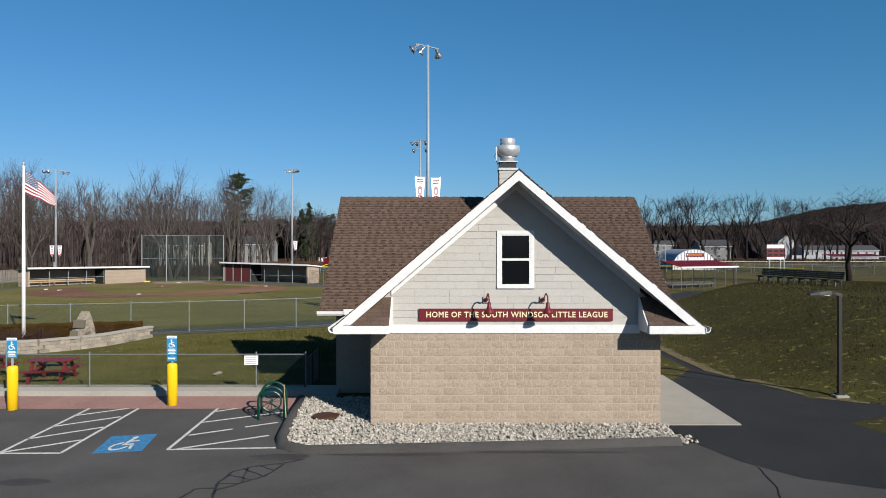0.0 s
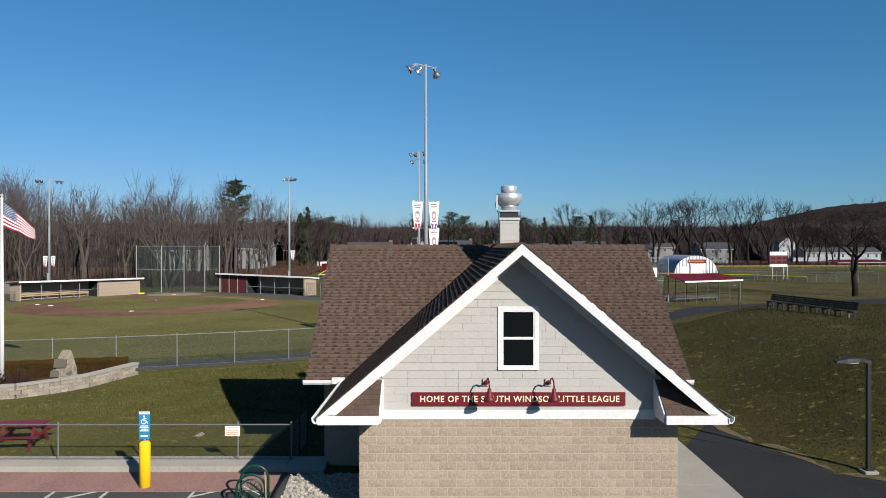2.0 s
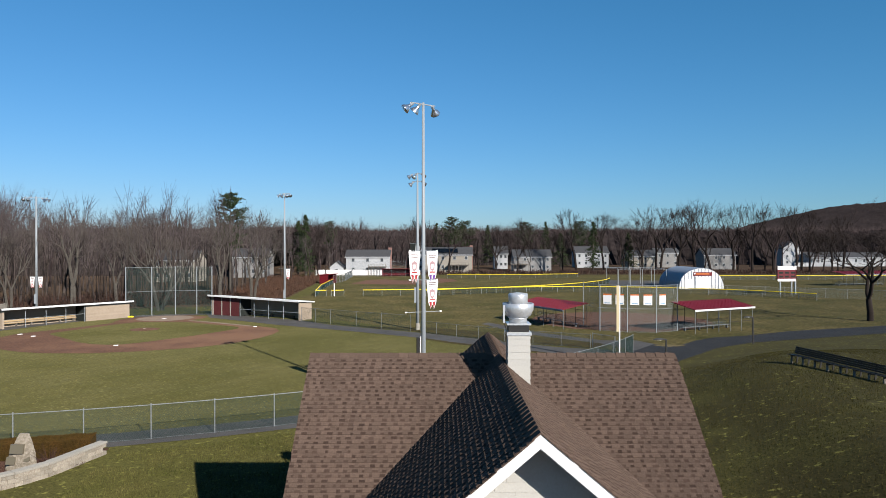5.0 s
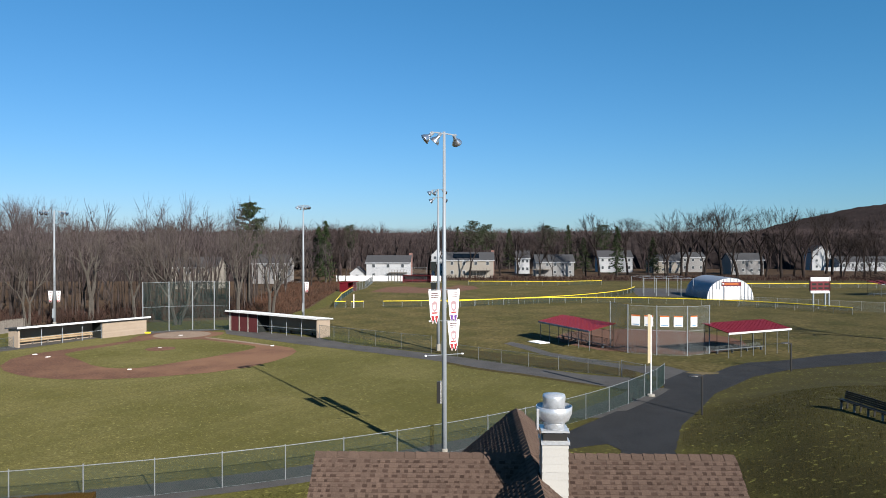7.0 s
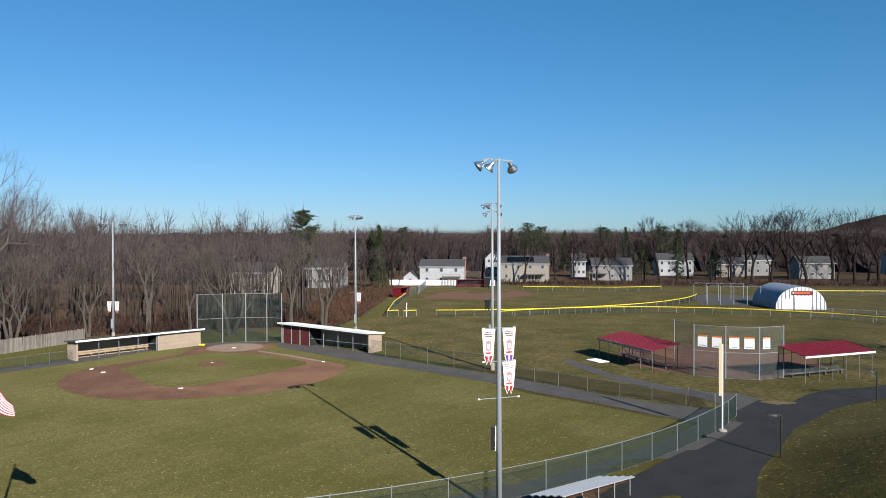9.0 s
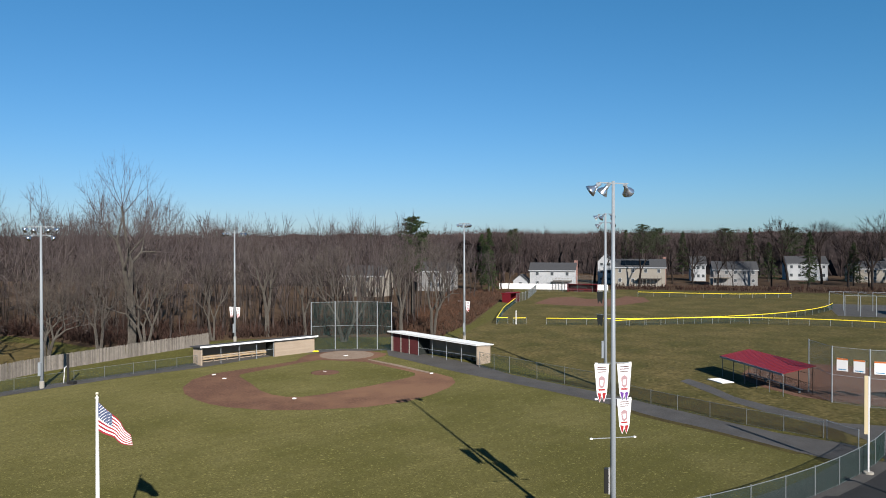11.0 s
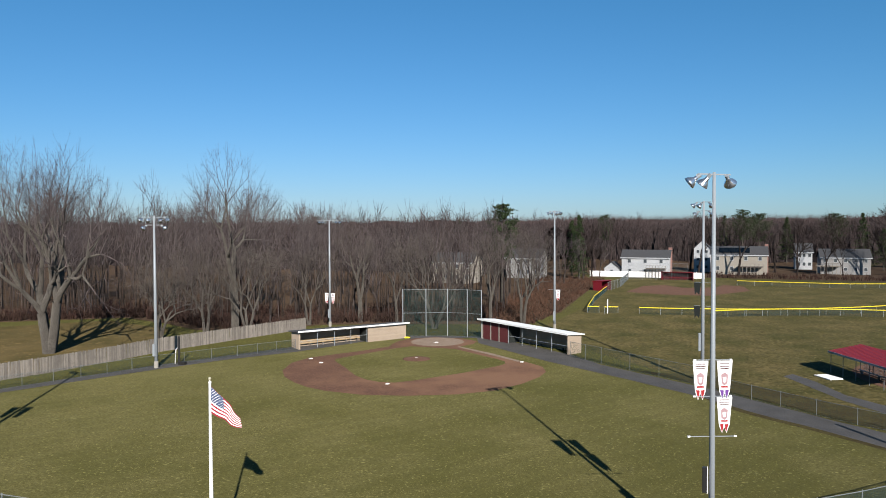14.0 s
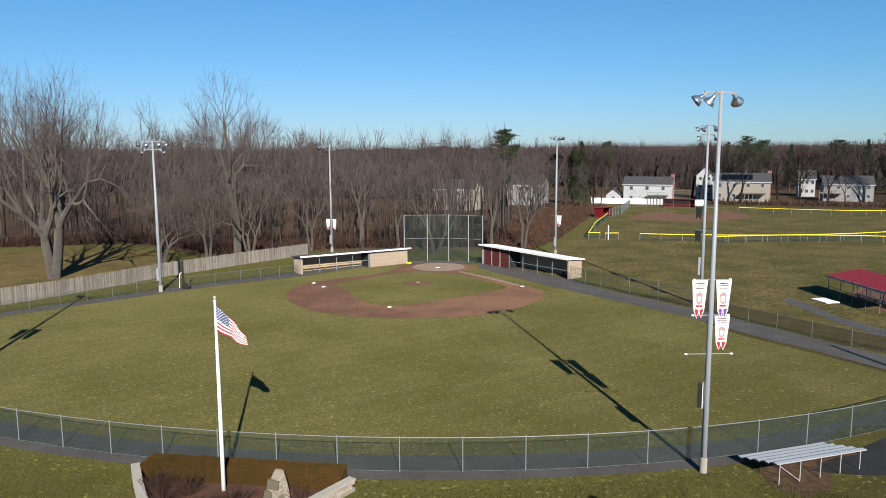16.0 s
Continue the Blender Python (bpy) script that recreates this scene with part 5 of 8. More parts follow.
g = Geo()
for _ in range(2600):
    u, w = rnd.random(), rnd.uniform(0.4, 2.6)
    p = ha.lerp(hb, u) - Vector((-hd.y, hd.x)) * w
    a, s = rnd.uniform(0, 6.28), rnd.uniform(0.02, 0.06)
    g.add([(p.x + s * math.cos(a), p.y + s * math.sin(a), 0.085), (p.x - s * 0.3 * math.sin(a), p.y + s * 0.3 * math.cos(a), 0.10), (p.x - s * math.cos(a), p.y - s * math.sin(a), 0.09), (p.x + s * 0.3 * math.sin(a), p.y - s * 0.3 * math.cos(a), 0.10)], [(0, 1, 2, 3)])
single("mulch_chips", g, material("pale bark chips", (0.0847, 0.052, 0.0347), 0.95, vary=(0.0385, 0.0193, 0.0134), scale=1.2, island=0.5, spec=0.05), "loose pale bark chips on the bed", "mulch", kind="stuff")

# ---- flagpole and flag ----
FX, FYP = -21.5, 35.85
t = thing("flagpole", "tall white tapered flagpole with a ball finial", "flagpole")
part("pole", Geo().tube([(FX, FYP, 0.0), (FX, FYP, 4), (FX, FYP, 9.04)], [0.10, 0.085, 0.05], 16), WHITE, t, smooth=True)
part("truck", Geo().lathe([(0.07, 9.04), (0.08, 9.07), (0.03, 9.11), (0.02, 9.17)], FX, FYP, 12), WHITE, t)
part("finial", Geo().lathe([(0.01, 9.16), (0.05, 9.18), (0.07, 9.23), (0.05, 9.28), (0.01, 9.30)], FX, FYP, 14), material("pale gilt ball", (0.573, 0.52, 0.382), 0.3, 0.6), t, smooth=True)
part("halyard", Geo().tube([(FX + 0.09, FYP - 0.05, 1.4), (FX + 0.075, FYP - 0.04, 8.9)], 0.008, 4), CLOTHWHITE, t)
flag = thing("flag", "striped national flag drooping in light wind", "flag")


def flag_point(u, v):
    """u along the fly, v down the hoist."""
    x = FX + 0.09 + 1.42 * u * (1 - 0.06 * v * u)
    z = 8.88 - 1.18 * v * (1 - 0.60 * u ** 1.3) - 1.30 * u ** 1.1 + 0.05 * math.sin(9 * u + 3 * v) * u
    y = FYP - 0.03 - 0.16 * math.sin(9.0 * u + 1.6 * v) * u + 0.25 * u
    return Vector((x, y, z))


def flag_patch(u0, u1, v0, v1, nu, nv, mat, off):
    g = Geo()
    for s in (off, -off):
        k = len(g.v)
        for j in range(nv + 1):
            for i in range(nu + 1):
                p = flag_point(u0 + (u1 - u0) * i / nu, v0 + (v1 - v0) * j / nv)
                g.v.append((p.x, p.y + s, p.z))
        g.f += [(k + j * (nu + 1) + i, k + j * (nu + 1) + i + 1, k + (j + 1) * (nu + 1) + i + 1, k + (j + 1) * (nu + 1) + i) for j in range(nv) for i in range(nu)]
    return g


for i in range(13):
    part("stripe", flag_patch(0, 1, i / 13, (i + 1) / 13, 24, 1, CLOTHRED if i % 2 == 0 else CLOTHWHITE, 0.003), CLOTHRED if i % 2 == 0 else CLOTHWHITE, flag)
canton = part("canton", flag_patch(0, 0.4, 0, 7 / 13, 12, 6, NAVY, 0.006), NAVY, flag)
g = Geo()
for r in range(9):
    for c in range(6 if r % 2 == 0 else 5):
        u, v = 0.4 * (c + (0.5 if r % 2 == 0 else 1.0)) / 6, 7 / 13 * (r + 0.6) / 9.4
        for s in (-0.009, 0.009):
            p = flag_point(u, v)
            g.add([(p.x + 0.026 * math.cos(a), p.y + s, p.z + 0.026 * math.sin(a)) for a in (0, 1.57, 3.14, 4.71)], [(0, 1, 2, 3)])
tagged(part("stars", g, CLOTHWHITE, canton), kind="stuff")

# ---- bleachers by the outfield fence ----
t = thing("bleachers", "aluminium plank bleachers on a steel frame", "bleachers", at=pose(2.35, 46.15, 0, 0, 0, 40))
for i in range(5):
    y, z = 0.12 + i * 0.58, 1.08 - i * 0.165
    part("seat_plank", Geo().soft(-0.15, y - 0.13, z, 5.25, y + 0.13, z + 0.045, 0.006), ALU, t)
    if i:
        part("foot_plank", Geo().box(0.0, y - 0.44, z - 0.10, 5.1, y - 0.20, z - 0.07), RUST, t)
for i in range(5):
    x = 0.1 + i * 1.22
    part("back_leg", Geo().tube([(x, 0.1, 0.0), (x, 0.1, 1.08)], 0.025, 6), ALU, t)
    part("mid_leg", Geo().tube([(x, 1.3, 0.0), (x, 1.3, 0.72)], 0.022, 6), RUST, t)
    part("front_leg", Geo().tube([(x, 2.4, 0.0), (x, 2.4, 0.42)], 0.022, 6), RUST, t)
    part("frame_rail", Geo().beam((x, 0.1, 0.98), (x, 2.5, 0.36), 0.04, 0.05), RUST, t)
part("brace", Geo().tube([(0.1, 0.1, 0.95), (1.32, 0.1, 0.05)], 0.02, 6), ALU, t)
sheet("worn_ground", [(1.0, 49.0), (2.2, 45.8), (3.4, 45.4), (6.3, 48.2), (6.0, 49.5), (4.6, 51.4)], LITTER, 0.022, "bare trampled brown earth under bleachers", "earth")

# ---- floodlight poles ----
def dish(p, aim, r, g):
    """A reflector dish at p, opening along aim."""
    p, aim = Vector(p), Vector(aim).normalized()
    return g.tube([p - aim * r * s for s in (1.55, 1.45, 1.1, 0.85, 0.45, 0.1, 0.0, -0.02, 0.02)], [r * s for s in (0.2, 0.33, 0.36, 0.52, 0.82, 0.98, 1.0, 0.97, 0.05)], 20)


def light_pole(x, y, h, r, tiers, aim, dishes, label):
    """tiers: (height below the top, half length) of crossarms; dishes: (tier, place along the arm)."""
    t = thing("floodlight_pole", label, "light pole", "floodlight poles", at=pose(x, y, 0))
    part("footing", Geo().lathe([(r * 1.25, -0.05), (r * 1.25, 0.75), (r * 1.1, 0.78)], 0, 0, 16), CONCRETE, t)
    part("pole", Geo().tube([(0, 0, 0.7), (0, 0, h * 0.5), (0, 0, h)], [r, r * 0.8, r * 0.5], 16), GALV, t, smooth=True)
    a = Vector((*aim, -0.45)).normalized()
    side = Vector((-a.y, a.x, 0)).normalized()
    if side.x < 0:
        side = -side
    for down, half in tiers:
        part("crossarm", Geo().beam(-side * half + Vector((0, 0, h - down)), side * half + Vector((0, 0, h - down)), 0.06, 0.06), GALV, t)
    for k, s in dishes:
        z = h - tiers[k][0]
        way = (a * 0.45 + side * (0.95 if s > 0 else -0.95) * (0.75 if abs(s) > 0.5 else 0.35) + Vector((0, 0, -0.42))).normalized()
        c = side * s + Vector((0, 0, z - 0.16))
        light = part("floodlight", dish(c + way * 0.44, way, 0.30, Geo()), SPUN, t, smooth=True)
        part("yoke", Geo().beam(side * s + Vector((0, 0, z)), c + way * 0.05, 0.05, 0.05), GALV, light)
        part("ballast", Geo().tube([c - way * 0.20, c + way * 0.06], 0.085, 12), GALV, light)
    return t


def banner(parent, side, x0, x1, ztop, length, flip, ribbon):
    """A tapered white pennant with red print, hanging from an arm."""
    mid = (x0 + x1) / 2
    def at(u, v, d):
        return side * (mid + (u - 0.5) * (x1 - x0) * (1 - 0.42 * v)) + Vector((0, d, ztop - length * v))
    def flat(pts, d, th):
        return Geo().hull([at(u, v, d) for u, v in pts], [at(u, v, d - th) for u, v in pts])
    b = part("banner", flat([(0, 0), (1, 0), (1, 0.78), (0.75, 1.0), (0.5, 0.84), (0.25, 1.0), (0, 0.78)], 0.0, 0.008), CLOTHWHITE, parent, "white pennant banner with red emblem and tails")
    for v, w in ((0.07, 0.30), (0.13, 0.34), (0.19, 0.30)):
        part("text_bar", flat([(0.5 - w, v), (0.5 + w, v), (0.5 + w, v + 0.025), (0.5 - w, v + 0.025)], -0.009, 0.004), DULLMAROON, b)
    part("printed_emblem", flat([(0.24, 0.36), (0.5, 0.30), (0.76, 0.36), (0.74, 0.58), (0.5, 0.64), (0.26, 0.58)], -0.009, 0.004), PRINTGREY, b)
    part("emblem_core", flat([(0.36, 0.42), (0.64, 0.42), (0.62, 0.54), (0.5, 0.57), (0.38, 0.54)], -0.013, 0.004), CLOTHWHITE, b)
    part("emblem_band", flat([(0.18, 0.645), (0.82, 0.645), (0.80, 0.69), (0.20, 0.69)], -0.009, 0.004), RED, b)
    part("ribbon_tail", flat([(0.08, 0.74), (0.44, 0.76), (0.40, 0.88), (0.25, 0.98)], -0.009, 0.004), ribbon, b)
    part("ribbon_tail", flat([(0.56, 0.76), (0.92, 0.74), (0.75, 0.98), (0.60, 0.88)], -0.009, 0.004), ribbon, b)


PRINTGREY = material("grey red print", (0.30, 0.19, 0.20), 0.6)
PURPLE = material("purple print", (0.106, 0.0332, 0.199), 0.6)
to_home = lambda x, y: (Vector((-36, 88)) - Vector((x, y))).normalized()
poleA = light_pole(-1.0, 46.4, 18.4, 0.145, [(0.1, 0.9)], to_home(-1.0, 46.4), [(0, -0.95), (0, -0.35), (0, 0.75)], "tall grey steel floodlight pole with three lamps and white banners")
poleB = light_pole(-2.85, 87.0, 18.5, 0.19, [(0.1, 0.75), (1.0, 0.75)], Vector((-0.35, -0.94)), [(0, -0.8), (0, -0.25), (0, 0.6), (1, -0.6), (1, 0.65)], "tall grey steel floodlight pole with two tiers of lamps")
poleC = light_pole(-25.6, 118.0, 18.5, 0.19, [(0.1, 1.0)], to_home(-25.6, 118.0), [(0, -0.9), (0, -0.3), (0, 0.4), (0, 0.9)], "tall grey steel floodlight pole behind the dugout")
poleD = light_pole(-60.1, 108.0, 17.2, 0.19, [(0.1, 1.6)], to_home(-60.1, 108.0), [(0, -1.5), (0, -0.9), (0, 0.9), (0, 1.5)], "tall grey steel floodlight pole with white banners")
poleE = light_pole(-60.7, 71.8, 17.3, 0.19, [(0.1, 1.2), (1.0, 0.9)], Vector((0.75, -0.66)), [(0, -1.2), (0, -0.5), (0, 0.5), (0, 1.2), (1, -0.9), (1, 0.9)], "tall grey steel floodlight pole with two tiers of lamps")
poleF = light_pole(-47.7, 38.0, 17.3, 0.19, [(0.1, 1.0)], to_home(-47.7, 38.0), [(0, -0.9), (0, -0.3), (0, 0.8)], "tall grey steel floodlight pole beside the track")
SX = Vector((0.91, 0.41, 0))
for z, half in ((9.62, 0.8), (7.9, 0.8), (6.0, 1.05)):
    arm = part("banner_arm", Geo().beam(-SX * half + Vector((0, 0, z)), SX * half + Vector((0, 0, z)), 0.03, 0.03), GALV, poleA)
    for s in (-1, 1):
        part("arm_tip", Geo().beam(SX * s * half + Vector((0, 0, z)), SX * s * (half + 0.12) + Vector((0, 0, z)), 0.07, 0.07), CLOTHWHITE, arm)
banner(poleA, SX, -0.95, -0.20, 9.58, 1.85, 0, RED)
banner(poleA, SX, 0.20, 0.95, 9.58, 1.85, 0, PURPLE)
banner(poleA, SX, 0.20, 0.95, 7.86, 1.7, 0, RED)
banner(poleF, SX, -0.95, -0.20, 9.58, 1.85, 0, RED)
banner(poleF, SX, 0.20, 0.95, 9.58, 1.85, 0, RED)
part("control_box", Geo().soft(-0.42, -0.12, 3.3, -0.19, 0.12, 4.5, 0.02), DARKMETAL, poleA, "dark electrical cabinet")
part("box_trim", Geo().box(-0.20, -0.14, 3.28, -0.17, 0.14, 4.53), CLOTHWHITE, poleA)
part("control_box", Geo().soft(-0.40, -0.15, 3.2, -0.17, 0.15, 5.0, 0.02), GALV, poleB)
for pole, z in ((poleD, 5.4), (poleC, 6.2)):
    arm = part("banner_arm", Geo().beam(Vector((-1.0, 0, z)), Vector((1.0, 0, z)), 0.03, 0.03), GALV, pole)
    for a, b in (((-0.95, -0.25), (0.25, 0.95)) if pole is poleD else ((0.2, 0.9),)):
        banner(pole, Vector((1, 0, 0)), a, b, z - 0.03, 1.7, 0, RED)
for pole in (poleD, poleC, poleE):
    part("control_box", Geo().soft(-0.14, -0.42, 1.4, 0.14, -0.18, 2.8, 0.02), GALV, pole)
# banners and arms of the second pole
for z in (10.2, 7.8):
    part("banner_arm", Geo().beam(Vector((-0.9, 0.3, z)), Vector((0.9, -0.3, z)), 0.03, 0.03), GALV, poleB)
    part("banner", Geo().hull([(-0.9, 0.3, z), (-0.2, 0.05, z), (-0.35, 0.1, z - 1.3), (-0.6, 0.2, z - 1.0), (-0.8, 0.25, z - 1.3)], [(-0.9, 0.31, z), (-0.2, 0.06, z), (-0.35, 0.11, z - 1.3), (-0.6, 0.21, z - 1.0), (-0.8, 0.26, z - 1.3)]), INTERIOR, poleB)


# ---- dugouts ----
def dugout(ax, ay, bx, by, zl, zr, solid, label, panels):
    """Along its front from a to b; solid: the stretch (from, to) of the front that is walled."""
    L = math.hypot(bx - ax, by - ay)
    t = thing("dugout", label, "dugout", "dugouts", at=pose(ax, ay, 0, 0, 0, math.degrees(math.atan2(by - ay, bx - ax))))
    D = 2.5
    h = lambda x: zl + (zr - zl) * x / L
    for x0, x1 in ((0, 0.2), (L - 0.2, L)):
        part("end_wall", Geo().hull([(x0, 0.05, 0), (x1, 0.05, 0), (x1, D, 0), (x0, D, 0)], [(x0, 0.05, h(x0)), (x1, 0.05, h(x1)), (x1, D, h(x1) - 0.25), (x0, D, h(x0) - 0.25)]), BLOCK, t)
    part("back_wall", Geo().hull([(0.2, D - 0.2, 0), (L - 0.2, D - 0.2, 0), (L - 0.2, D, 0), (0.2, D, 0)], [(0.2, D - 0.2, h(0) - 0.27), (L - 0.2, D - 0.2, h(L) - 0.27), (L - 0.2, D, h(L) - 0.27), (0.2, D, h(0) - 0.27)]), BLOCK, t)
    s0, s1 = solid
    if panels:
        n = 3
        for i in range(n):
            a, b = s0 + (s1 - s0) * i / n, s0 + (s1 - s0) * (i + 1) / n
            part("front_panel", Geo().box(a + 0.12, 0.06, 0.05, b - 0.02, 0.12, h(a) - 0.06), DULLMAROON, t, "dull maroon front panel")
            part("pier", Geo().box(a - 0.02, 0.02, 0, a + 0.12, 0.2, h(a) - 0.05), CONCRETE, t)
    else:
        part("front_wall", Geo().hull([(s0, 0.05, 0), (s1, 0.05, 0), (s1, 0.25, 0), (s0, 0.25, 0)], [(s0, 0.05, h(s0) - 0.02), (s1, 0.05, h(s1) - 0.02), (s1, 0.25, h(s1) - 0.02), (s0, 0.25, h(s0) - 0.02)]), BLOCK, t)
        for c in range(1, 11):
            part("block_course", Geo().box(s0 + 0.01, 0.035, c * 0.2 - 0.19, s1 - 0.21, 0.05, c * 0.2 - 0.005), BLOCK, t)
    # near-black colour paints the dugout's inner shade onto this partition
    part("partition", Geo().box(s0 - 0.1 if s0 > 1 else s1, 0.1, 0, (s0 - 0.1 if s0 > 1 else s1) + 0.1, D - 0.2, h(s0) - 0.25), INTERIOR, t)
    o0, o1 = (0.2, s0 - 0.1) if s0 > 1 else (s1 + 0.1, L - 0.2)
    k = 4
    for i in range(k + 1):
        x = o0 + (o1 - o0) * i / k
        part("front_post", Geo().tube([(x, 0.15, 0), (x, 0.15, h(x))], 0.035, 8), GALV, t)
    part("bench_seat", Geo().soft(o0 + 0.2, D - 0.75, 0.42, o1 - 0.2, D - 0.35, 0.48, 0.01), TANWOOD, t)
    part("bench_back", Geo().soft(o0 + 0.2, D - 0.32, 0.62, o1 - 0.2, D - 0.26, 0.95, 0.01), TANWOOD, t)
    for i in range(6):
        x = o0 + 0.5 + (o1 - o0 - 1.0) * i / 5
        part("bench_leg", Geo().box(x - 0.05, D - 0.7, 0, x + 0.05, D - 0.4, 0.42), WOOD, t)
    part("front_rail", Geo().tube([(o0, 0.15, 1.05), (o1, 0.15, 1.05)], 0.025, 6), GALV, t)
    part("roof", Geo().hull([(-0.3, -0.45, h(0)), (L + 0.3, -0.45, h(L)), (L + 0.3, D + 0.3, h(L) - 0.28), (-0.3, D + 0.3, h(0) - 0.28)], [(-0.3, -0.45, h(0) + 0.14), (L + 0.3, -0.45, h(L) + 0.14), (L + 0.3, D + 0.3, h(L) - 0.14), (-0.3, D + 0.3, h(0) - 0.14)]), GREYROOF if not panels else SHEETWHITE, t)
    part("fascia", Geo().hull([(-0.32, -0.49, h(0) - 0.06), (L + 0.32, -0.49, h(L) - 0.06), (L + 0.32, -0.45, h(L) - 0.06), (-0.32, -0.45, h(0) - 0.06)], [(-0.32, -0.49, h(0) + 0.16), (L + 0.32, -0.49, h(L) + 0.16), (L + 0.32, -0.45, h(L) + 0.16), (-0.32, -0.45, h(0) + 0.16)]), WHITE, t)
    return t


dugout(-52.3, 87.8, -43.4, 101.6, 2.35, 2.20, (10.2, 16.2), "long tan block dugout with open bench bay and white roof edge", False)
dugout(-33.2, 105.2, -18.9, 97.0, 2.75, 2.55, (0.2, 5.4), "long block dugout with maroon panels and white roof", True)

# ---- backstop behind home plate ----
chain_fence([(-44.4, 102.6), (-41.5, 104.4), (-38.6, 105.6), (-35.6, 105.9), (-33.2, 105.3)], 6.9, "tall green chain-link backstop with galvanized posts", mesh_mat=GREENWIRE, gap=6.0, pitch=0.10, wire=0.006, post_r=0.06, name="backstop", mid=True)

# ---- fences of the main field ----
chain_fence(ring_arc(0.0, -50.93, -31.82, 7) + [(17.5, 68.6)], 1.80, "outfield fence stretch with dense green fabric", mesh_mat=GREENWIRE, pitch=0.075, wire=0.0048, rail_mat=FENCESTEEL, gap=3.4, post_r=0.030, rail_r=0.022)
chain_fence(ring_arc(0.0, -149.21, -50.93, 36), 1.80, "curved chain-link outfield fence with green fabric", mesh_mat=GREENWIRE, pitch=0.075, wire=0.0036, rail_mat=FENCESTEEL, gap=3.4, post_r=0.028, rail_r=0.021)
chain_fence([(-72.6, 44.5), (-67.4, 57.0), (-65.3, 62.4), (-61.4, 72.4), (-56.9, 81.2), (-53.0, 88.0)], 1.3, "chain-link fence beside the narrow foul path", mesh_mat=GREENWIRE, rail_mat=RAILGREY, pitch=0.085, wire=0.0028, post_r=0.026)
chain_fence([(-18.35, 95.8), (-14.1, 92.9), (-10.5, 90.2), (-7.2, 88.0), (-3.6, 85.6)], 1.9, "chain-link fence beside the maroon-panelled dugout", mesh_mat=GREENWIRE, rail_mat=RAILGREY, pitch=0.085, wire=0.0032, post_r=0.028)
chain_fence([(-2.4, 84.7), (-0.6, 82.9), (1.6, 80.9), (3.9, 79.1), (6.5, 77.1), (9.2, 75.1), (14.4, 72.3)], 1.35, "chain-link fence beside the asphalt path", mesh_mat=GREENWIRE, rail_mat=RAILGREY, pitch=0.085, wire=0.0020, post_r=0.026)
chain_fence([(14.55, 71.95), (16.1, 69.6)], 1.5, "short chain-link gate panel at the path junction", mesh_mat=WIRE, gap=2.0)

t = thing("foul_pole", "white foul pole with a tall pale yellow screen panel", "foul pole")
part("footing", Geo().lathe([(0.32, 0.0), (0.32, 0.12), (0.26, 0.16)], 15.05, 63.8, 16), CONCRETE, t)
part("pole", Geo().tube([(15.05, 63.8, 0.1), (15.05, 63.8, 6.5)], 0.06, 12), WHITE, t)
part("screen_panel", Geo().box(14.78, 63.72, 2.65, 14.99, 63.76, 6.55), material("pale yellow screen", (0.438, 0.359, 0.226), 0.7), t)

# bases and plate
rnd = random.Random(2)
for x, y in ((-32.4, 74.2), (-22.9, 90.3), (-47.3, 83.0), (-44.8, 81.3)):
    single("base", Geo().soft(x - 0.19, y - 0.19, 0.02, x + 0.19, y + 0.19, 0.07, 0.02), CLOTHWHITE, "white square base on the clay infield", "base", "bases")
single("home_plate", Geo().slab([(-38.2, 99.6), (-37.8, 99.3), (-37.5, 99.7), (-37.7, 100.0), (-38.1, 99.95)], 0.028, 0.036), CLOTHWHITE, "white rubber home plate", "home plate")
single("pitchers_mound", Geo().lathe([(1.7, 0.028), (1.5, 0.045), (1.1, 0.10), (0.5, 0.16), (0.1, 0.17)], -35.3, 87.6, 28), MOUNDCLAY, "low round clay pitching mound", "mound", smooth=True)
single("pitching_rubber", Geo().box(-35.5, 87.5, 0.16, -35.1, 87.60, 0.185), CLOTHWHITE, "white pitching rubber on the mound", "pitching rubber")
single("yellow_bag", Geo().soft(-44.2, 101.4, 0.02, -42.9, 101.9, 0.18, 0.04), YELLOWCAP, "yellow padded strip beside the dugout", "padding")

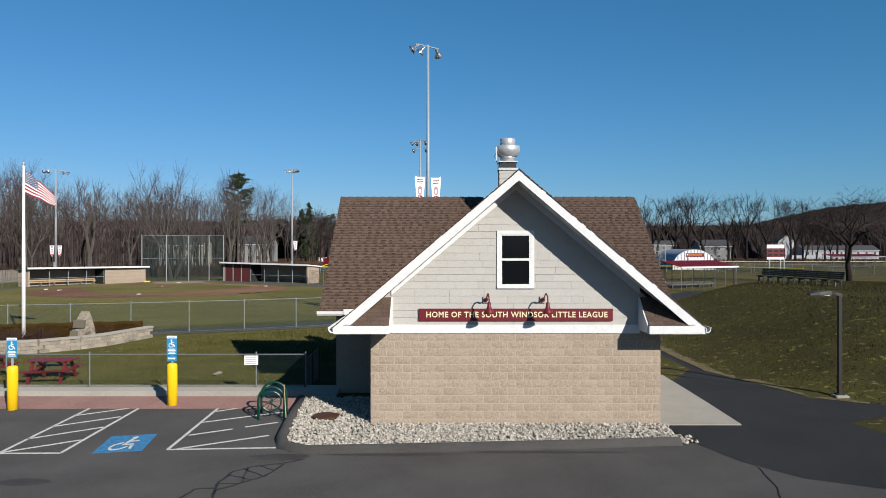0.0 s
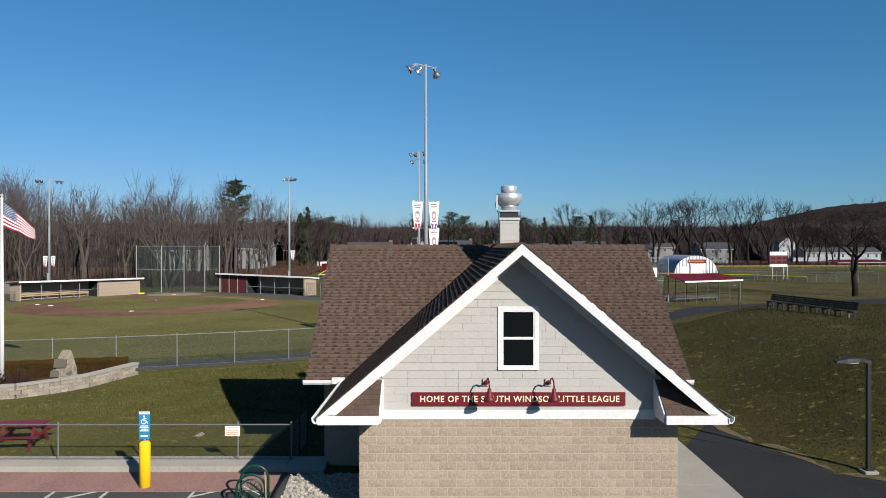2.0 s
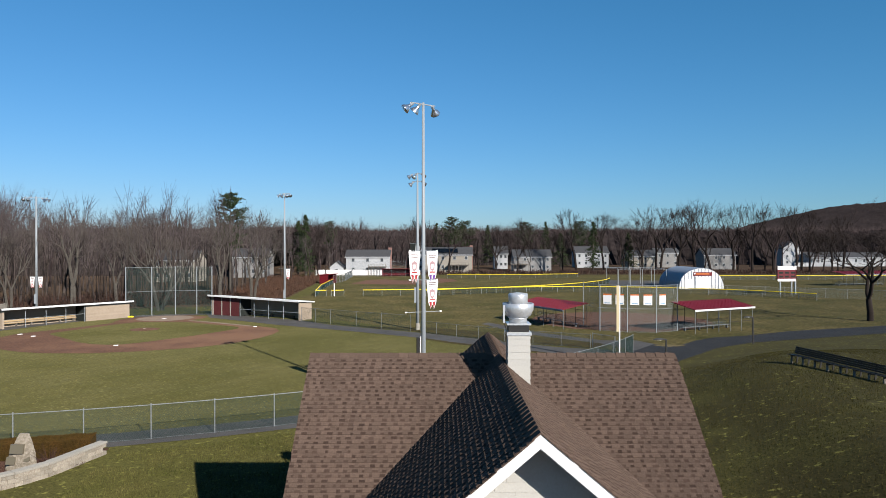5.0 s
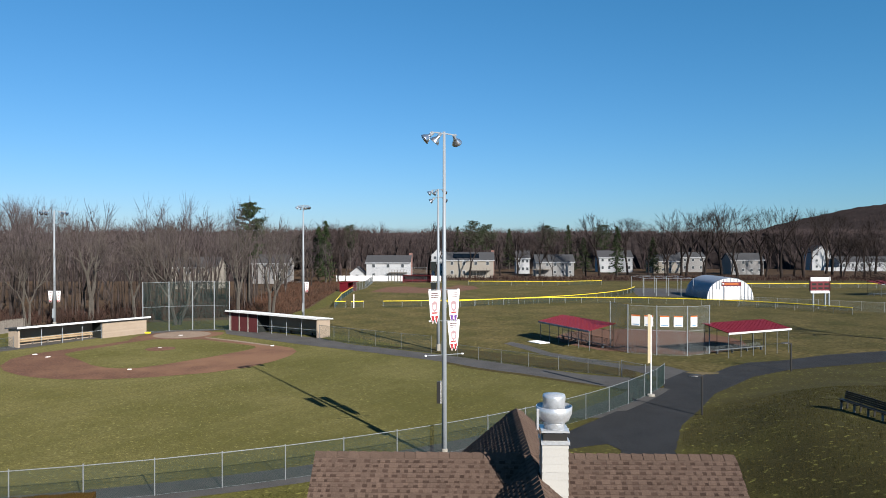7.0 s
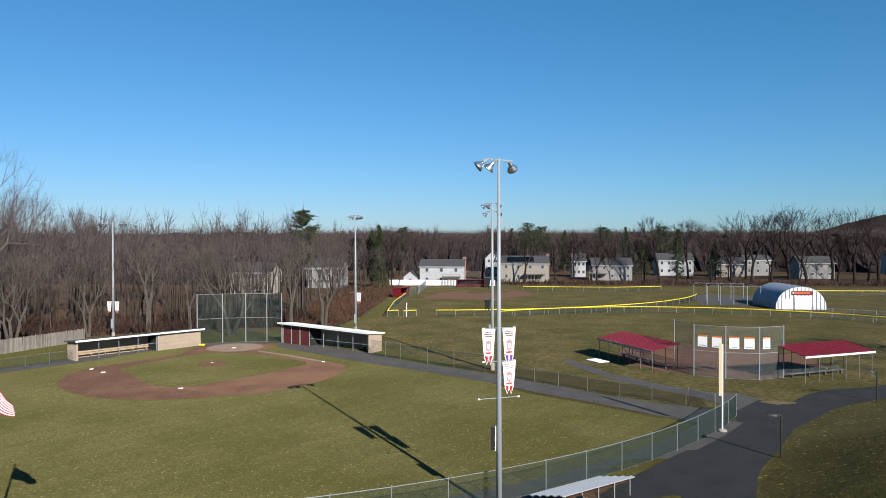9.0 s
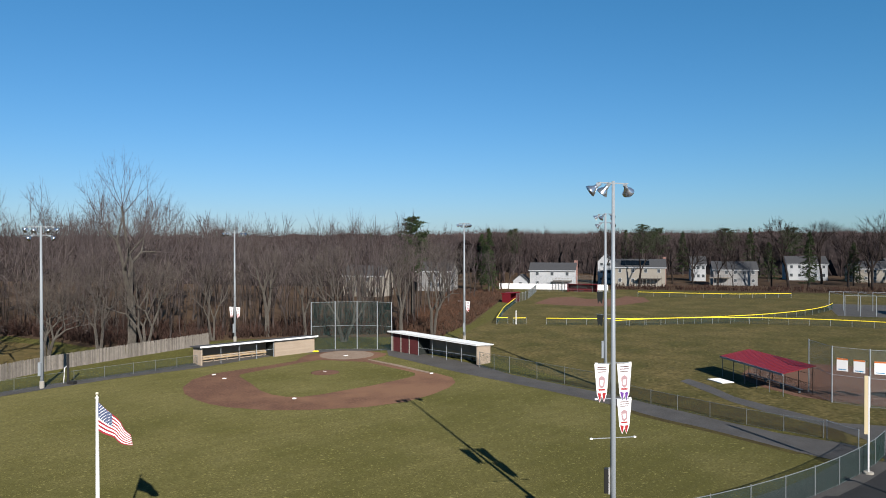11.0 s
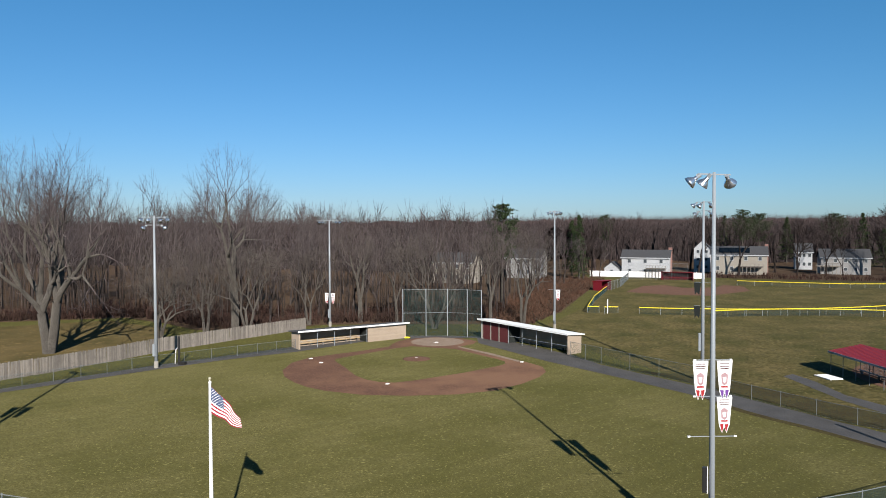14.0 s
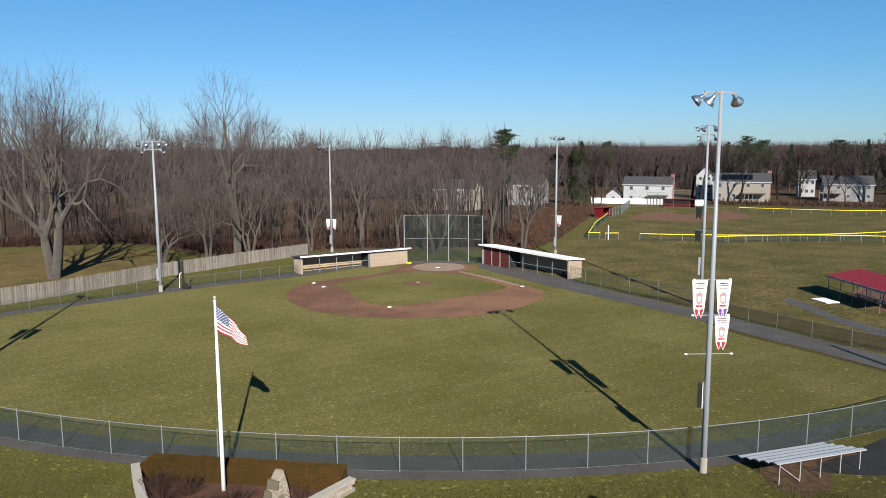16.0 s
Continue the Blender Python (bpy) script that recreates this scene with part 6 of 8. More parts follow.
# ---- second field: shelters, backstop ----
def shelter(p0, p1, D, zf, zb, label, white):
    L = math.hypot(p1[0] - p0[0], p1[1] - p0[1])
    t = thing("dugout_shelter", label, "shelter", "red-roofed shelters", at=pose(p0[0], p0[1], 0, 0, 0, math.degrees(math.atan2(p1[1] - p0[1], p1[0] - p0[0]))))
    part("roof", Geo().hull([(-0.2, -0.2, zf), (L + 0.2, -0.2, zf), (L + 0.2, D + 0.2, zb), (-0.2, D + 0.2, zb)], [(-0.2, -0.2, zf + 0.05), (L + 0.2, -0.2, zf + 0.05), (L + 0.2, D + 0.2, zb + 0.05), (-0.2, D + 0.2, zb + 0.05)]), REDROOF, t)
    for i in range(int(L / 0.45) + 1):
        x = -0.15 + i * (L + 0.3) / int(L / 0.45)
        part("standing_seam", Geo().beam((x, -0.2, zf + 0.06), (x, D + 0.2, zb + 0.06), 0.03, 0.035), REDROOF, t)
    part("fascia", Geo().box(-0.22, -0.24, zf - 0.14, L + 0.22, -0.2, zf + 0.06), WHITE if white else GALV, t)
    for i in range(6):
        x = L * i / 5
        part("front_post", Geo().tube([(x, 0, 0), (x, 0, zf)], 0.036, 8), RAILGREY, t)
        part("back_post", Geo().tube([(x, D, 0), (x, D, zb)], 0.036, 8), DARKMETAL, t)
    for z in (1.1, zf - 0.2):
        part("rail", Geo().tube([(0, 0, z), (L, 0, z)], 0.022, 6), DARKMETAL, t)
        part("rail", Geo().tube([(0, D, z), (L, D, z)], 0.022, 6), DARKMETAL, t)
    part("bench", Geo().soft(0.8, D - 0.8, 0.40, L - 0.8, D - 0.45, 0.45, 0.01), RAILGREY, t)
    for i in range(4):
        x = 1.2 + i * (L - 2.4) / 3
        part("bench_leg", Geo().box(x - 0.04, D - 0.75, 0, x + 0.04, D - 0.5, 0.40), RAILGREY, t)
    g = Geo()
    for q in range(int(L / 0.11)):
        for s in (0, 1):
            x = q * 0.11
            a, b = (x, x + 1.1) if s else (x + 1.1, x)
            if max(a, b) <= L:
                g.tube([(a, D, 0.0), (b, D, 1.1)], 0.007, 3, False)
    tagged(part("wire_mesh", g, WIRE, t), kind="stuff")
    return t


shelter((9.9, 97.2), (14.4, 87.5), 3.3, 2.28, 2.95, "open steel dugout shelter with a red metal roof", False)
shelter((28.3, 82.7), (36.6, 87.0), 3.3, 2.68, 3.35, "open steel dugout shelter with red roof and white edge", True)
shelter((97, 172), (112, 176), 4.0, 2.9, 3.5, "distant red-roofed shelter beside the fields", False)
BS = [(17.4, 90.6), (18.4, 86.0), (21.2, 84.5), (24.4, 84.1), (27.3, 85.6)]
bs2 = chain_fence(BS, 5.4, "polygonal chain-link backstop of the far diamond hung with signs", mesh_mat=WIRE, gap=8.0, pitch=0.11, wire=0.0035, post_r=0.055, name="backstop", mid=True)
for k, f in ((1, 0.27), (1, 0.72), (2, 0.25), (2, 0.70), (3, 0.28)):
    (ax, ay), (bx, by) = BS[k], BS[k + 1]
    x, y = ax + (bx - ax) * f, ay + (by - ay) * f
    sg = thing("sponsor_sign", "white sign with orange header on the backstop", "sign", "backstop signs", at=pose(x, y - 0.08, 0, 0, 0, math.degrees(math.atan2(by - ay, bx - ax))))
    part("board", Geo().box(-0.48, -0.01, 3.15, 0.48, 0.01, 4.35), CLOTHWHITE, sg)
    part("header_panel", Geo().box(-0.48, -0.016, 4.20, 0.48, -0.01, 4.35), ORANGE, sg)
    part("text_bar", Geo().box(-0.35, -0.014, 3.25, 0.35, -0.01, 3.33), SIGNBLUE, sg)
sheet("far_dirt_infield", arc(23.5, 97.0, 11.5, -40, 220, 30) + [(15.5, 88.0), (19.0, 86.4), (24.4, 84.6), (28.5, 86.8)], MOUNDCLAY, 0.024, "dark reddish clay infield of the far diamond", "infield")
sheet("side_path", [(6.0, 94.6), (7.8, 91.5), (9.8, 86.0), (12.4, 82.9), (14.7, 80.2), (16.9, 77.7), (20.3, 77.6), (21.4, 75.0), (18.2, 70.6), (17.3, 73.0), (16.0, 75.6), (11.8, 80.0), (9.2, 83.6), (6.8, 89.0), (5.0, 93.0)], ASPHALT, 0.018, "narrow asphalt path towards a shelter", "path")
sheet("sandy_patch", [(22.6 + (1.5 + 0.9 * noise.noise((math.cos(a) * 2, math.sin(a) * 2, 4))) * math.cos(a), 73.9 + (0.7 + 0.5 * noise.noise((math.cos(a) * 2.5, math.sin(a) * 2.5, 8))) * math.sin(a)) for a in [k * 0.157 for k in range(40)]], SANDY, 0.02, "worn sandy bare patch at the path", "earth")
single("white_board", Geo().hull([(8.0, 94.6, 0.03), (9.3, 92.6, 0.03), (10.6, 93.4, 0.03), (9.3, 95.4, 0.03)], [(8.0, 94.6, 0.10), (9.3, 92.6, 0.10), (10.6, 93.4, 0.13), (9.3, 95.4, 0.13)]), CLOTHWHITE, "white plastic sheet lying on the grass", "board")

# ---- far fields with yellow-capped fences ----
chain_fence(arc(27.5, 107.0, 46.0, 132, 30, 24), 1.2, "long outfield fence with a yellow safety cap", mesh_mat=GREENWIRE, gap=4.0, pitch=0.2, wire=0.007, cap=YELLOWCAP, bottom=False)
chain_fence(arc(-22.0, 212.0, 70.0, -84.8, -18, 22), 1.2, "outfield fence with a yellow cap beyond the meadow", mesh_mat=GREENWIRE, gap=4.0, pitch=0.2, wire=0.007, cap=YELLOWCAP, bottom=False)
chain_fence([(1.4, 217.0), (14.2, 215.5), (28, 215.2), (42, 221.0)], 1.2, "straight fence with yellow cap near the houses", mesh_mat=GREENWIRE, gap=4.0, pitch=0.25, wire=0.008, cap=YELLOWCAP, bottom=False)
chain_fence([(-22.8, 141.5), (-24.8, 140.8), (-27.3, 162.0), (-28.8, 187.0)], 1.2, "angled fence corner with yellow cap", mesh_mat=GREENWIRE, gap=4.0, pitch=0.15, wire=0.007, cap=YELLOWCAP, bottom=False)
chain_fence([(-21.7, 141.0), (-19.4, 141.9)], 1.2, "short fence panel with yellow cap beside a foul post", mesh_mat=GREENWIRE, gap=2.4, pitch=0.15, wire=0.007, cap=YELLOWCAP, bottom=False)
chain_fence([(-29, 228), (-21, 229), (-12, 229.5)], 5.0, "high backstop netting before the white house", mesh_mat=WIRE, gap=4.0, pitch=0.4, wire=0.006, bottom=False)
chain_fence([(-28.6, 187.5), (-27.4, 200), (-29, 228)], 2.2, "chain-link side fence of the far diamond", mesh_mat=WIRE, gap=3.0, pitch=0.3, wire=0.007, bottom=False)
chain_fence([(55.0, 148.0), (78.0, 132.0), (95, 110)], 1.8, "chain-link fence beside the scoreboard", mesh_mat=WIRE, gap=3.5, pitch=0.2, wire=0.006, bottom=False)
chain_fence([(66, 205), (120, 205), (170, 205)], 1.2, "far outfield fence with pale cap", mesh_mat=WIRE, gap=5.0, pitch=0.4, wire=0.008, cap=YELLOWCAP, bottom=False)
sheet("distant_clay", [(-24, 186), (-15, 182.5), (-5, 182.5), (4.3, 199), (3, 212), (-2, 216), (-4, 206), (-12, 203), (-17, 210), (-22, 205)], MOUNDCLAY, 0.024, "distant reddish brown diamond clay", "infield")
single("short_foul_post", Geo().tube([(-21.2, 141.2, 0), (-21.2, 141.2, 2.6)], 0.09, 8), CLOTHWHITE, "short white foul post", "foul pole")


def block_dugout(x, y, w, d, h, rz):
    t = thing("far_dugout", "small maroon dugout of the far diamond", "dugout", "far dugouts", at=pose(x, y, 0, 0, 0, rz))
    part("back_wall", Geo().box(0, d - 0.15, 0, w, d, h), MAROON, t)
    for a in (0, w - 0.15):
        part("side_wall", Geo().box(a, 0, 0, a + 0.15, d - 0.15, h), MAROON, t)
    part("roof", Geo().hull([(-0.2, -0.3, h), (w + 0.2, -0.3, h), (w + 0.2, d + 0.2, h - 0.2), (-0.2, d + 0.2, h - 0.2)], [(-0.2, -0.3, h + 0.15), (w + 0.2, -0.3, h + 0.15), (w + 0.2, d + 0.2, h - 0.05), (-0.2, d + 0.2, h - 0.05)]), REDROOF, t)
    part("bench", Geo().box(0.3, d - 0.8, 0.5, w - 0.3, d - 0.4, 0.6), REDROOF, t)
    part("front_rail", Geo().box(0.2, 0.0, 0.9, w - 0.2, 0.08, 1.0), REDROOF, t)


block_dugout(-19.5, 229.0, 9.0, 2.6, 2.4, 0)
block_dugout(-30.0, 186.5, 5.0, 2.4, 2.4, 72)

# ---- arched shed, scoreboard, batting cage ----
t = thing("arched_shed", "arched corrugated steel shed with white front and blue-grey shell", "shed")
cx, y0, y1, R, H = 58.9, 163.0, 178.0, 5.05, 4.75
prof = [(cx + R * math.cos(radians(a)), H * math.sin(radians(a)) ** 0.85) for a in range(0, 181, 6)]
for i in range(15):
    ya, yb = y0 + i, y0 + i + 1
    rin = [(x, z) for x, z in prof]
    g = Geo()
    k = len(rin)
    for y, s in ((ya + 0.02, 1.0), (ya + 0.25, 1.015), (yb - 0.25, 1.015), (yb - 0.02, 1.0)):
        g.v += [(cx + (x - cx) * s, y, z * s) for x, z in rin]
    g.f = [(j * k + i2, j * k + i2 + 1, (j + 1) * k + i2 + 1, (j + 1) * k + i2) for j in range(3) for i2 in range(k - 1)]
    part("shell_panel", g, BLUEROOF, t)
for yy in (y0 + 0.02, y1 - 0.1):
    part("end_wall", Geo().hull([(x, yy, z * 0.99) for x, z in prof], [(x, yy + 0.08, z * 0.99) for x, z in prof]), SHEETWHITE, t)
for i in range(13):
    x = cx - 4.6 + i * 0.77
    zt = H * math.sin(math.acos(max(-1, min(1, (x - cx) / R)))) ** 0.85 - 0.1
    part("rib", Geo().box(x - 0.07, y0 - 0.06, 0, x + 0.07, y0 + 0.02, max(0.3, zt)), BLUEROOF, t)
part("garage_door", Geo().box(cx - 1.3, y0 - 0.1, 0, cx + 2.1, y0 - 0.06, 2.75), CLOTHWHITE, t)
part("side_door", Geo().box(cx - 3.9, y0 - 0.1, 0, cx - 2.2, y0 - 0.06, 2.2), CLOTHWHITE, t)
sg = part("sign_panel", Geo().box(cx - 1.9, y0 - 0.16, 3.05, cx + 2.3, y0 - 0.1, 3.85), REDROOF, t, "red and orange sign panel")
part("text_bar", Geo().box(cx - 1.3, y0 - 0.18, 3.3, cx + 1.7, y0 - 0.16, 3.6), ORANGE, sg)
part("emblem", Geo().box(cx - 1.8, y0 - 0.18, 3.35, cx - 1.45, y0 - 0.16, 3.6), CLOTHWHITE, sg)

t = thing("scoreboard", "maroon and white scoreboard on steel posts", "scoreboard", at=pose(69.5, 145.5, 0, 0, 0, 8))
part("face", Geo().box(-2.0, -0.15, 3.0, 1.9, 0.25, 5.6), MAROON, t)
part("header_panel", Geo().box(-2.0, -0.2, 5.0, 1.9, -0.15, 5.75), CLOTHWHITE, t)
part("foot_panel", Geo().box(-2.0, -0.2, 2.65, 1.9, -0.15, 3.15), CLOTHWHITE, t)
for i in range(3):
    part("score_window", Geo().box(-1.7 + i * 1.3, -0.19, 4.2, -0.8 + i * 1.3, -0.15, 4.6), INTERIOR, t)
    part("score_window", Geo().box(-1.7 + i * 1.3, -0.19, 3.45, -0.8 + i * 1.3, -0.15, 3.8), INTERIOR, t)
part("side_panel", Geo().hull([(2.0, -0.1, 3.0), (3.0, 1.6, 3.0), (3.1, 1.5, 3.0), (2.1, -0.2, 3.0)], [(2.0, -0.1, 5.7), (3.0, 1.6, 5.7), (3.1, 1.5, 5.7), (2.1, -0.2, 5.7)]), MAROON, t)
part("side_header", Geo().hull([(2.0, -0.2, 5.0), (3.15, 1.5, 5.0), (3.2, 1.45, 5.0), (2.1, -0.25, 5.0)], [(2.0, -0.2, 5.8), (3.15, 1.5, 5.8), (3.2, 1.45, 5.8), (2.1, -0.25, 5.8)]), CLOTHWHITE, t)
for x, y in ((-1.3, 0.05), (1.2, 0.05), (2.4, 0.6), (2.9, 1.4)):
    part("support_post", Geo().box(x - 0.12, y - 0.1, 0, x + 0.12, y + 0.1, 3.0), GALV, t)
sheet("cage_pad", [(41.0, 172.0), (55, 170.5), (70, 200), (46, 203)], ASPHALT, 0.02, "dark asphalt pad under batting cage frames", "asphalt")
t = thing("batting_cage", "bare galvanized batting cage frame", "batting cage")
for i in range(5):
    for j in range(2):
        x, y = 42.5 + i * 2.9, 173.0 + j * 12
        part("frame_post", Geo().tube([(x, y, 0), (x, y, 4.2)], 0.07, 6), GALV, t)
    x = 42.5 + i * 2.9
    part("frame_beam", Geo().tube([(x, 173, 4.2), (x, 185, 4.2)], 0.04, 6), GALV, t)
for j in range(2):
    part("frame_beam", Geo().tube([(42.5, 173 + j * 12, 4.2), (54.1, 173 + j * 12, 4.2)], 0.04, 6), GALV, t)


# ---- houses ----
def dwelling(x0, x1, y, depth, eave, ridge, wall, roof, label, cols, storeys=2, ridge_along=True, chimney=False, deck=None):
    t = thing("house", label, "house", "houses beyond the fields")
    part("wall", Geo().box(x0, y, -0.3, x1, y + depth, eave), wall, t)
    o = 0.4
    if ridge_along:
        ym = y + depth / 2
        for s in (-1, 1):
            ye = ym + s * (depth / 2 + o)
            part("roof", Geo().hull([(x0 - o, ye, eave - 0.25), (x1 + o, ye, eave - 0.25), (x1 + o, ym, ridge), (x0 - o, ym, ridge)], [(x0 - o, ye, eave), (x1 + o, ye, eave), (x1 + o, ym, ridge + 0.2), (x0 - o, ym, ridge + 0.2)]), roof, t)
        for xx in (x0, x1 - 0.15):
            part("gable_end", Geo().hull([(xx, y, eave), (xx, ym, ridge), (xx, y + depth, eave)], [(xx + 0.15, y, eave), (xx + 0.15, ym, ridge), (xx + 0.15, y + depth, eave)]), wall, t)
        part("eave_fascia", Geo().box(x0 - o, y - o - 0.06, eave - 0.3, x1 + o, y - o, eave), HOUSEWHITE, t)
    else:
        xm = (x0 + x1) / 2
        for s in (-1, 1):
            xe = xm + s * ((x1 - x0) / 2 + o)
            part("roof", Geo().hull([(xe, y - o, eave - 0.25), (xe, y + depth + o, eave - 0.25), (xm, y + depth + o, ridge), (xm, y - o, ridge)], [(xe, y - o, eave), (xe, y + depth + o, eave), (xm, y + depth + o, ridge + 0.2), (xm, y - o, ridge + 0.2)]), roof, t)
        part("gable_end", Geo().hull([(x0, y, eave), (xm, y, ridge), (x1, y, eave)], [(x0, y + 0.2, eave), (xm, y + 0.2, ridge), (x1, y + 0.2, eave)]), wall, t)
    h = eave / storeys
    for s in range(storeys):
        for c in range(cols):
            if deck and s == 0 and deck[0] < x0 + (x1 - x0) * (c + 0.5) / cols < deck[1]:
                continue
            x = x0 + (x1 - x0) * (c + 0.5) / cols
            w = part("window", Geo().box(x - 0.55, y - 0.07, s * h + h * 0.42, x + 0.55, y - 0.002, s * h + h * 0.85), HOUSEWHITE, t)
            part("pane", Geo().box(x - 0.45, y - 0.10, s * h + h * 0.46, x + 0.45, y - 0.07, s * h + h * 0.81), WINDOWGREY, w)
    if chimney:
        part("chimney", Geo().box(x1 - 0.6, y + depth * 0.55, 0, x1 + 0.5, y + depth * 0.55 + 1.0, ridge + 0.9), BRICKRED, t)
    if deck:
        part("deck_floor", Geo().box(deck[0], y - 3.0, 2.7, deck[1], y - 0.02, 2.95), WOOD, t)
        part("deck_rail", Geo().box(deck[0], y - 3.0, 3.75, deck[1], y - 2.92, 3.85), WOOD, t)
        for i in range(7):
            xx = deck[0] + 0.1 + (deck[1] - deck[0] - 0.2) * i / 6
            part("deck_post", Geo().box(xx - 0.08, y - 3.0, 0, xx + 0.08, y - 2.85, 3.75), WOOD, t)
    return t


dwelling(-32.8, -18.2, 240.5, 9, 6.2, 8.4, HOUSEWHITE, GREYROOF, "white two-storey house with dark roof and rear deck", 3, chimney=True, deck=(-25.0, -19.0))
dwelling(-38.4, -33.6, 241, 5, 2.6, 4.6, HOUSEWHITE, GREYROOF, "small white gabled garden shed", 1, 1, ridge_along=False)
dwelling(-6.5, 10.8, 262, 10, 6.6, 9.2, TAN, GREYROOF, "tan raised ranch house with dark solar panels", 4, chimney=True, deck=(2.0, 9.5))
t = thing("solar_array", "black solar panels on a house roof", "solar panel")
for i in range(6):
    part("panel", Geo().hull([(-4.0 + i * 1.6, 262.7, 7.32), (-2.45 + i * 1.6, 262.7, 7.32), (-2.45 + i * 1.6, 265.8, 8.78), (-4.0 + i * 1.6, 265.8, 8.78)], [(-4.0 + i * 1.6, 262.65, 7.42), (-2.45 + i * 1.6, 262.65, 7.42), (-2.45 + i * 1.6, 265.75, 8.88), (-4.0 + i * 1.6, 265.75, 8.88)]), GLASS, t)
dwelling(-12.5, -7.0, 275, 8, 8.2, 11.0, HOUSEWHITE, GREYROOF, "white gabled house behind the tan one", 2, 3, ridge_along=False)
dwelling(27.5, 42.0, 274, 10, 5.6, 8.2, HOUSEGREY, GREYROOF, "pale grey house with dark roof and deck", 5, deck=(26, 33))
dwelling(22.0, 27.5, 300, 9, 6.5, 9.5, HOUSEWHITE, GREYROOF, "white house half hidden behind trees", 3)
dwelling(59.5, 74.0, 315, 10, 6.6, 9.4, HOUSEWHITE, GREYROOF, "white two-storey house among bare trees", 5)
dwelling(80.0, 92.0, 305, 10, 5.2, 7.8, TAN, GREYROOF, "tan house with dark roof among trees", 4)
dwelling(96.0, 106.5, 318, 10, 6.6, 8.6, HOUSEGREY, GREYROOF, "grey house partly screened by trees", 3)
dwelling(108.0, 121.0, 292, 10, 6.0, 8.6, HOUSEGREY, GREYROOF, "pale house with grey roof beside trees", 4)
dwelling(164.0, 172.5, 340, 8, 8.6, 11.6, HOUSEWHITE, GREYROOF, "tall white gabled house at the wood edge", 2, 3, ridge_along=False)
dwelling(173.0, 209.0, 333, 10, 4.2, 6.4, HOUSEWHITE, GREYROOF, "long low white house with grey roof", 9, 1)
dwelling(-80.0, -68.0, 196, 9, 6.0, 8.6, TAN, GREYROOF, "house glimpsed through the bare woods", 4)
dwelling(-66.0, -55.0, 222, 9, 6.4, 9.0, HOUSEGREY, GREYROOF, "grey house glimpsed behind bare trees", 4)
fence = thing("vinyl_fence", "long white vinyl privacy fence", "fence")
for i in range(14):
    x = -42.5 + i * 2.5
    part("panel", Geo().box(x + 0.07, 237.9, 0.05, x + 2.43, 237.98, 1.85), CLOTHWHITE, fence)
    part("post", Geo().box(x - 0.07, 237.86, 0, x + 0.07, 238.02, 2.0), CLOTHWHITE, fence)
fence = thing("vinyl_fence", "white privacy fence beside the low house", "fence")
for i in range(16):
    x = 164 + i * 2.5
    part("panel", Geo().box(x + 0.07, 328.9, 0.05, x + 2.43, 328.98, 1.85), HOUSEWHITE, fence)

t = thing("fence_post", "dark weathered post with a white bracket beside the foul fence", "post", at=pose(-59.8, 74.4, 0))
part("post", Geo().tube([(0, 0, 0), (0, 0, 3.3)], [0.14, 0.12], 10), DARKMETAL, t)
part("bracket", Geo().beam((-0.7, 0.1, 0), (-0.55, 0.1, 1.7), 0.07, 0.07), CLOTHWHITE, t)
part("bracket_arm", Geo().beam((-0.55, 0.1, 1.7), (-0.05, 0.1, 2.1), 0.06, 0.06), CLOTHWHITE, t)
part("base_box", Geo().soft(0.1, -0.3, 0.0, 0.9, 0.3, 0.35, 0.03), DARKMETAL, t)

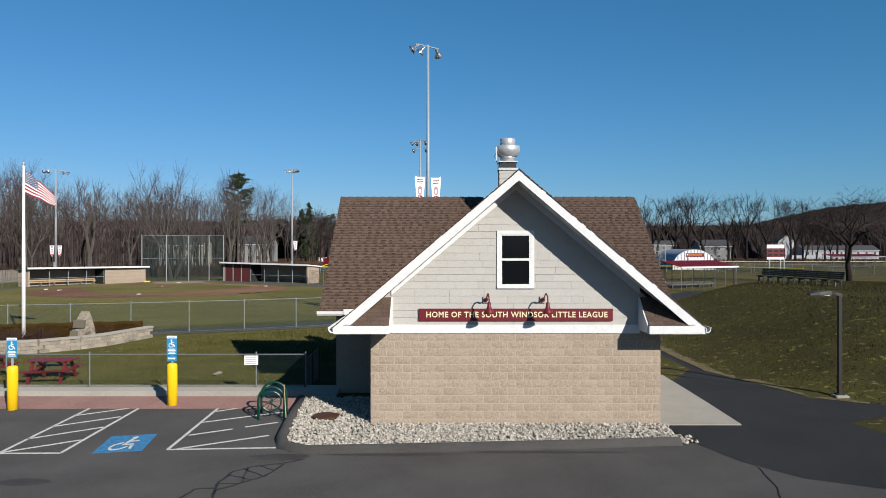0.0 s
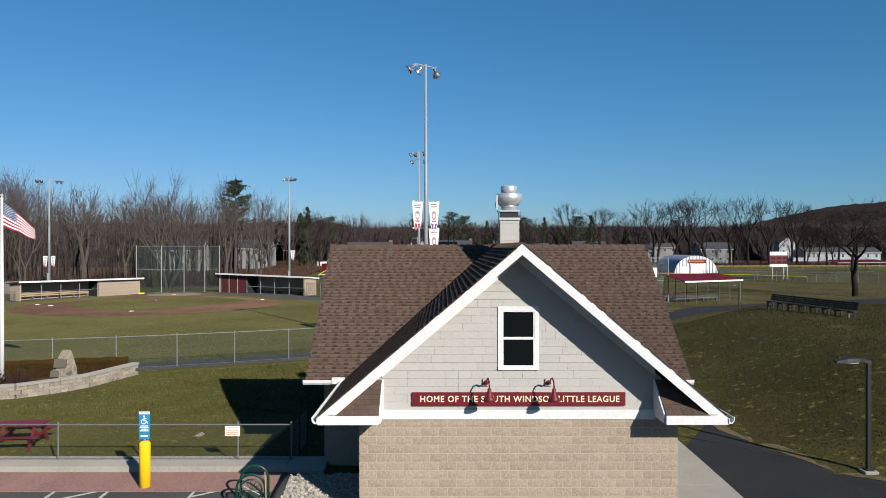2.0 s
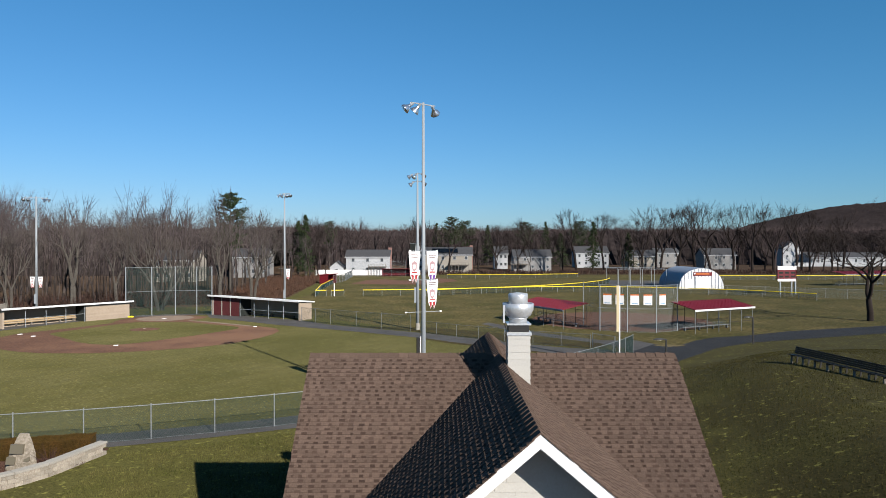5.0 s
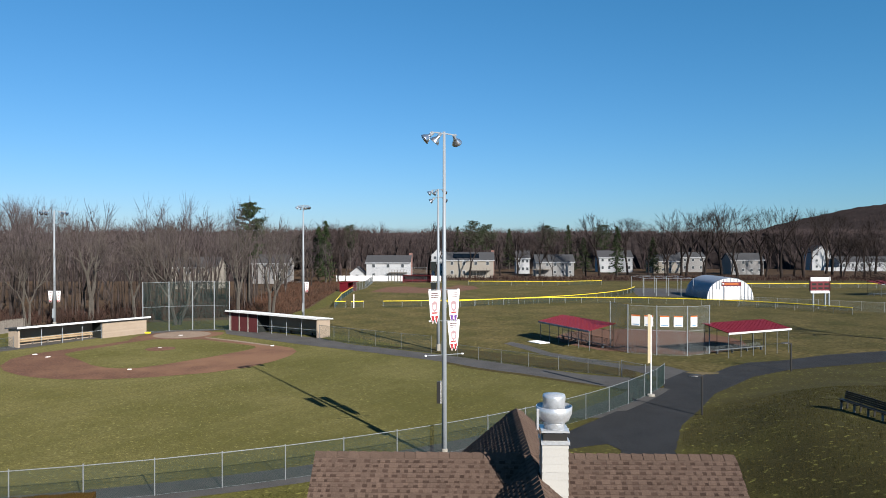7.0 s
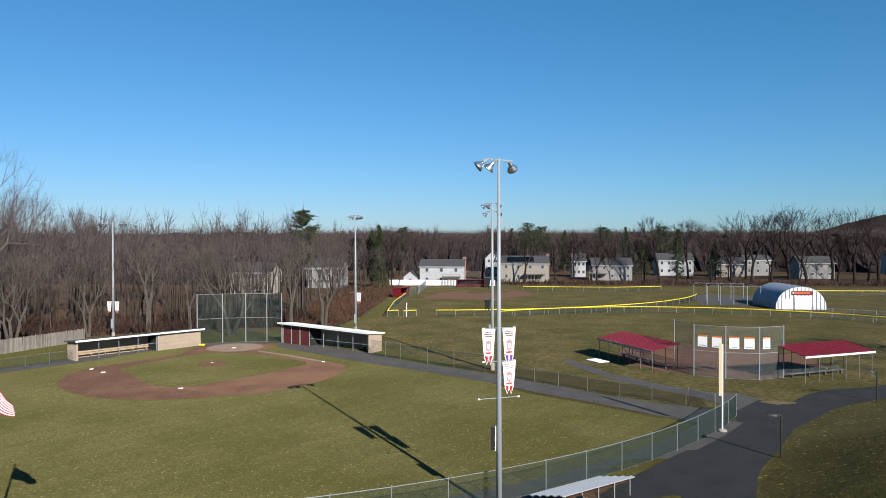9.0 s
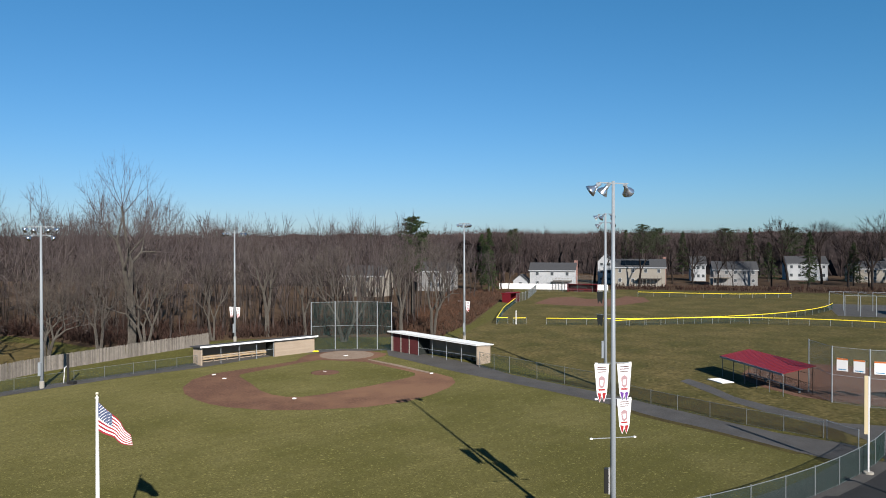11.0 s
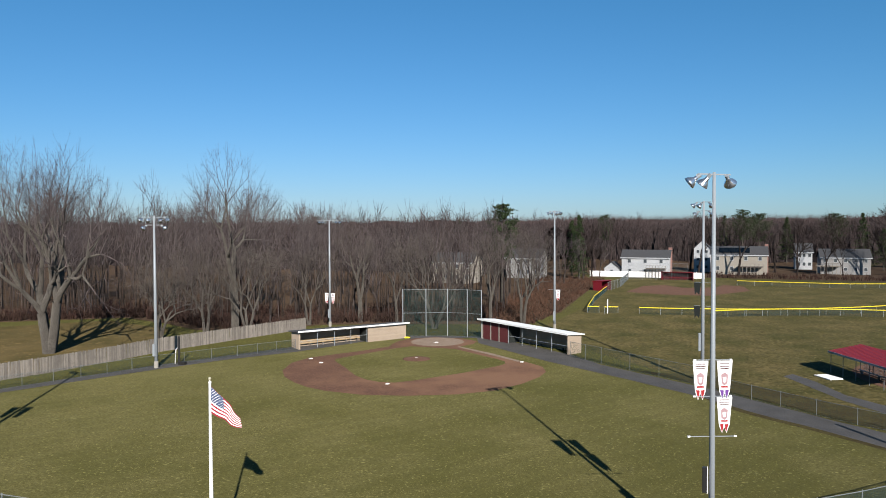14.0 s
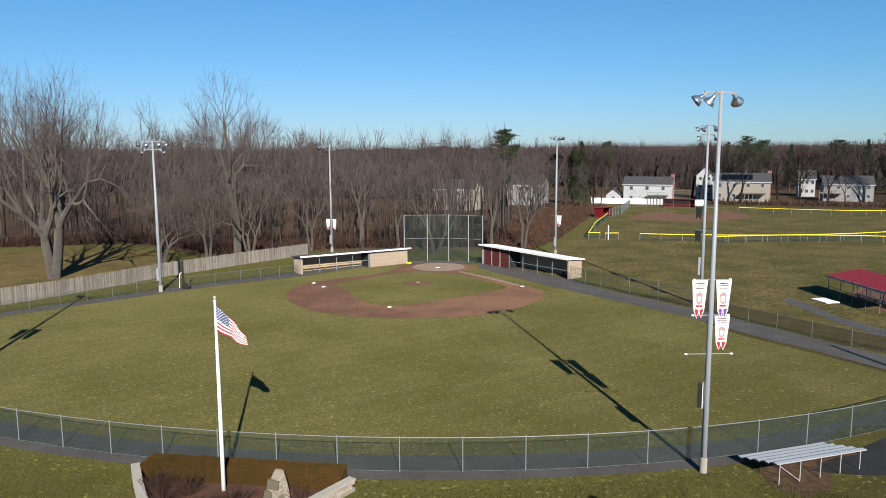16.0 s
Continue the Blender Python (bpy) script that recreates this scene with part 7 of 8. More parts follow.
# ---- trees ----
def grow_tree(seed, height, width, trunk_r, stems=1, clear=0.28, depth=6, twigs=5, subs=3, twig_r=0.014, splay=0.2, open_=27):
    """Limb rows (p0, p1, r0, r1, level) of a bare hardwood at the origin: the trunk forks again and again, and short shoots stand along the limbs. Scaled to height and width."""
    rnd = random.Random(seed)
    segs = []

    def any_way():
        return Vector((rnd.uniform(-1, 1), rnd.uniform(-1, 1), rnd.uniform(-1, 1)))

    def shoot(p, d, length, r, more):
        bend = (d + any_way() * 0.25 + Vector((0, 0, 0.14))).normalized()
        m = p + d * (length * 0.5)
        e = m + bend * (length * 0.5)
        segs.append((p, m, r, r * 0.7, 2))
        segs.append((m, e, r * 0.7, 0.0, 2))
        for _ in range(more):
            q = p.lerp(m, rnd.uniform(0.4, 1.0)) if rnd.random() < 0.5 else m.lerp(e, rnd.uniform(0.0, 0.7))
            w = (d + any_way() * 0.8 + Vector((0, 0, 0.1))).normalized()
            segs.append((q, q + w * length * rnd.uniform(0.3, 0.6), r * 0.7, 0.0, 2))

    def limb(p, d, length, r, k):
        n = 4 if k == 0 else 3 if k < 3 else 2
        pts, q = [p], d
        for _ in range(n):
            q = (q + any_way() * (0.10 if k == 0 else 0.17) + Vector((0, 0, 0.03 if k == 0 else 0.06))).normalized()
            pts.append(pts[-1] + q * (length / n))
        r1 = max(r * (0.82 if k == 0 else 0.78 if k < 3 else 0.62), twig_r)
        lv = 0 if k == 0 else 1 if k <= depth - 3 else 2
        for i in range(n):
            segs.append((pts[i], pts[i + 1], r + (r1 - r) * i / n, r + (r1 - r) * (i + 1) / n, lv))
        if k >= 1:
            for _ in range(twigs if k >= depth - 2 else 2):
                f = rnd.uniform(0.15, 0.98) * n
                i = min(n - 1, int(f))
                base = pts[i].lerp(pts[i + 1], f - i)
                along = (pts[i + 1] - pts[i]).normalized()
                side = along.cross(any_way()).normalized()
                g = radians(rnd.uniform(30, 65))
                shoot(base, along * math.cos(g) + side * math.sin(g), length * rnd.uniform(0.35, 0.75) * (0.7 if k < 3 else 1.0), max(twig_r, r1 * 0.22), subs)
        if k >= depth:
            shoot(pts[-1], q, length * 0.7, r1, subs)
            return
        m = 3 if rnd.random() < 0.36 else 2
        side = q.cross(any_way()).normalized()
        for j in range(m):
            g = radians(rnd.uniform(0.6, 1.35) * open_) * (0.55 if j == 0 and m == 3 else 1.0)
            way = side if m == 2 and j == 0 else -side if m == 2 else (side * math.cos(2.1 * j) + q.cross(side) * math.sin(2.1 * j))
            limb(pts[-1], (q * math.cos(g) + way * math.sin(g)).normalized(), length * rnd.uniform(0.70, 0.90) * (0.85 if k == 0 else 1.0), max(r1 * rnd.uniform(0.66, 0.86), twig_r), k + 1)

    for f in range(stems):
        a = 6.28 * f / stems + rnd.uniform(-0.5, 0.5)
        tilt = rnd.uniform(0.6, 1.2) * splay if stems > 1 else rnd.uniform(0.0, 0.05)
        d = Vector((math.cos(a) * tilt, math.sin(a) * tilt, 1)).normalized()
        o = 0.5 * trunk_r if stems > 1 else 0.0
        limb(Vector((o * math.cos(a), o * math.sin(a), -0.1)), d, height * clear * rnd.uniform(0.85, 1.15), trunk_r * (0.7 if stems > 1 else 1), 0)
    arr = np.array([(*p, *e, r0, r1, lv) for p, e, r0, r1, lv in segs])
    reach = np.percentile(np.hypot(arr[:, 3], arr[:, 4]), 88)
    arr[:, [0, 1, 3, 4]] *= 0.5 * width / reach
    arr[:, [2, 5]] *= height / arr[:, 5].max()
    return arr


def tubes_mesh(name, arr, mat, sides=3):
    """One mesh of tapered prisms from rows of p0, p1, r0, r1."""
    p0, p1, r0, r1 = arr[:, 0:3], arr[:, 3:6], arr[:, 6:7], arr[:, 7:8]
    d = p1 - p0
    d /= np.maximum(np.linalg.norm(d, axis=1, keepdims=True), 1e-6)
    ref = np.where(np.abs(d[:, 2:3]) < 0.9, np.array([[0, 0, 1.0]]), np.array([[1.0, 0, 0]]))
    s = np.cross(d, ref)
    s /= np.linalg.norm(s, axis=1, keepdims=True)
    u = np.cross(d, s)
    arr_order = np.argsort(arr[:, 7] == 0.0, kind="stable")
    p0, p1, r0, r1, s, u = (q[arr_order] for q in (p0, p1, r0, r1, s, u))
    n, m = len(arr), int((arr[:, 7] == 0.0).sum())
    tips = (p0[n - m:], p1[n - m:], r0[n - m:], s[n - m:], u[n - m:])
    p0, p1, r0, r1, s, u = (q[:n - m] for q in (p0, p1, r0, r1, s, u))
    n -= m
    ring = []
    for p, r in ((p0, r0), (p1, r1)):
        for j in range(sides):
            a = 2 * math.pi * j / sides
            ring.append(p + (s * math.cos(a) + u * math.sin(a)) * r)
    v = np.stack(ring, 1).reshape(-1, 3)
    base = (np.arange(n) * 2 * sides)[:, None, None]
    quad = np.array([[j, (j + 1) % sides, sides + (j + 1) % sides, sides + j] for j in range(sides)])[None]
    f = (base + quad).reshape(-1)
    k = n * sides
    start, total = np.arange(k) * 4, np.full(k, 4)
    if m:
        q0, q1, qr, qs, qu = tips
        cone = [q0 + (qs * math.cos(2.0944 * j) + qu * math.sin(2.0944 * j)) * qr for j in range(3)] + [q1]
        base = len(v)
        v = np.concatenate([v, np.stack(cone, 1).reshape(-1, 3)])
        tri = (base + (np.arange(m) * 4)[:, None, None] + np.array([[0, 1, 3], [1, 2, 3], [2, 0, 3]])[None]).reshape(-1)
        f = np.concatenate([f, tri])
        start = np.concatenate([start, k * 4 + np.arange(3 * m) * 3])
        total = np.concatenate([total, np.full(3 * m, 3)])
    me = bpy.data.meshes.new(name)
    me.vertices.add(len(v))
    me.vertices.foreach_set("co", v.ravel())
    me.loops.add(len(f))
    me.loops.foreach_set("vertex_index", f.astype(np.int32))
    me.polygons.add(len(start))
    me.polygons.foreach_set("loop_start", start.astype(np.int32))
    me.polygons.foreach_set("loop_total", total.astype(np.int32))
    me.materials.append(mat)
    me.update(calc_edges=True)
    me.validate()
    me.shade_smooth()
    return me


def placed(arr, x, y, z, scale, rz):
    c, s = math.cos(rz), math.sin(rz)
    out = arr.copy()
    for k in (0, 3):
        X, Y = arr[:, k] * scale, arr[:, k + 1] * scale
        out[:, k], out[:, k + 1], out[:, k + 2] = X * c - Y * s + x, X * s + Y * c + y, arr[:, k + 2] * scale + z
    out[:, 6:8] = arr[:, 6:8] * scale ** 0.5
    return out


def bare_tree(x, y, z, label, arr, group="", sides=6):
    bark, twig = (TWIGDARK, TWIGDARK) if "dark" in label else (BARK, TWIG if "great" in label or "tall" in label else TWIGPALE)
    t = thing("tree", label, "tree", group, at=pose(x, y, z))
    lv = arr[:, 8]
    tr = new("trunk", tubes_mesh("trunk", arr[lv == 0], bark, 10))
    tr.parent = t
    li = new("branchwork", tubes_mesh("branchwork", arr[lv == 1], bark, 6))
    li.parent = t
    cr = new("crown", tubes_mesh("crown", arr[lv >= 2], twig, 3))
    cr.parent = t
    tagged(li, kind="stuff")
    tagged(cr, kind="stuff")
    return t


TWIGPALE = material("pale twigs", (0.085, 0.0729, 0.0644), 0.95, vary=(0.0535, 0.045, 0.04), scale=0.3, island=0.4, spec=0.05)
TWIGDARK = material("dark twigs", (0.0189, 0.0149, 0.0136), 0.95, vary=(0.028, 0.0218, 0.0193), scale=0.08, island=0.4, spec=0.05)

# trees that stand out along the wood's edge: place, height, forks, shape
EDGE = (
    (-80.8, 74.0, 29.5, 25.0, 0.85, 4, 0.26, 6, 3, "great bare multi-stemmed tree, grey bark, beside the board fence"),
    (-71.0, 98.0, 29.5, 23.0, 0.62, 1, 0.42, 6, 3, "tall bare forked tree with broken upper limbs"),
    (-75.4, 87.2, 14.2, 14.5, 0.30, 3, 0.22, 6, 3, "low spreading bare tree with dense pale twigs"),
    (-67.0, 96.0, 15.4, 12.0, 0.30, 3, 0.24, 6, 3, "bushy bare tree behind the board fence"),
    (-71.8, 92.5, 15.0, 11.0, 0.32, 2, 0.26, 6, 3, "bare tree with twisted limbs behind the board fence"),
    (-57.8, 113.7, 17.6, 9.5, 0.42, 1, 0.34, 6, 3, "bare tree with sunlit trunk by a dugout"),
    (-43.5, 112.0, 16.5, 12.5, 0.38, 2, 0.24, 6, 3, "bare multi-stemmed tree behind the backstop"),
    (-36.5, 119.0, 17.0, 8.5, 0.30, 1, 0.30, 6, 3, "slender bare tree behind the backstop"),
    (-32.0, 122.5, 18.0, 12.5, 0.38, 2, 0.28, 6, 3, "bare tree with pale trunk behind the dugout"),
    (-64.0, 108.0, 14.5, 9.0, 0.26, 2, 0.26, 6, 3, "bare tree beside the floodlight pole"),
    (-52.0, 116.0, 14.5, 9.0, 0.26, 1, 0.28, 6, 3, "bare tree at the edge of the wood"),
    (56.0, 96.0, 13.8, 17.0, 0.42, 1, 0.20, 7, 3, "broad dark bare tree standing alone on the lawn"),
)
for i, (x, y, h, w, r, stems, clear, depth, twigs, label) in enumerate(EDGE):
    bare_tree(x, y, ground_z(x, y), label, grow_tree(100 + i, h, w, r, stems, clear, depth, twigs, 2, 0.0095, 0.42 if stems == 4 else 0.22, open_=35 if w > h else 32))

# large trees before the far houses
rnd = random.Random(9)
for i, (x, y, h) in enumerate(((98.3, 260, 23), (113.7, 260, 22.4), (121.5, 260, 21.2), (80.2, 260, 23.8), (73.4, 260, 21.8), (86.6, 260, 20.6), (134.6, 260, 16), (36, 282, 20), (2, 256, 19), (14, 278, 15), (-44, 236, 17), (-10, 250, 18), (49, 260, 22.2), (143, 260, 15.4), (86, 285, 22), (45, 266, 15), (28, 264, 14), (66, 290, 22), (102, 286, 24), (115, 280, 22), (140, 276, 21), (150, 300, 22), (22, 292, 18), (-48, 250, 18), (-14, 282, 20), (170, 300, 20), (57, 270, 13), (66.6, 260, 17), (77, 276, 14), (90, 272, 15), (99, 268, 12), (113, 271, 14), (126, 277, 15), (135, 259, 12), (20, 268, 11), (33, 266, 10), (-40, 228, 12), (144, 268, 13), (152, 272, 12))):
    h *= 1.1 if x < 84 else 1.25
    arr = grow_tree(200 + i, h, h * rnd.uniform(0.58, 0.80), 0.020 * h, 1, rnd.uniform(0.22, 0.34), 5, 3, 1, 0.036)
    t = thing("tree", "large dark bare tree before the houses", "tree", "trees before the houses", at=pose(x, y, 0))
    tr = new("trunk", tubes_mesh("trunk", arr[arr[:, 8] <= 1], TWIGDARK, 5))
    cr = new("crown", tubes_mesh("crown", arr[arr[:, 8] >= 2], TWIGDARK, 3))
    for o in (tr, cr):
        o.parent = t
    tagged(cr, kind="stuff")

# templates for the massed woods
MASS = []
for k in range(12):
    MASS.append(grow_tree(300 + k, 17, 6.5 + 0.4 * k, 0.20, 1, 0.34, 4, 3, 1, 0.018, open_=22))
FAR = []
for k in range(8):
    FAR.append(grow_tree(340 + k, 18, 9 + 0.5 * k, 0.30, 1, 0.30, 3, 3, 1, 0.045, open_=26))


def wood_edge(x):
    """How near the camera the wood begins, as y for a given x."""
    pts = [(-260, 70), (-150, 80), (-118, 92), (-100, 106), (-88, 104), (-78, 100), (-70, 101), (-62, 112), (-52, 117), (-38, 124), (-29, 128), (-27, 150), (-30, 175), (-35, 222)]
    for (ax, ay), (bx, by) in zip(pts, pts[1:]):
        if ax <= x <= bx:
            return ay + (by - ay) * (x - ax) / (bx - ax)
    return 1e9


def in_scrub(x, y):
    """The open scrub between the wood and the far diamond."""
    return x > -38 - (y - 126) * 0.13 and y > 120


rnd = random.Random(12)
rows = []
n = 0
while n < 205:
    x = rnd.uniform(-210, -28)
    e = wood_edge(x)
    y = e + 1.5 + 75 * rnd.random() ** 1.7
    if y > 230 or in_scrub(x, y):
        n += 0.2
        continue
    rows.append(placed(rnd.choice(MASS), x, y, 0, rnd.uniform(0.86, 1.34) * (1.0 if y - e > 10 else 0.8) * (1.32 - 0.32 * step(-112, -86, x)), rnd.uniform(0, 6.28)))
    n += 1
n = 0
for _ in range(600):
    x = rnd.uniform(-190, -28)
    y = wood_edge(x) + 1 + 60 * rnd.random() ** 1.5
    if y > 230 or in_scrub(x, y):
        n += 0.2
        continue
    h, lx, ly = rnd.uniform(7, 17), rnd.uniform(-0.7, 0.7), rnd.uniform(-0.7, 0.7)
    r = 0.035 + 0.004 * h
    stem = [(x, y, 0, x + lx * 0.5, y + ly * 0.5, h * 0.5, r, r * 0.7, 0), (x + lx * 0.5, y + ly * 0.5, h * 0.5, x + lx, y + ly, h, r * 0.7, 0.0, 0)]
    for k in range(9):
        f = rnd.uniform(0.35, 0.97)
        a, l = rnd.uniform(0, 6.28), rnd.uniform(0.8, 2.2)
        stem.append((x + lx * f, y + ly * f, h * f, x + lx * f + l * 0.7 * math.cos(a), y + ly * f + l * 0.7 * math.sin(a), h * f + l, 0.03, 0.0, 1))
    rows.append(np.array(stem))
for x, y, s in ((-44, 178, 0.8), (-47, 190, 0.9), (-43, 202, 0.85), (-50, 174, 0.9), (-46, 211, 0.95), (-40, 214, 0.8), (-41, 160, 0.7), (-52, 205, 1.0), (-49, 216, 1.0), (-55, 212, 1.0), (-44, 228, 1.0), (-38, 229, 0.8)):
    rows.append(placed(rnd.choice(MASS), x, y, 0, s, rnd.uniform(0, 6.28)))
rows = np.concatenate(rows)
tagged(new("woods", tubes_mesh("woods", rows[rows[:, 8] >= 2], TWIG, 3)), "dense bare grey-brown winter woods beyond the field", "woods", kind="stuff")
tagged(new("woodland_trunks", tubes_mesh("woodland_trunks", rows[rows[:, 8] < 2], WOODBARK, 4)), "massed grey trunks and limbs of the winter woods", "woods", kind="stuff")
rows = []
for _ in range(150):
    x, y = rnd.uniform(-330, -30), rnd.uniform(165, 290)
    if x > -60 and y < 250:
        y += 90
    rows.append(placed(rnd.choice(FAR), x, y, 0, rnd.uniform(1.02, 1.36), rnd.uniform(0, 6.28)))
for _ in range(180):
    x = rnd.uniform(-60, 420)
    y = rnd.uniform(296, 420) if x < 130 else rnd.uniform(300, 460)
    rows.append(placed(rnd.choice(FAR), x, y, 0, rnd.uniform(0.85, 1.2) * (1.0 + 0.15 * step(50, 110, x)), rnd.uniform(0, 6.28)))
for _ in range(80):
    x = rnd.uniform(-150, 330)
    rows.append(placed(rnd.choice(FAR), x, rnd.uniform(338, 372), 0, rnd.uniform(0.85, 1.25), rnd.uniform(0, 6.28)))
tagged(new("distant_woods", tubes_mesh("distant_woods", np.concatenate(rows), TWIGFAR, 3)), "distant belt of bare trees behind the houses", "woods", kind="stuff")

# brush along the wood's edge and before the houses
rows = []
for _ in range(3600):
    k = rnd.random()
    if k < 0.62:
        x = rnd.uniform(-120, -27)
        y = wood_edge(x) - 1 + 22 * rnd.random() ** 2
        h = rnd.uniform(0.8, 2.6)
        if in_scrub(x, y):
            continue
    else:
        x, y, h = rnd.uniform(-8, 190), rnd.uniform(243, 252) if rnd.random() < 0.8 else rnd.uniform(252, 262), rnd.uniform(0.6, 2.0)
    for _k in range(4):
        a, r = rnd.uniform(0, 6.28), rnd.uniform(0.1, 0.6) * h
        rows.append((x, y, 0, x + r * 0.5 * math.cos(a), y + r * 0.5 * math.sin(a), h * 0.6, 0.05, 0.04, 1))
        rows.append((x + r * 0.5 * math.cos(a), y + r * 0.5 * math.sin(a), h * 0.6, x + r * math.cos(a + 0.5), y + r * math.sin(a + 0.5), h, 0.04, 0.0, 2))
tagged(new("brush", tubes_mesh("brush", np.array(rows), BRUSH, 3)), "tangled red-brown brush along the wood edge", "brush", kind="stuff")

rows = []
for _ in range(2600):
    y = rnd.uniform(122, 228)
    x0, x1 = -42 - (y - 126) * 0.13, -30 - max(0, y - 140) * 0.07
    x, h = x0 + (x1 - x0) * rnd.random(), rnd.uniform(0.4, 1.3)
    for _k in range(4):
        a, r = rnd.uniform(0, 6.28), rnd.uniform(0.2, 0.8) * h
        rows.append((x, y, 0, x + r * math.cos(a), y + r * math.sin(a), h, 0.06, 0.0, 2))
tagged(new("scrub", tubes_mesh("scrub", np.array(rows), material("rusty scrub", (0.0578, 0.03, 0.02), 0.95, vary=(0.0366, 0.0231, 0.0169), scale=0.2, island=0.45, spec=0.05), 3)), "low rusty scrub beside the far diamond", "brush", kind="stuff")
sheet("woodland_floor", [(-400, 60), (-150, 78), (-118, 90), (-100, 104), (-88, 101), (-78, 97), (-70, 98), (-62, 109), (-52, 114), (-38, 119), (-31, 122), (-29.6, 140), (-31, 157), (-33.5, 190), (-36, 225), (-48, 236), (-60, 420), (-400, 420)], LITTER, 0.02, "brown leaf litter under the bare trees", "ground")
sheet("house_yards", [(-8, 243), (60, 242), (200, 243), (420, 260), (420, 480), (-80, 480), (-46, 246), (-12, 246)], LITTER, 0.018, "tan winter yards around the houses", "ground")
sheet("clearing", [(-160, 60), (-118, 78), (-100, 100), (-82, 96), (-74, 84), (-73, 60), (-80, 40), (-140, 30)], material("dry lawn", (0.070, 0.052, 0.022), 0.95, vary=(0.034, 0.030, 0.011), scale=0.16, fine=(0.050, 0.036, 0.017), fine_scale=3.0, bump=0.6, bump_scale=10.0, spec=0.05, speck=((0.10, 0.07, 0.03), 1.2)), 0.024, "dry yellow-brown grass clearing beyond the fence", "lawn")


# evergreens
def conifer(x, y, h, w, label, seed, open_crown=False):
    rnd = random.Random(seed)
    t = thing("evergreen_tree", label, "tree", "evergreens", at=pose(x, y, 0))
    part("trunk", Geo().tube([(0, 0, 0), (0, 0, h * 0.5), (0, 0, h * 0.98)], [0.3, 0.2, 0.03], 7), BARK, t)
    g, b = Geo(), Geo()
    z0 = 0.45 if open_crown else 0.12
    for k in range(120):
        f = z0 + (1 - z0) * (k / 120) ** 0.9
        a = rnd.uniform(0, 6.28)
        r = w * ((1 - f) ** 0.8 if not open_crown else (0.35 + 0.65 * math.sin(3.14 * min(1, (f - z0) / (1 - z0) * 0.9 + 0.1)))) * rnd.uniform(0.6, 1.1) + 0.15
        p0, p1 = Vector((0, 0, h * f)), Vector((r * math.cos(a), r * math.sin(a), h * f + (-0.18 * r if not open_crown else 0.25 * r)))
        b.tube([p0, p1], [0.05, 0.01], 3, False)
        fuzz(g, 44, lambda: tuple(p0.lerp(p1, rnd.uniform(0.25, 1.02)) + Vector((rnd.gauss(0, 0.15), rnd.gauss(0, 0.15), rnd.gauss(0, 0.07))) * (1 + 0.25 * r)), 0.34, rnd)
    tagged(part("branchwork", b, BARK, t), kind="stuff")
    tagged(part("needles", g, PINE, t), kind="stuff")


conifer(-43.0, 146.0, 20.3, 3.6, "tall dark green pine rising above bare woods", 1, True)
conifer(-42.8, 222.0, 19.5, 4.0, "dark green spruce at the wood edge", 2)
conifer(-46.8, 230.0, 18.0, 4.4, "dark spruce beyond the brush", 3)
conifer(4.0, 318.0, 22.5, 5.5, "dark pine crown above the houses", 4, True)
conifer(10.5, 325.0, 21.0, 5.5, "dark pine above the house roofs", 5, True)
conifer(74.0, 282.0, 15.0, 4.2, "dark evergreen beside the houses", 6)
conifer(64.0, 330.0, 21.0, 6.0, "distant dark evergreen clump", 7, True)
conifer(55.6, 262.0, 18.7, 4.2, "broad dark spruce before the houses", 9)
conifer(50.0, 300.0, 15.0, 5.0, "dark evergreen among bare trees", 8)

for k, (x, y, h, w) in enumerate(((-183, 292, 21.0, 5.0), (-173, 299, 20.0, 5.0), (-121, 324, 20.0, 4.5), (-55, 342, 21.5, 4.5), (-3, 346, 21.0, 6.0), (22, 346, 20.0, 5.0), (40, 344, 21.0, 6.5), (50, 343, 21.5, 5.5))):
    conifer(x, y, h, w, "distant dark pine standing among bare treetops", 20 + k, k % 3 == 0)

# closed canopy of the woods behind, as far as the horizon
def canopy(x0, x1, y0, y1, top, label, reach=0.15, twigs=22000):
    g = Geo()
    nx, ny = int((x1 - x0) / 1.7), int((y1 - y0) / 9)
    for j in range(ny + 1):
        for i in range(nx + 1):
            x, y = x0 + (x1 - x0) * i / nx + rnd.uniform(-0.8, 0.8), y0 + (y1 - y0) * j / ny + rnd.uniform(-3, 3)
            g.v.append((x, y, (top - 6.0 + 5.0 * j / ny + 3.0 * noise.noise((x * 0.035, y * 0.035, 2)) + rnd.uniform(-1.2, 1.2)) * step(-0.02, reach, j / ny) if j else 0.0))
    g.f = [(j * (nx + 1) + i, j * (nx + 1) + i + 1, (j + 1) * (nx + 1) + i + 1, (j + 1) * (nx + 1) + i) for j in range(ny) for i in range(nx)]
    single("distant_canopy", g, HILLWOOD, label, "woods", kind="stuff")
    feather("canopy_twigs", g.v, twigs)


def feather(name, points, count):
    """Bare twig tips standing out of a canopy."""
    rows = []
    for _ in range(count):
        x, y, z = rnd.choice(points)
        if z < 4:
            continue
        h = rnd.uniform(2.0, 6.5)
        x += rnd.uniform(-1, 1)
        rows.append((x, y, z - 1.0, x + rnd.uniform(-0.3, 0.3) * h, y + rnd.uniform(-1, 1), z + h * 0.8, 0.07, 0.0, 2))
    tagged(new(name, tubes_mesh(name, np.array(rows), TWIGFAR, 3)), "bare twig tips above the far canopy", "woods", kind="stuff")


canopy(-600, -62, 235, 430, 19.8, "closed brown canopy of the woods behind")
canopy(-150, 420, 358, 600, 22.0, "closed brown canopy of woods past the houses", 0.10, 34000)

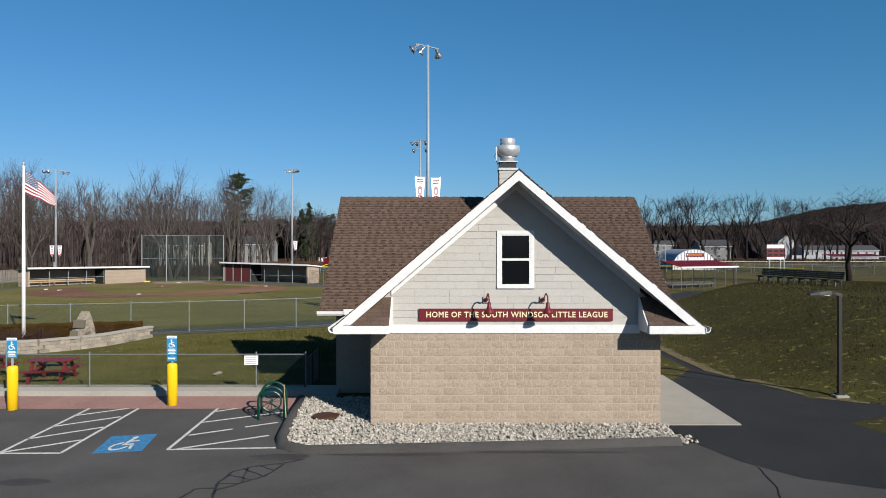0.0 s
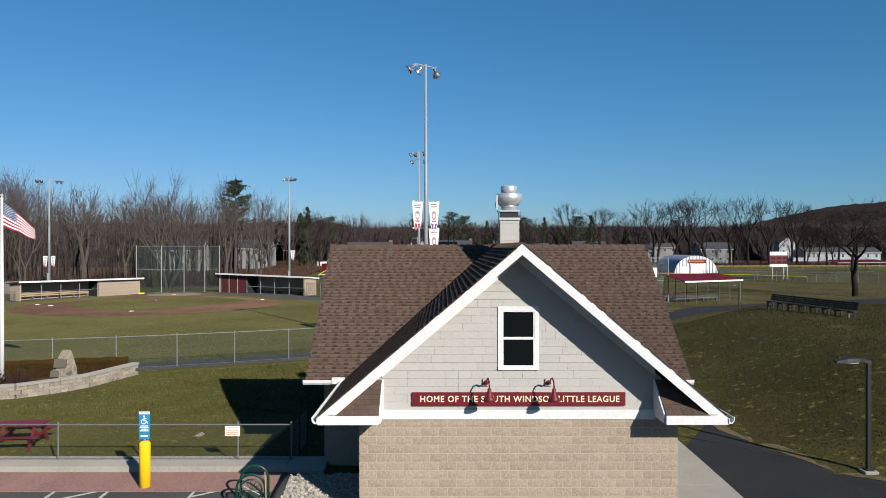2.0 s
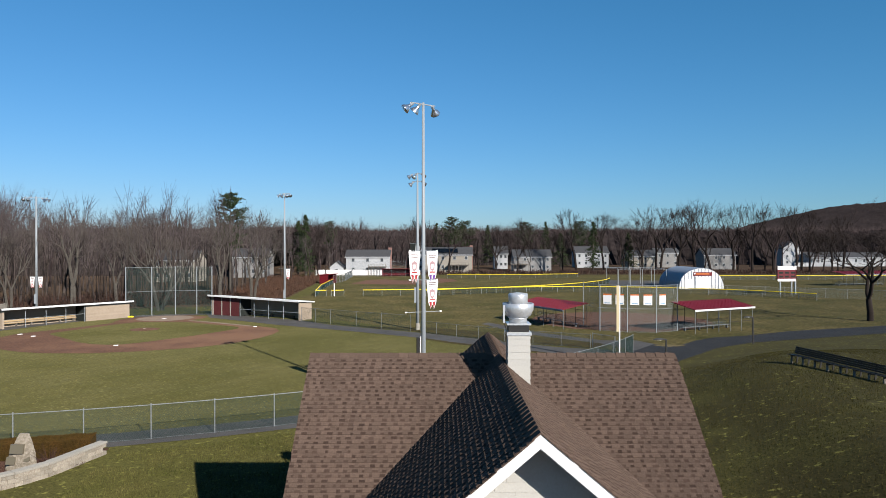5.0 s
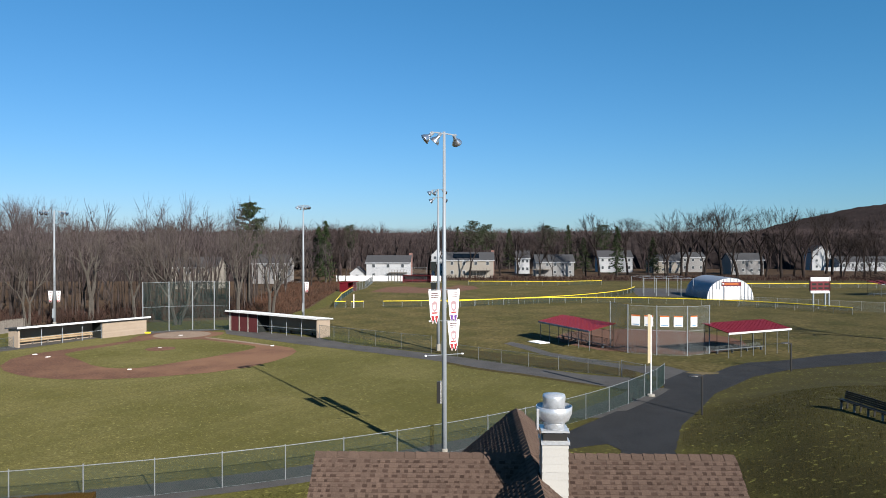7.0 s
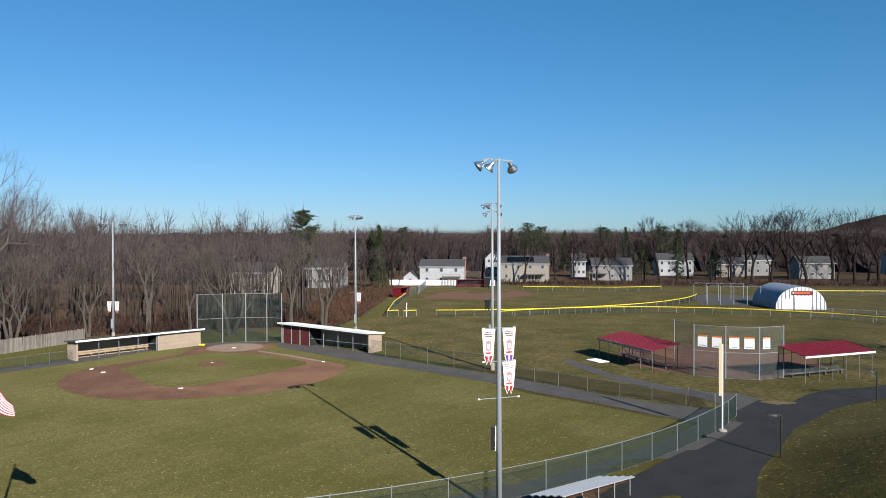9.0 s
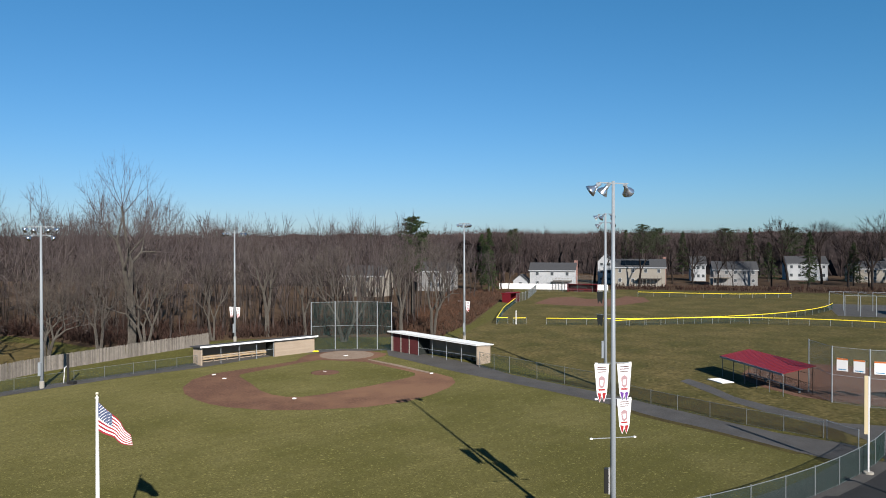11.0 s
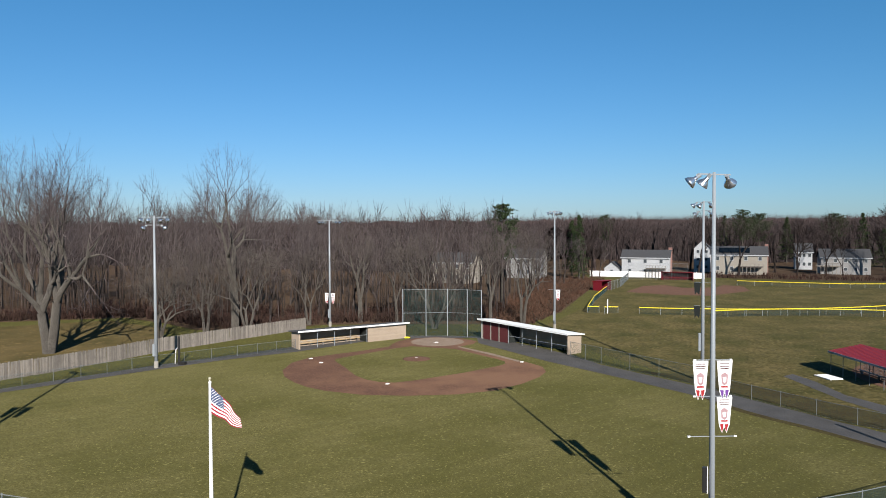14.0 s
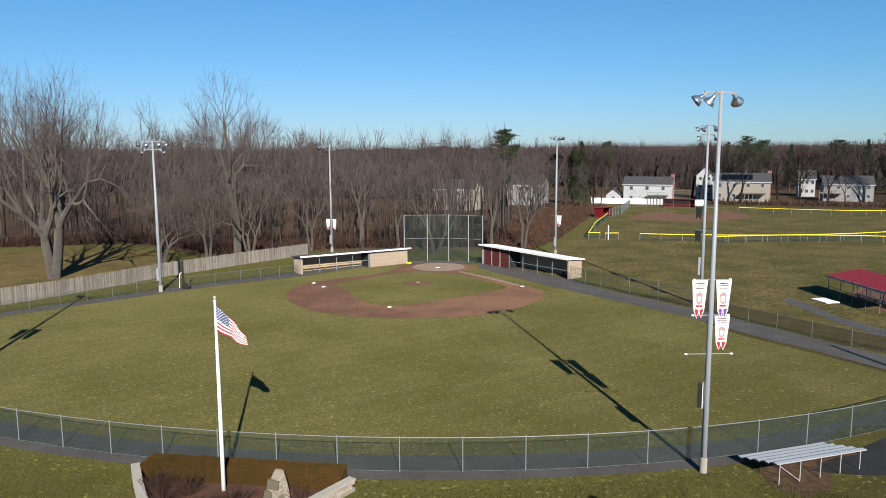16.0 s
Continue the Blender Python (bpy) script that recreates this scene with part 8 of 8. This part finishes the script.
# wooded hill on the horizon
g = Geo()
nx, ny = 220, 60
for j in range(ny + 1):
    for i in range(nx + 1):
        x, y = 180 + 1000 * i / nx, 560 + 500 * j / ny
        h = 70 * step(240, 640, x) * step(560, 800, y) * (1 - 0.3 * step(700, 1200, x)) + 3.5 * noise.noise((x * 0.02, y * 0.02, 3)) + 1.6 * noise.noise((x * 0.11, y * 0.11, 7)) + rnd.uniform(-0.9, 0.9)
        g.v.append((x, y, max(-1.0, h) if 0 < j < ny else -1.0))
g.f = [(j * (nx + 1) + i, j * (nx + 1) + i + 1, (j + 1) * (nx + 1) + i + 1, (j + 1) * (nx + 1) + i) for j in range(ny) for i in range(nx)]
hill_rows = []
for _ in range(160):
    x, y = rnd.uniform(230, 900), rnd.uniform(600, 820)
    h = 70 * step(240, 640, x) * step(560, 800, y) * (1 - 0.3 * step(700, 1200, x))
    hill_rows.append(placed(rnd.choice(FAR)[::3], x, y, h - 4, rnd.uniform(0.9, 1.3), rnd.uniform(0, 6.28)))
tagged(new("hill_woods", tubes_mesh("hill_woods", np.concatenate(hill_rows), TWIGFAR, 3)), "bare trees covering the distant hill", "woods", kind="stuff")
feather("hill_twigs", [p for p in g.v if p[1] < 860 and 230 < p[0] < 900], 17000)
single("hill", g, HILLWOOD, "low wooded hill on the horizon", "hill", kind="structure", smooth=True)

# ---- small pieces of walls and fences ----
def split_block(seed, w, h):
    """One split-face block: rough bulging front."""
    rnd = random.Random(seed)
    nx, nz = 4, 3
    g = Geo()
    for j in range(nz + 1):
        for i in range(nx + 1):
            edge = i in (0, nx) or j in (0, nz)
            g.v.append((w * i / nx, -(0.002 if edge else rnd.uniform(0.004, 0.019)), h * j / nz))
    g.f = [(j * (nx + 1) + i, j * (nx + 1) + i + 1, (j + 1) * (nx + 1) + i + 1, (j + 1) * (nx + 1) + i) for j in range(nz) for i in range(nx)]
    g.hull([(0, -0.002, 0), (w, -0.002, 0), (w, 0.03, 0), (0, 0.03, 0)], [(0, -0.002, h), (w, -0.002, h), (w, 0.03, h), (0, 0.03, h)])
    g.f.pop(-4)
    return g.mesh("block", BLOCK)


MOD = (WX1 - WX0) / 18
full_blocks = [split_block(s, MOD - 0.016, 0.186) for s in range(10)]
half_blocks = [split_block(40 + s, MOD / 2 - 0.016, 0.186) for s in range(4)]
rnd = random.Random(17)
for c in range(12):
    x = WX0
    row = [1.0] * 18 if c % 2 else [0.5] + [1.0] * 17 + [0.5]
    for w in row:
        b = new("block", rnd.choice(full_blocks if w == 1.0 else half_blocks))
        b.parent = front_wall
        b.location = (x + 0.005, WY, c * 0.201 + 0.004)
        x += MOD * w

plank_meshes = []
rnd = random.Random(31)
for k in range(6):
    h = 1.85 + rnd.uniform(-0.06, 0.08)
    plank_meshes.append(Geo().hull([(0, 0, 0), (0.145, 0, 0), (0.145, 0.02, 0), (0, 0.02, 0)], [(0.0, 0, h), (0.145, 0, h + rnd.uniform(-0.02, 0.02)), (0.145, 0.02, h), (0, 0.02, h)]).mesh("plank", WOOD))
wf = thing("wooden_fence", "weathered grey-brown board fence behind the foul path", "fence")
WF = [(-72.4, 53.5), (-71.2, 60.0), (-69.7, 65.5), (-68.6, 73.4), (-68.1, 80.0), (-65.4, 91.0), (-62.0, 104.0)]
count = 0
rest = Geo()
for (ax, ay), (bx, by) in zip(WF, WF[1:]):
    L = math.hypot(bx - ax, by - ay)
    r = math.atan2(by - ay, bx - ax)
    n = int(L / 0.155)
    for i in range(n):
        p = pose(ax + (bx - ax) * i / n, ay + (by - ay) * i / n, rnd.uniform(-0.05, 0.03), rnd.uniform(-1.2, 1.2), rnd.uniform(-1.2, 1.2), math.degrees(r))
        count += 1
        if count <= 300:
            b = new("plank", plank_meshes[count % 6])
            b.parent = wf
            b.matrix_basis = p
        else:
            m = plank_meshes[count % 6]
            rest.add([p @ v.co for v in m.vertices], [tuple(q.vertices) for q in m.polygons])
    for z in (0.4, 1.4):
        part("fence_rail", Geo().beam((ax - 0.05 * math.sin(r), ay + 0.05 * math.cos(r), z), (bx - 0.05 * math.sin(r), by + 0.05 * math.cos(r), z), 0.04, 0.09), WOOD, wf)
if rest.v:
    tagged(part("far_planks", rest, WOOD, wf), kind="stuff")

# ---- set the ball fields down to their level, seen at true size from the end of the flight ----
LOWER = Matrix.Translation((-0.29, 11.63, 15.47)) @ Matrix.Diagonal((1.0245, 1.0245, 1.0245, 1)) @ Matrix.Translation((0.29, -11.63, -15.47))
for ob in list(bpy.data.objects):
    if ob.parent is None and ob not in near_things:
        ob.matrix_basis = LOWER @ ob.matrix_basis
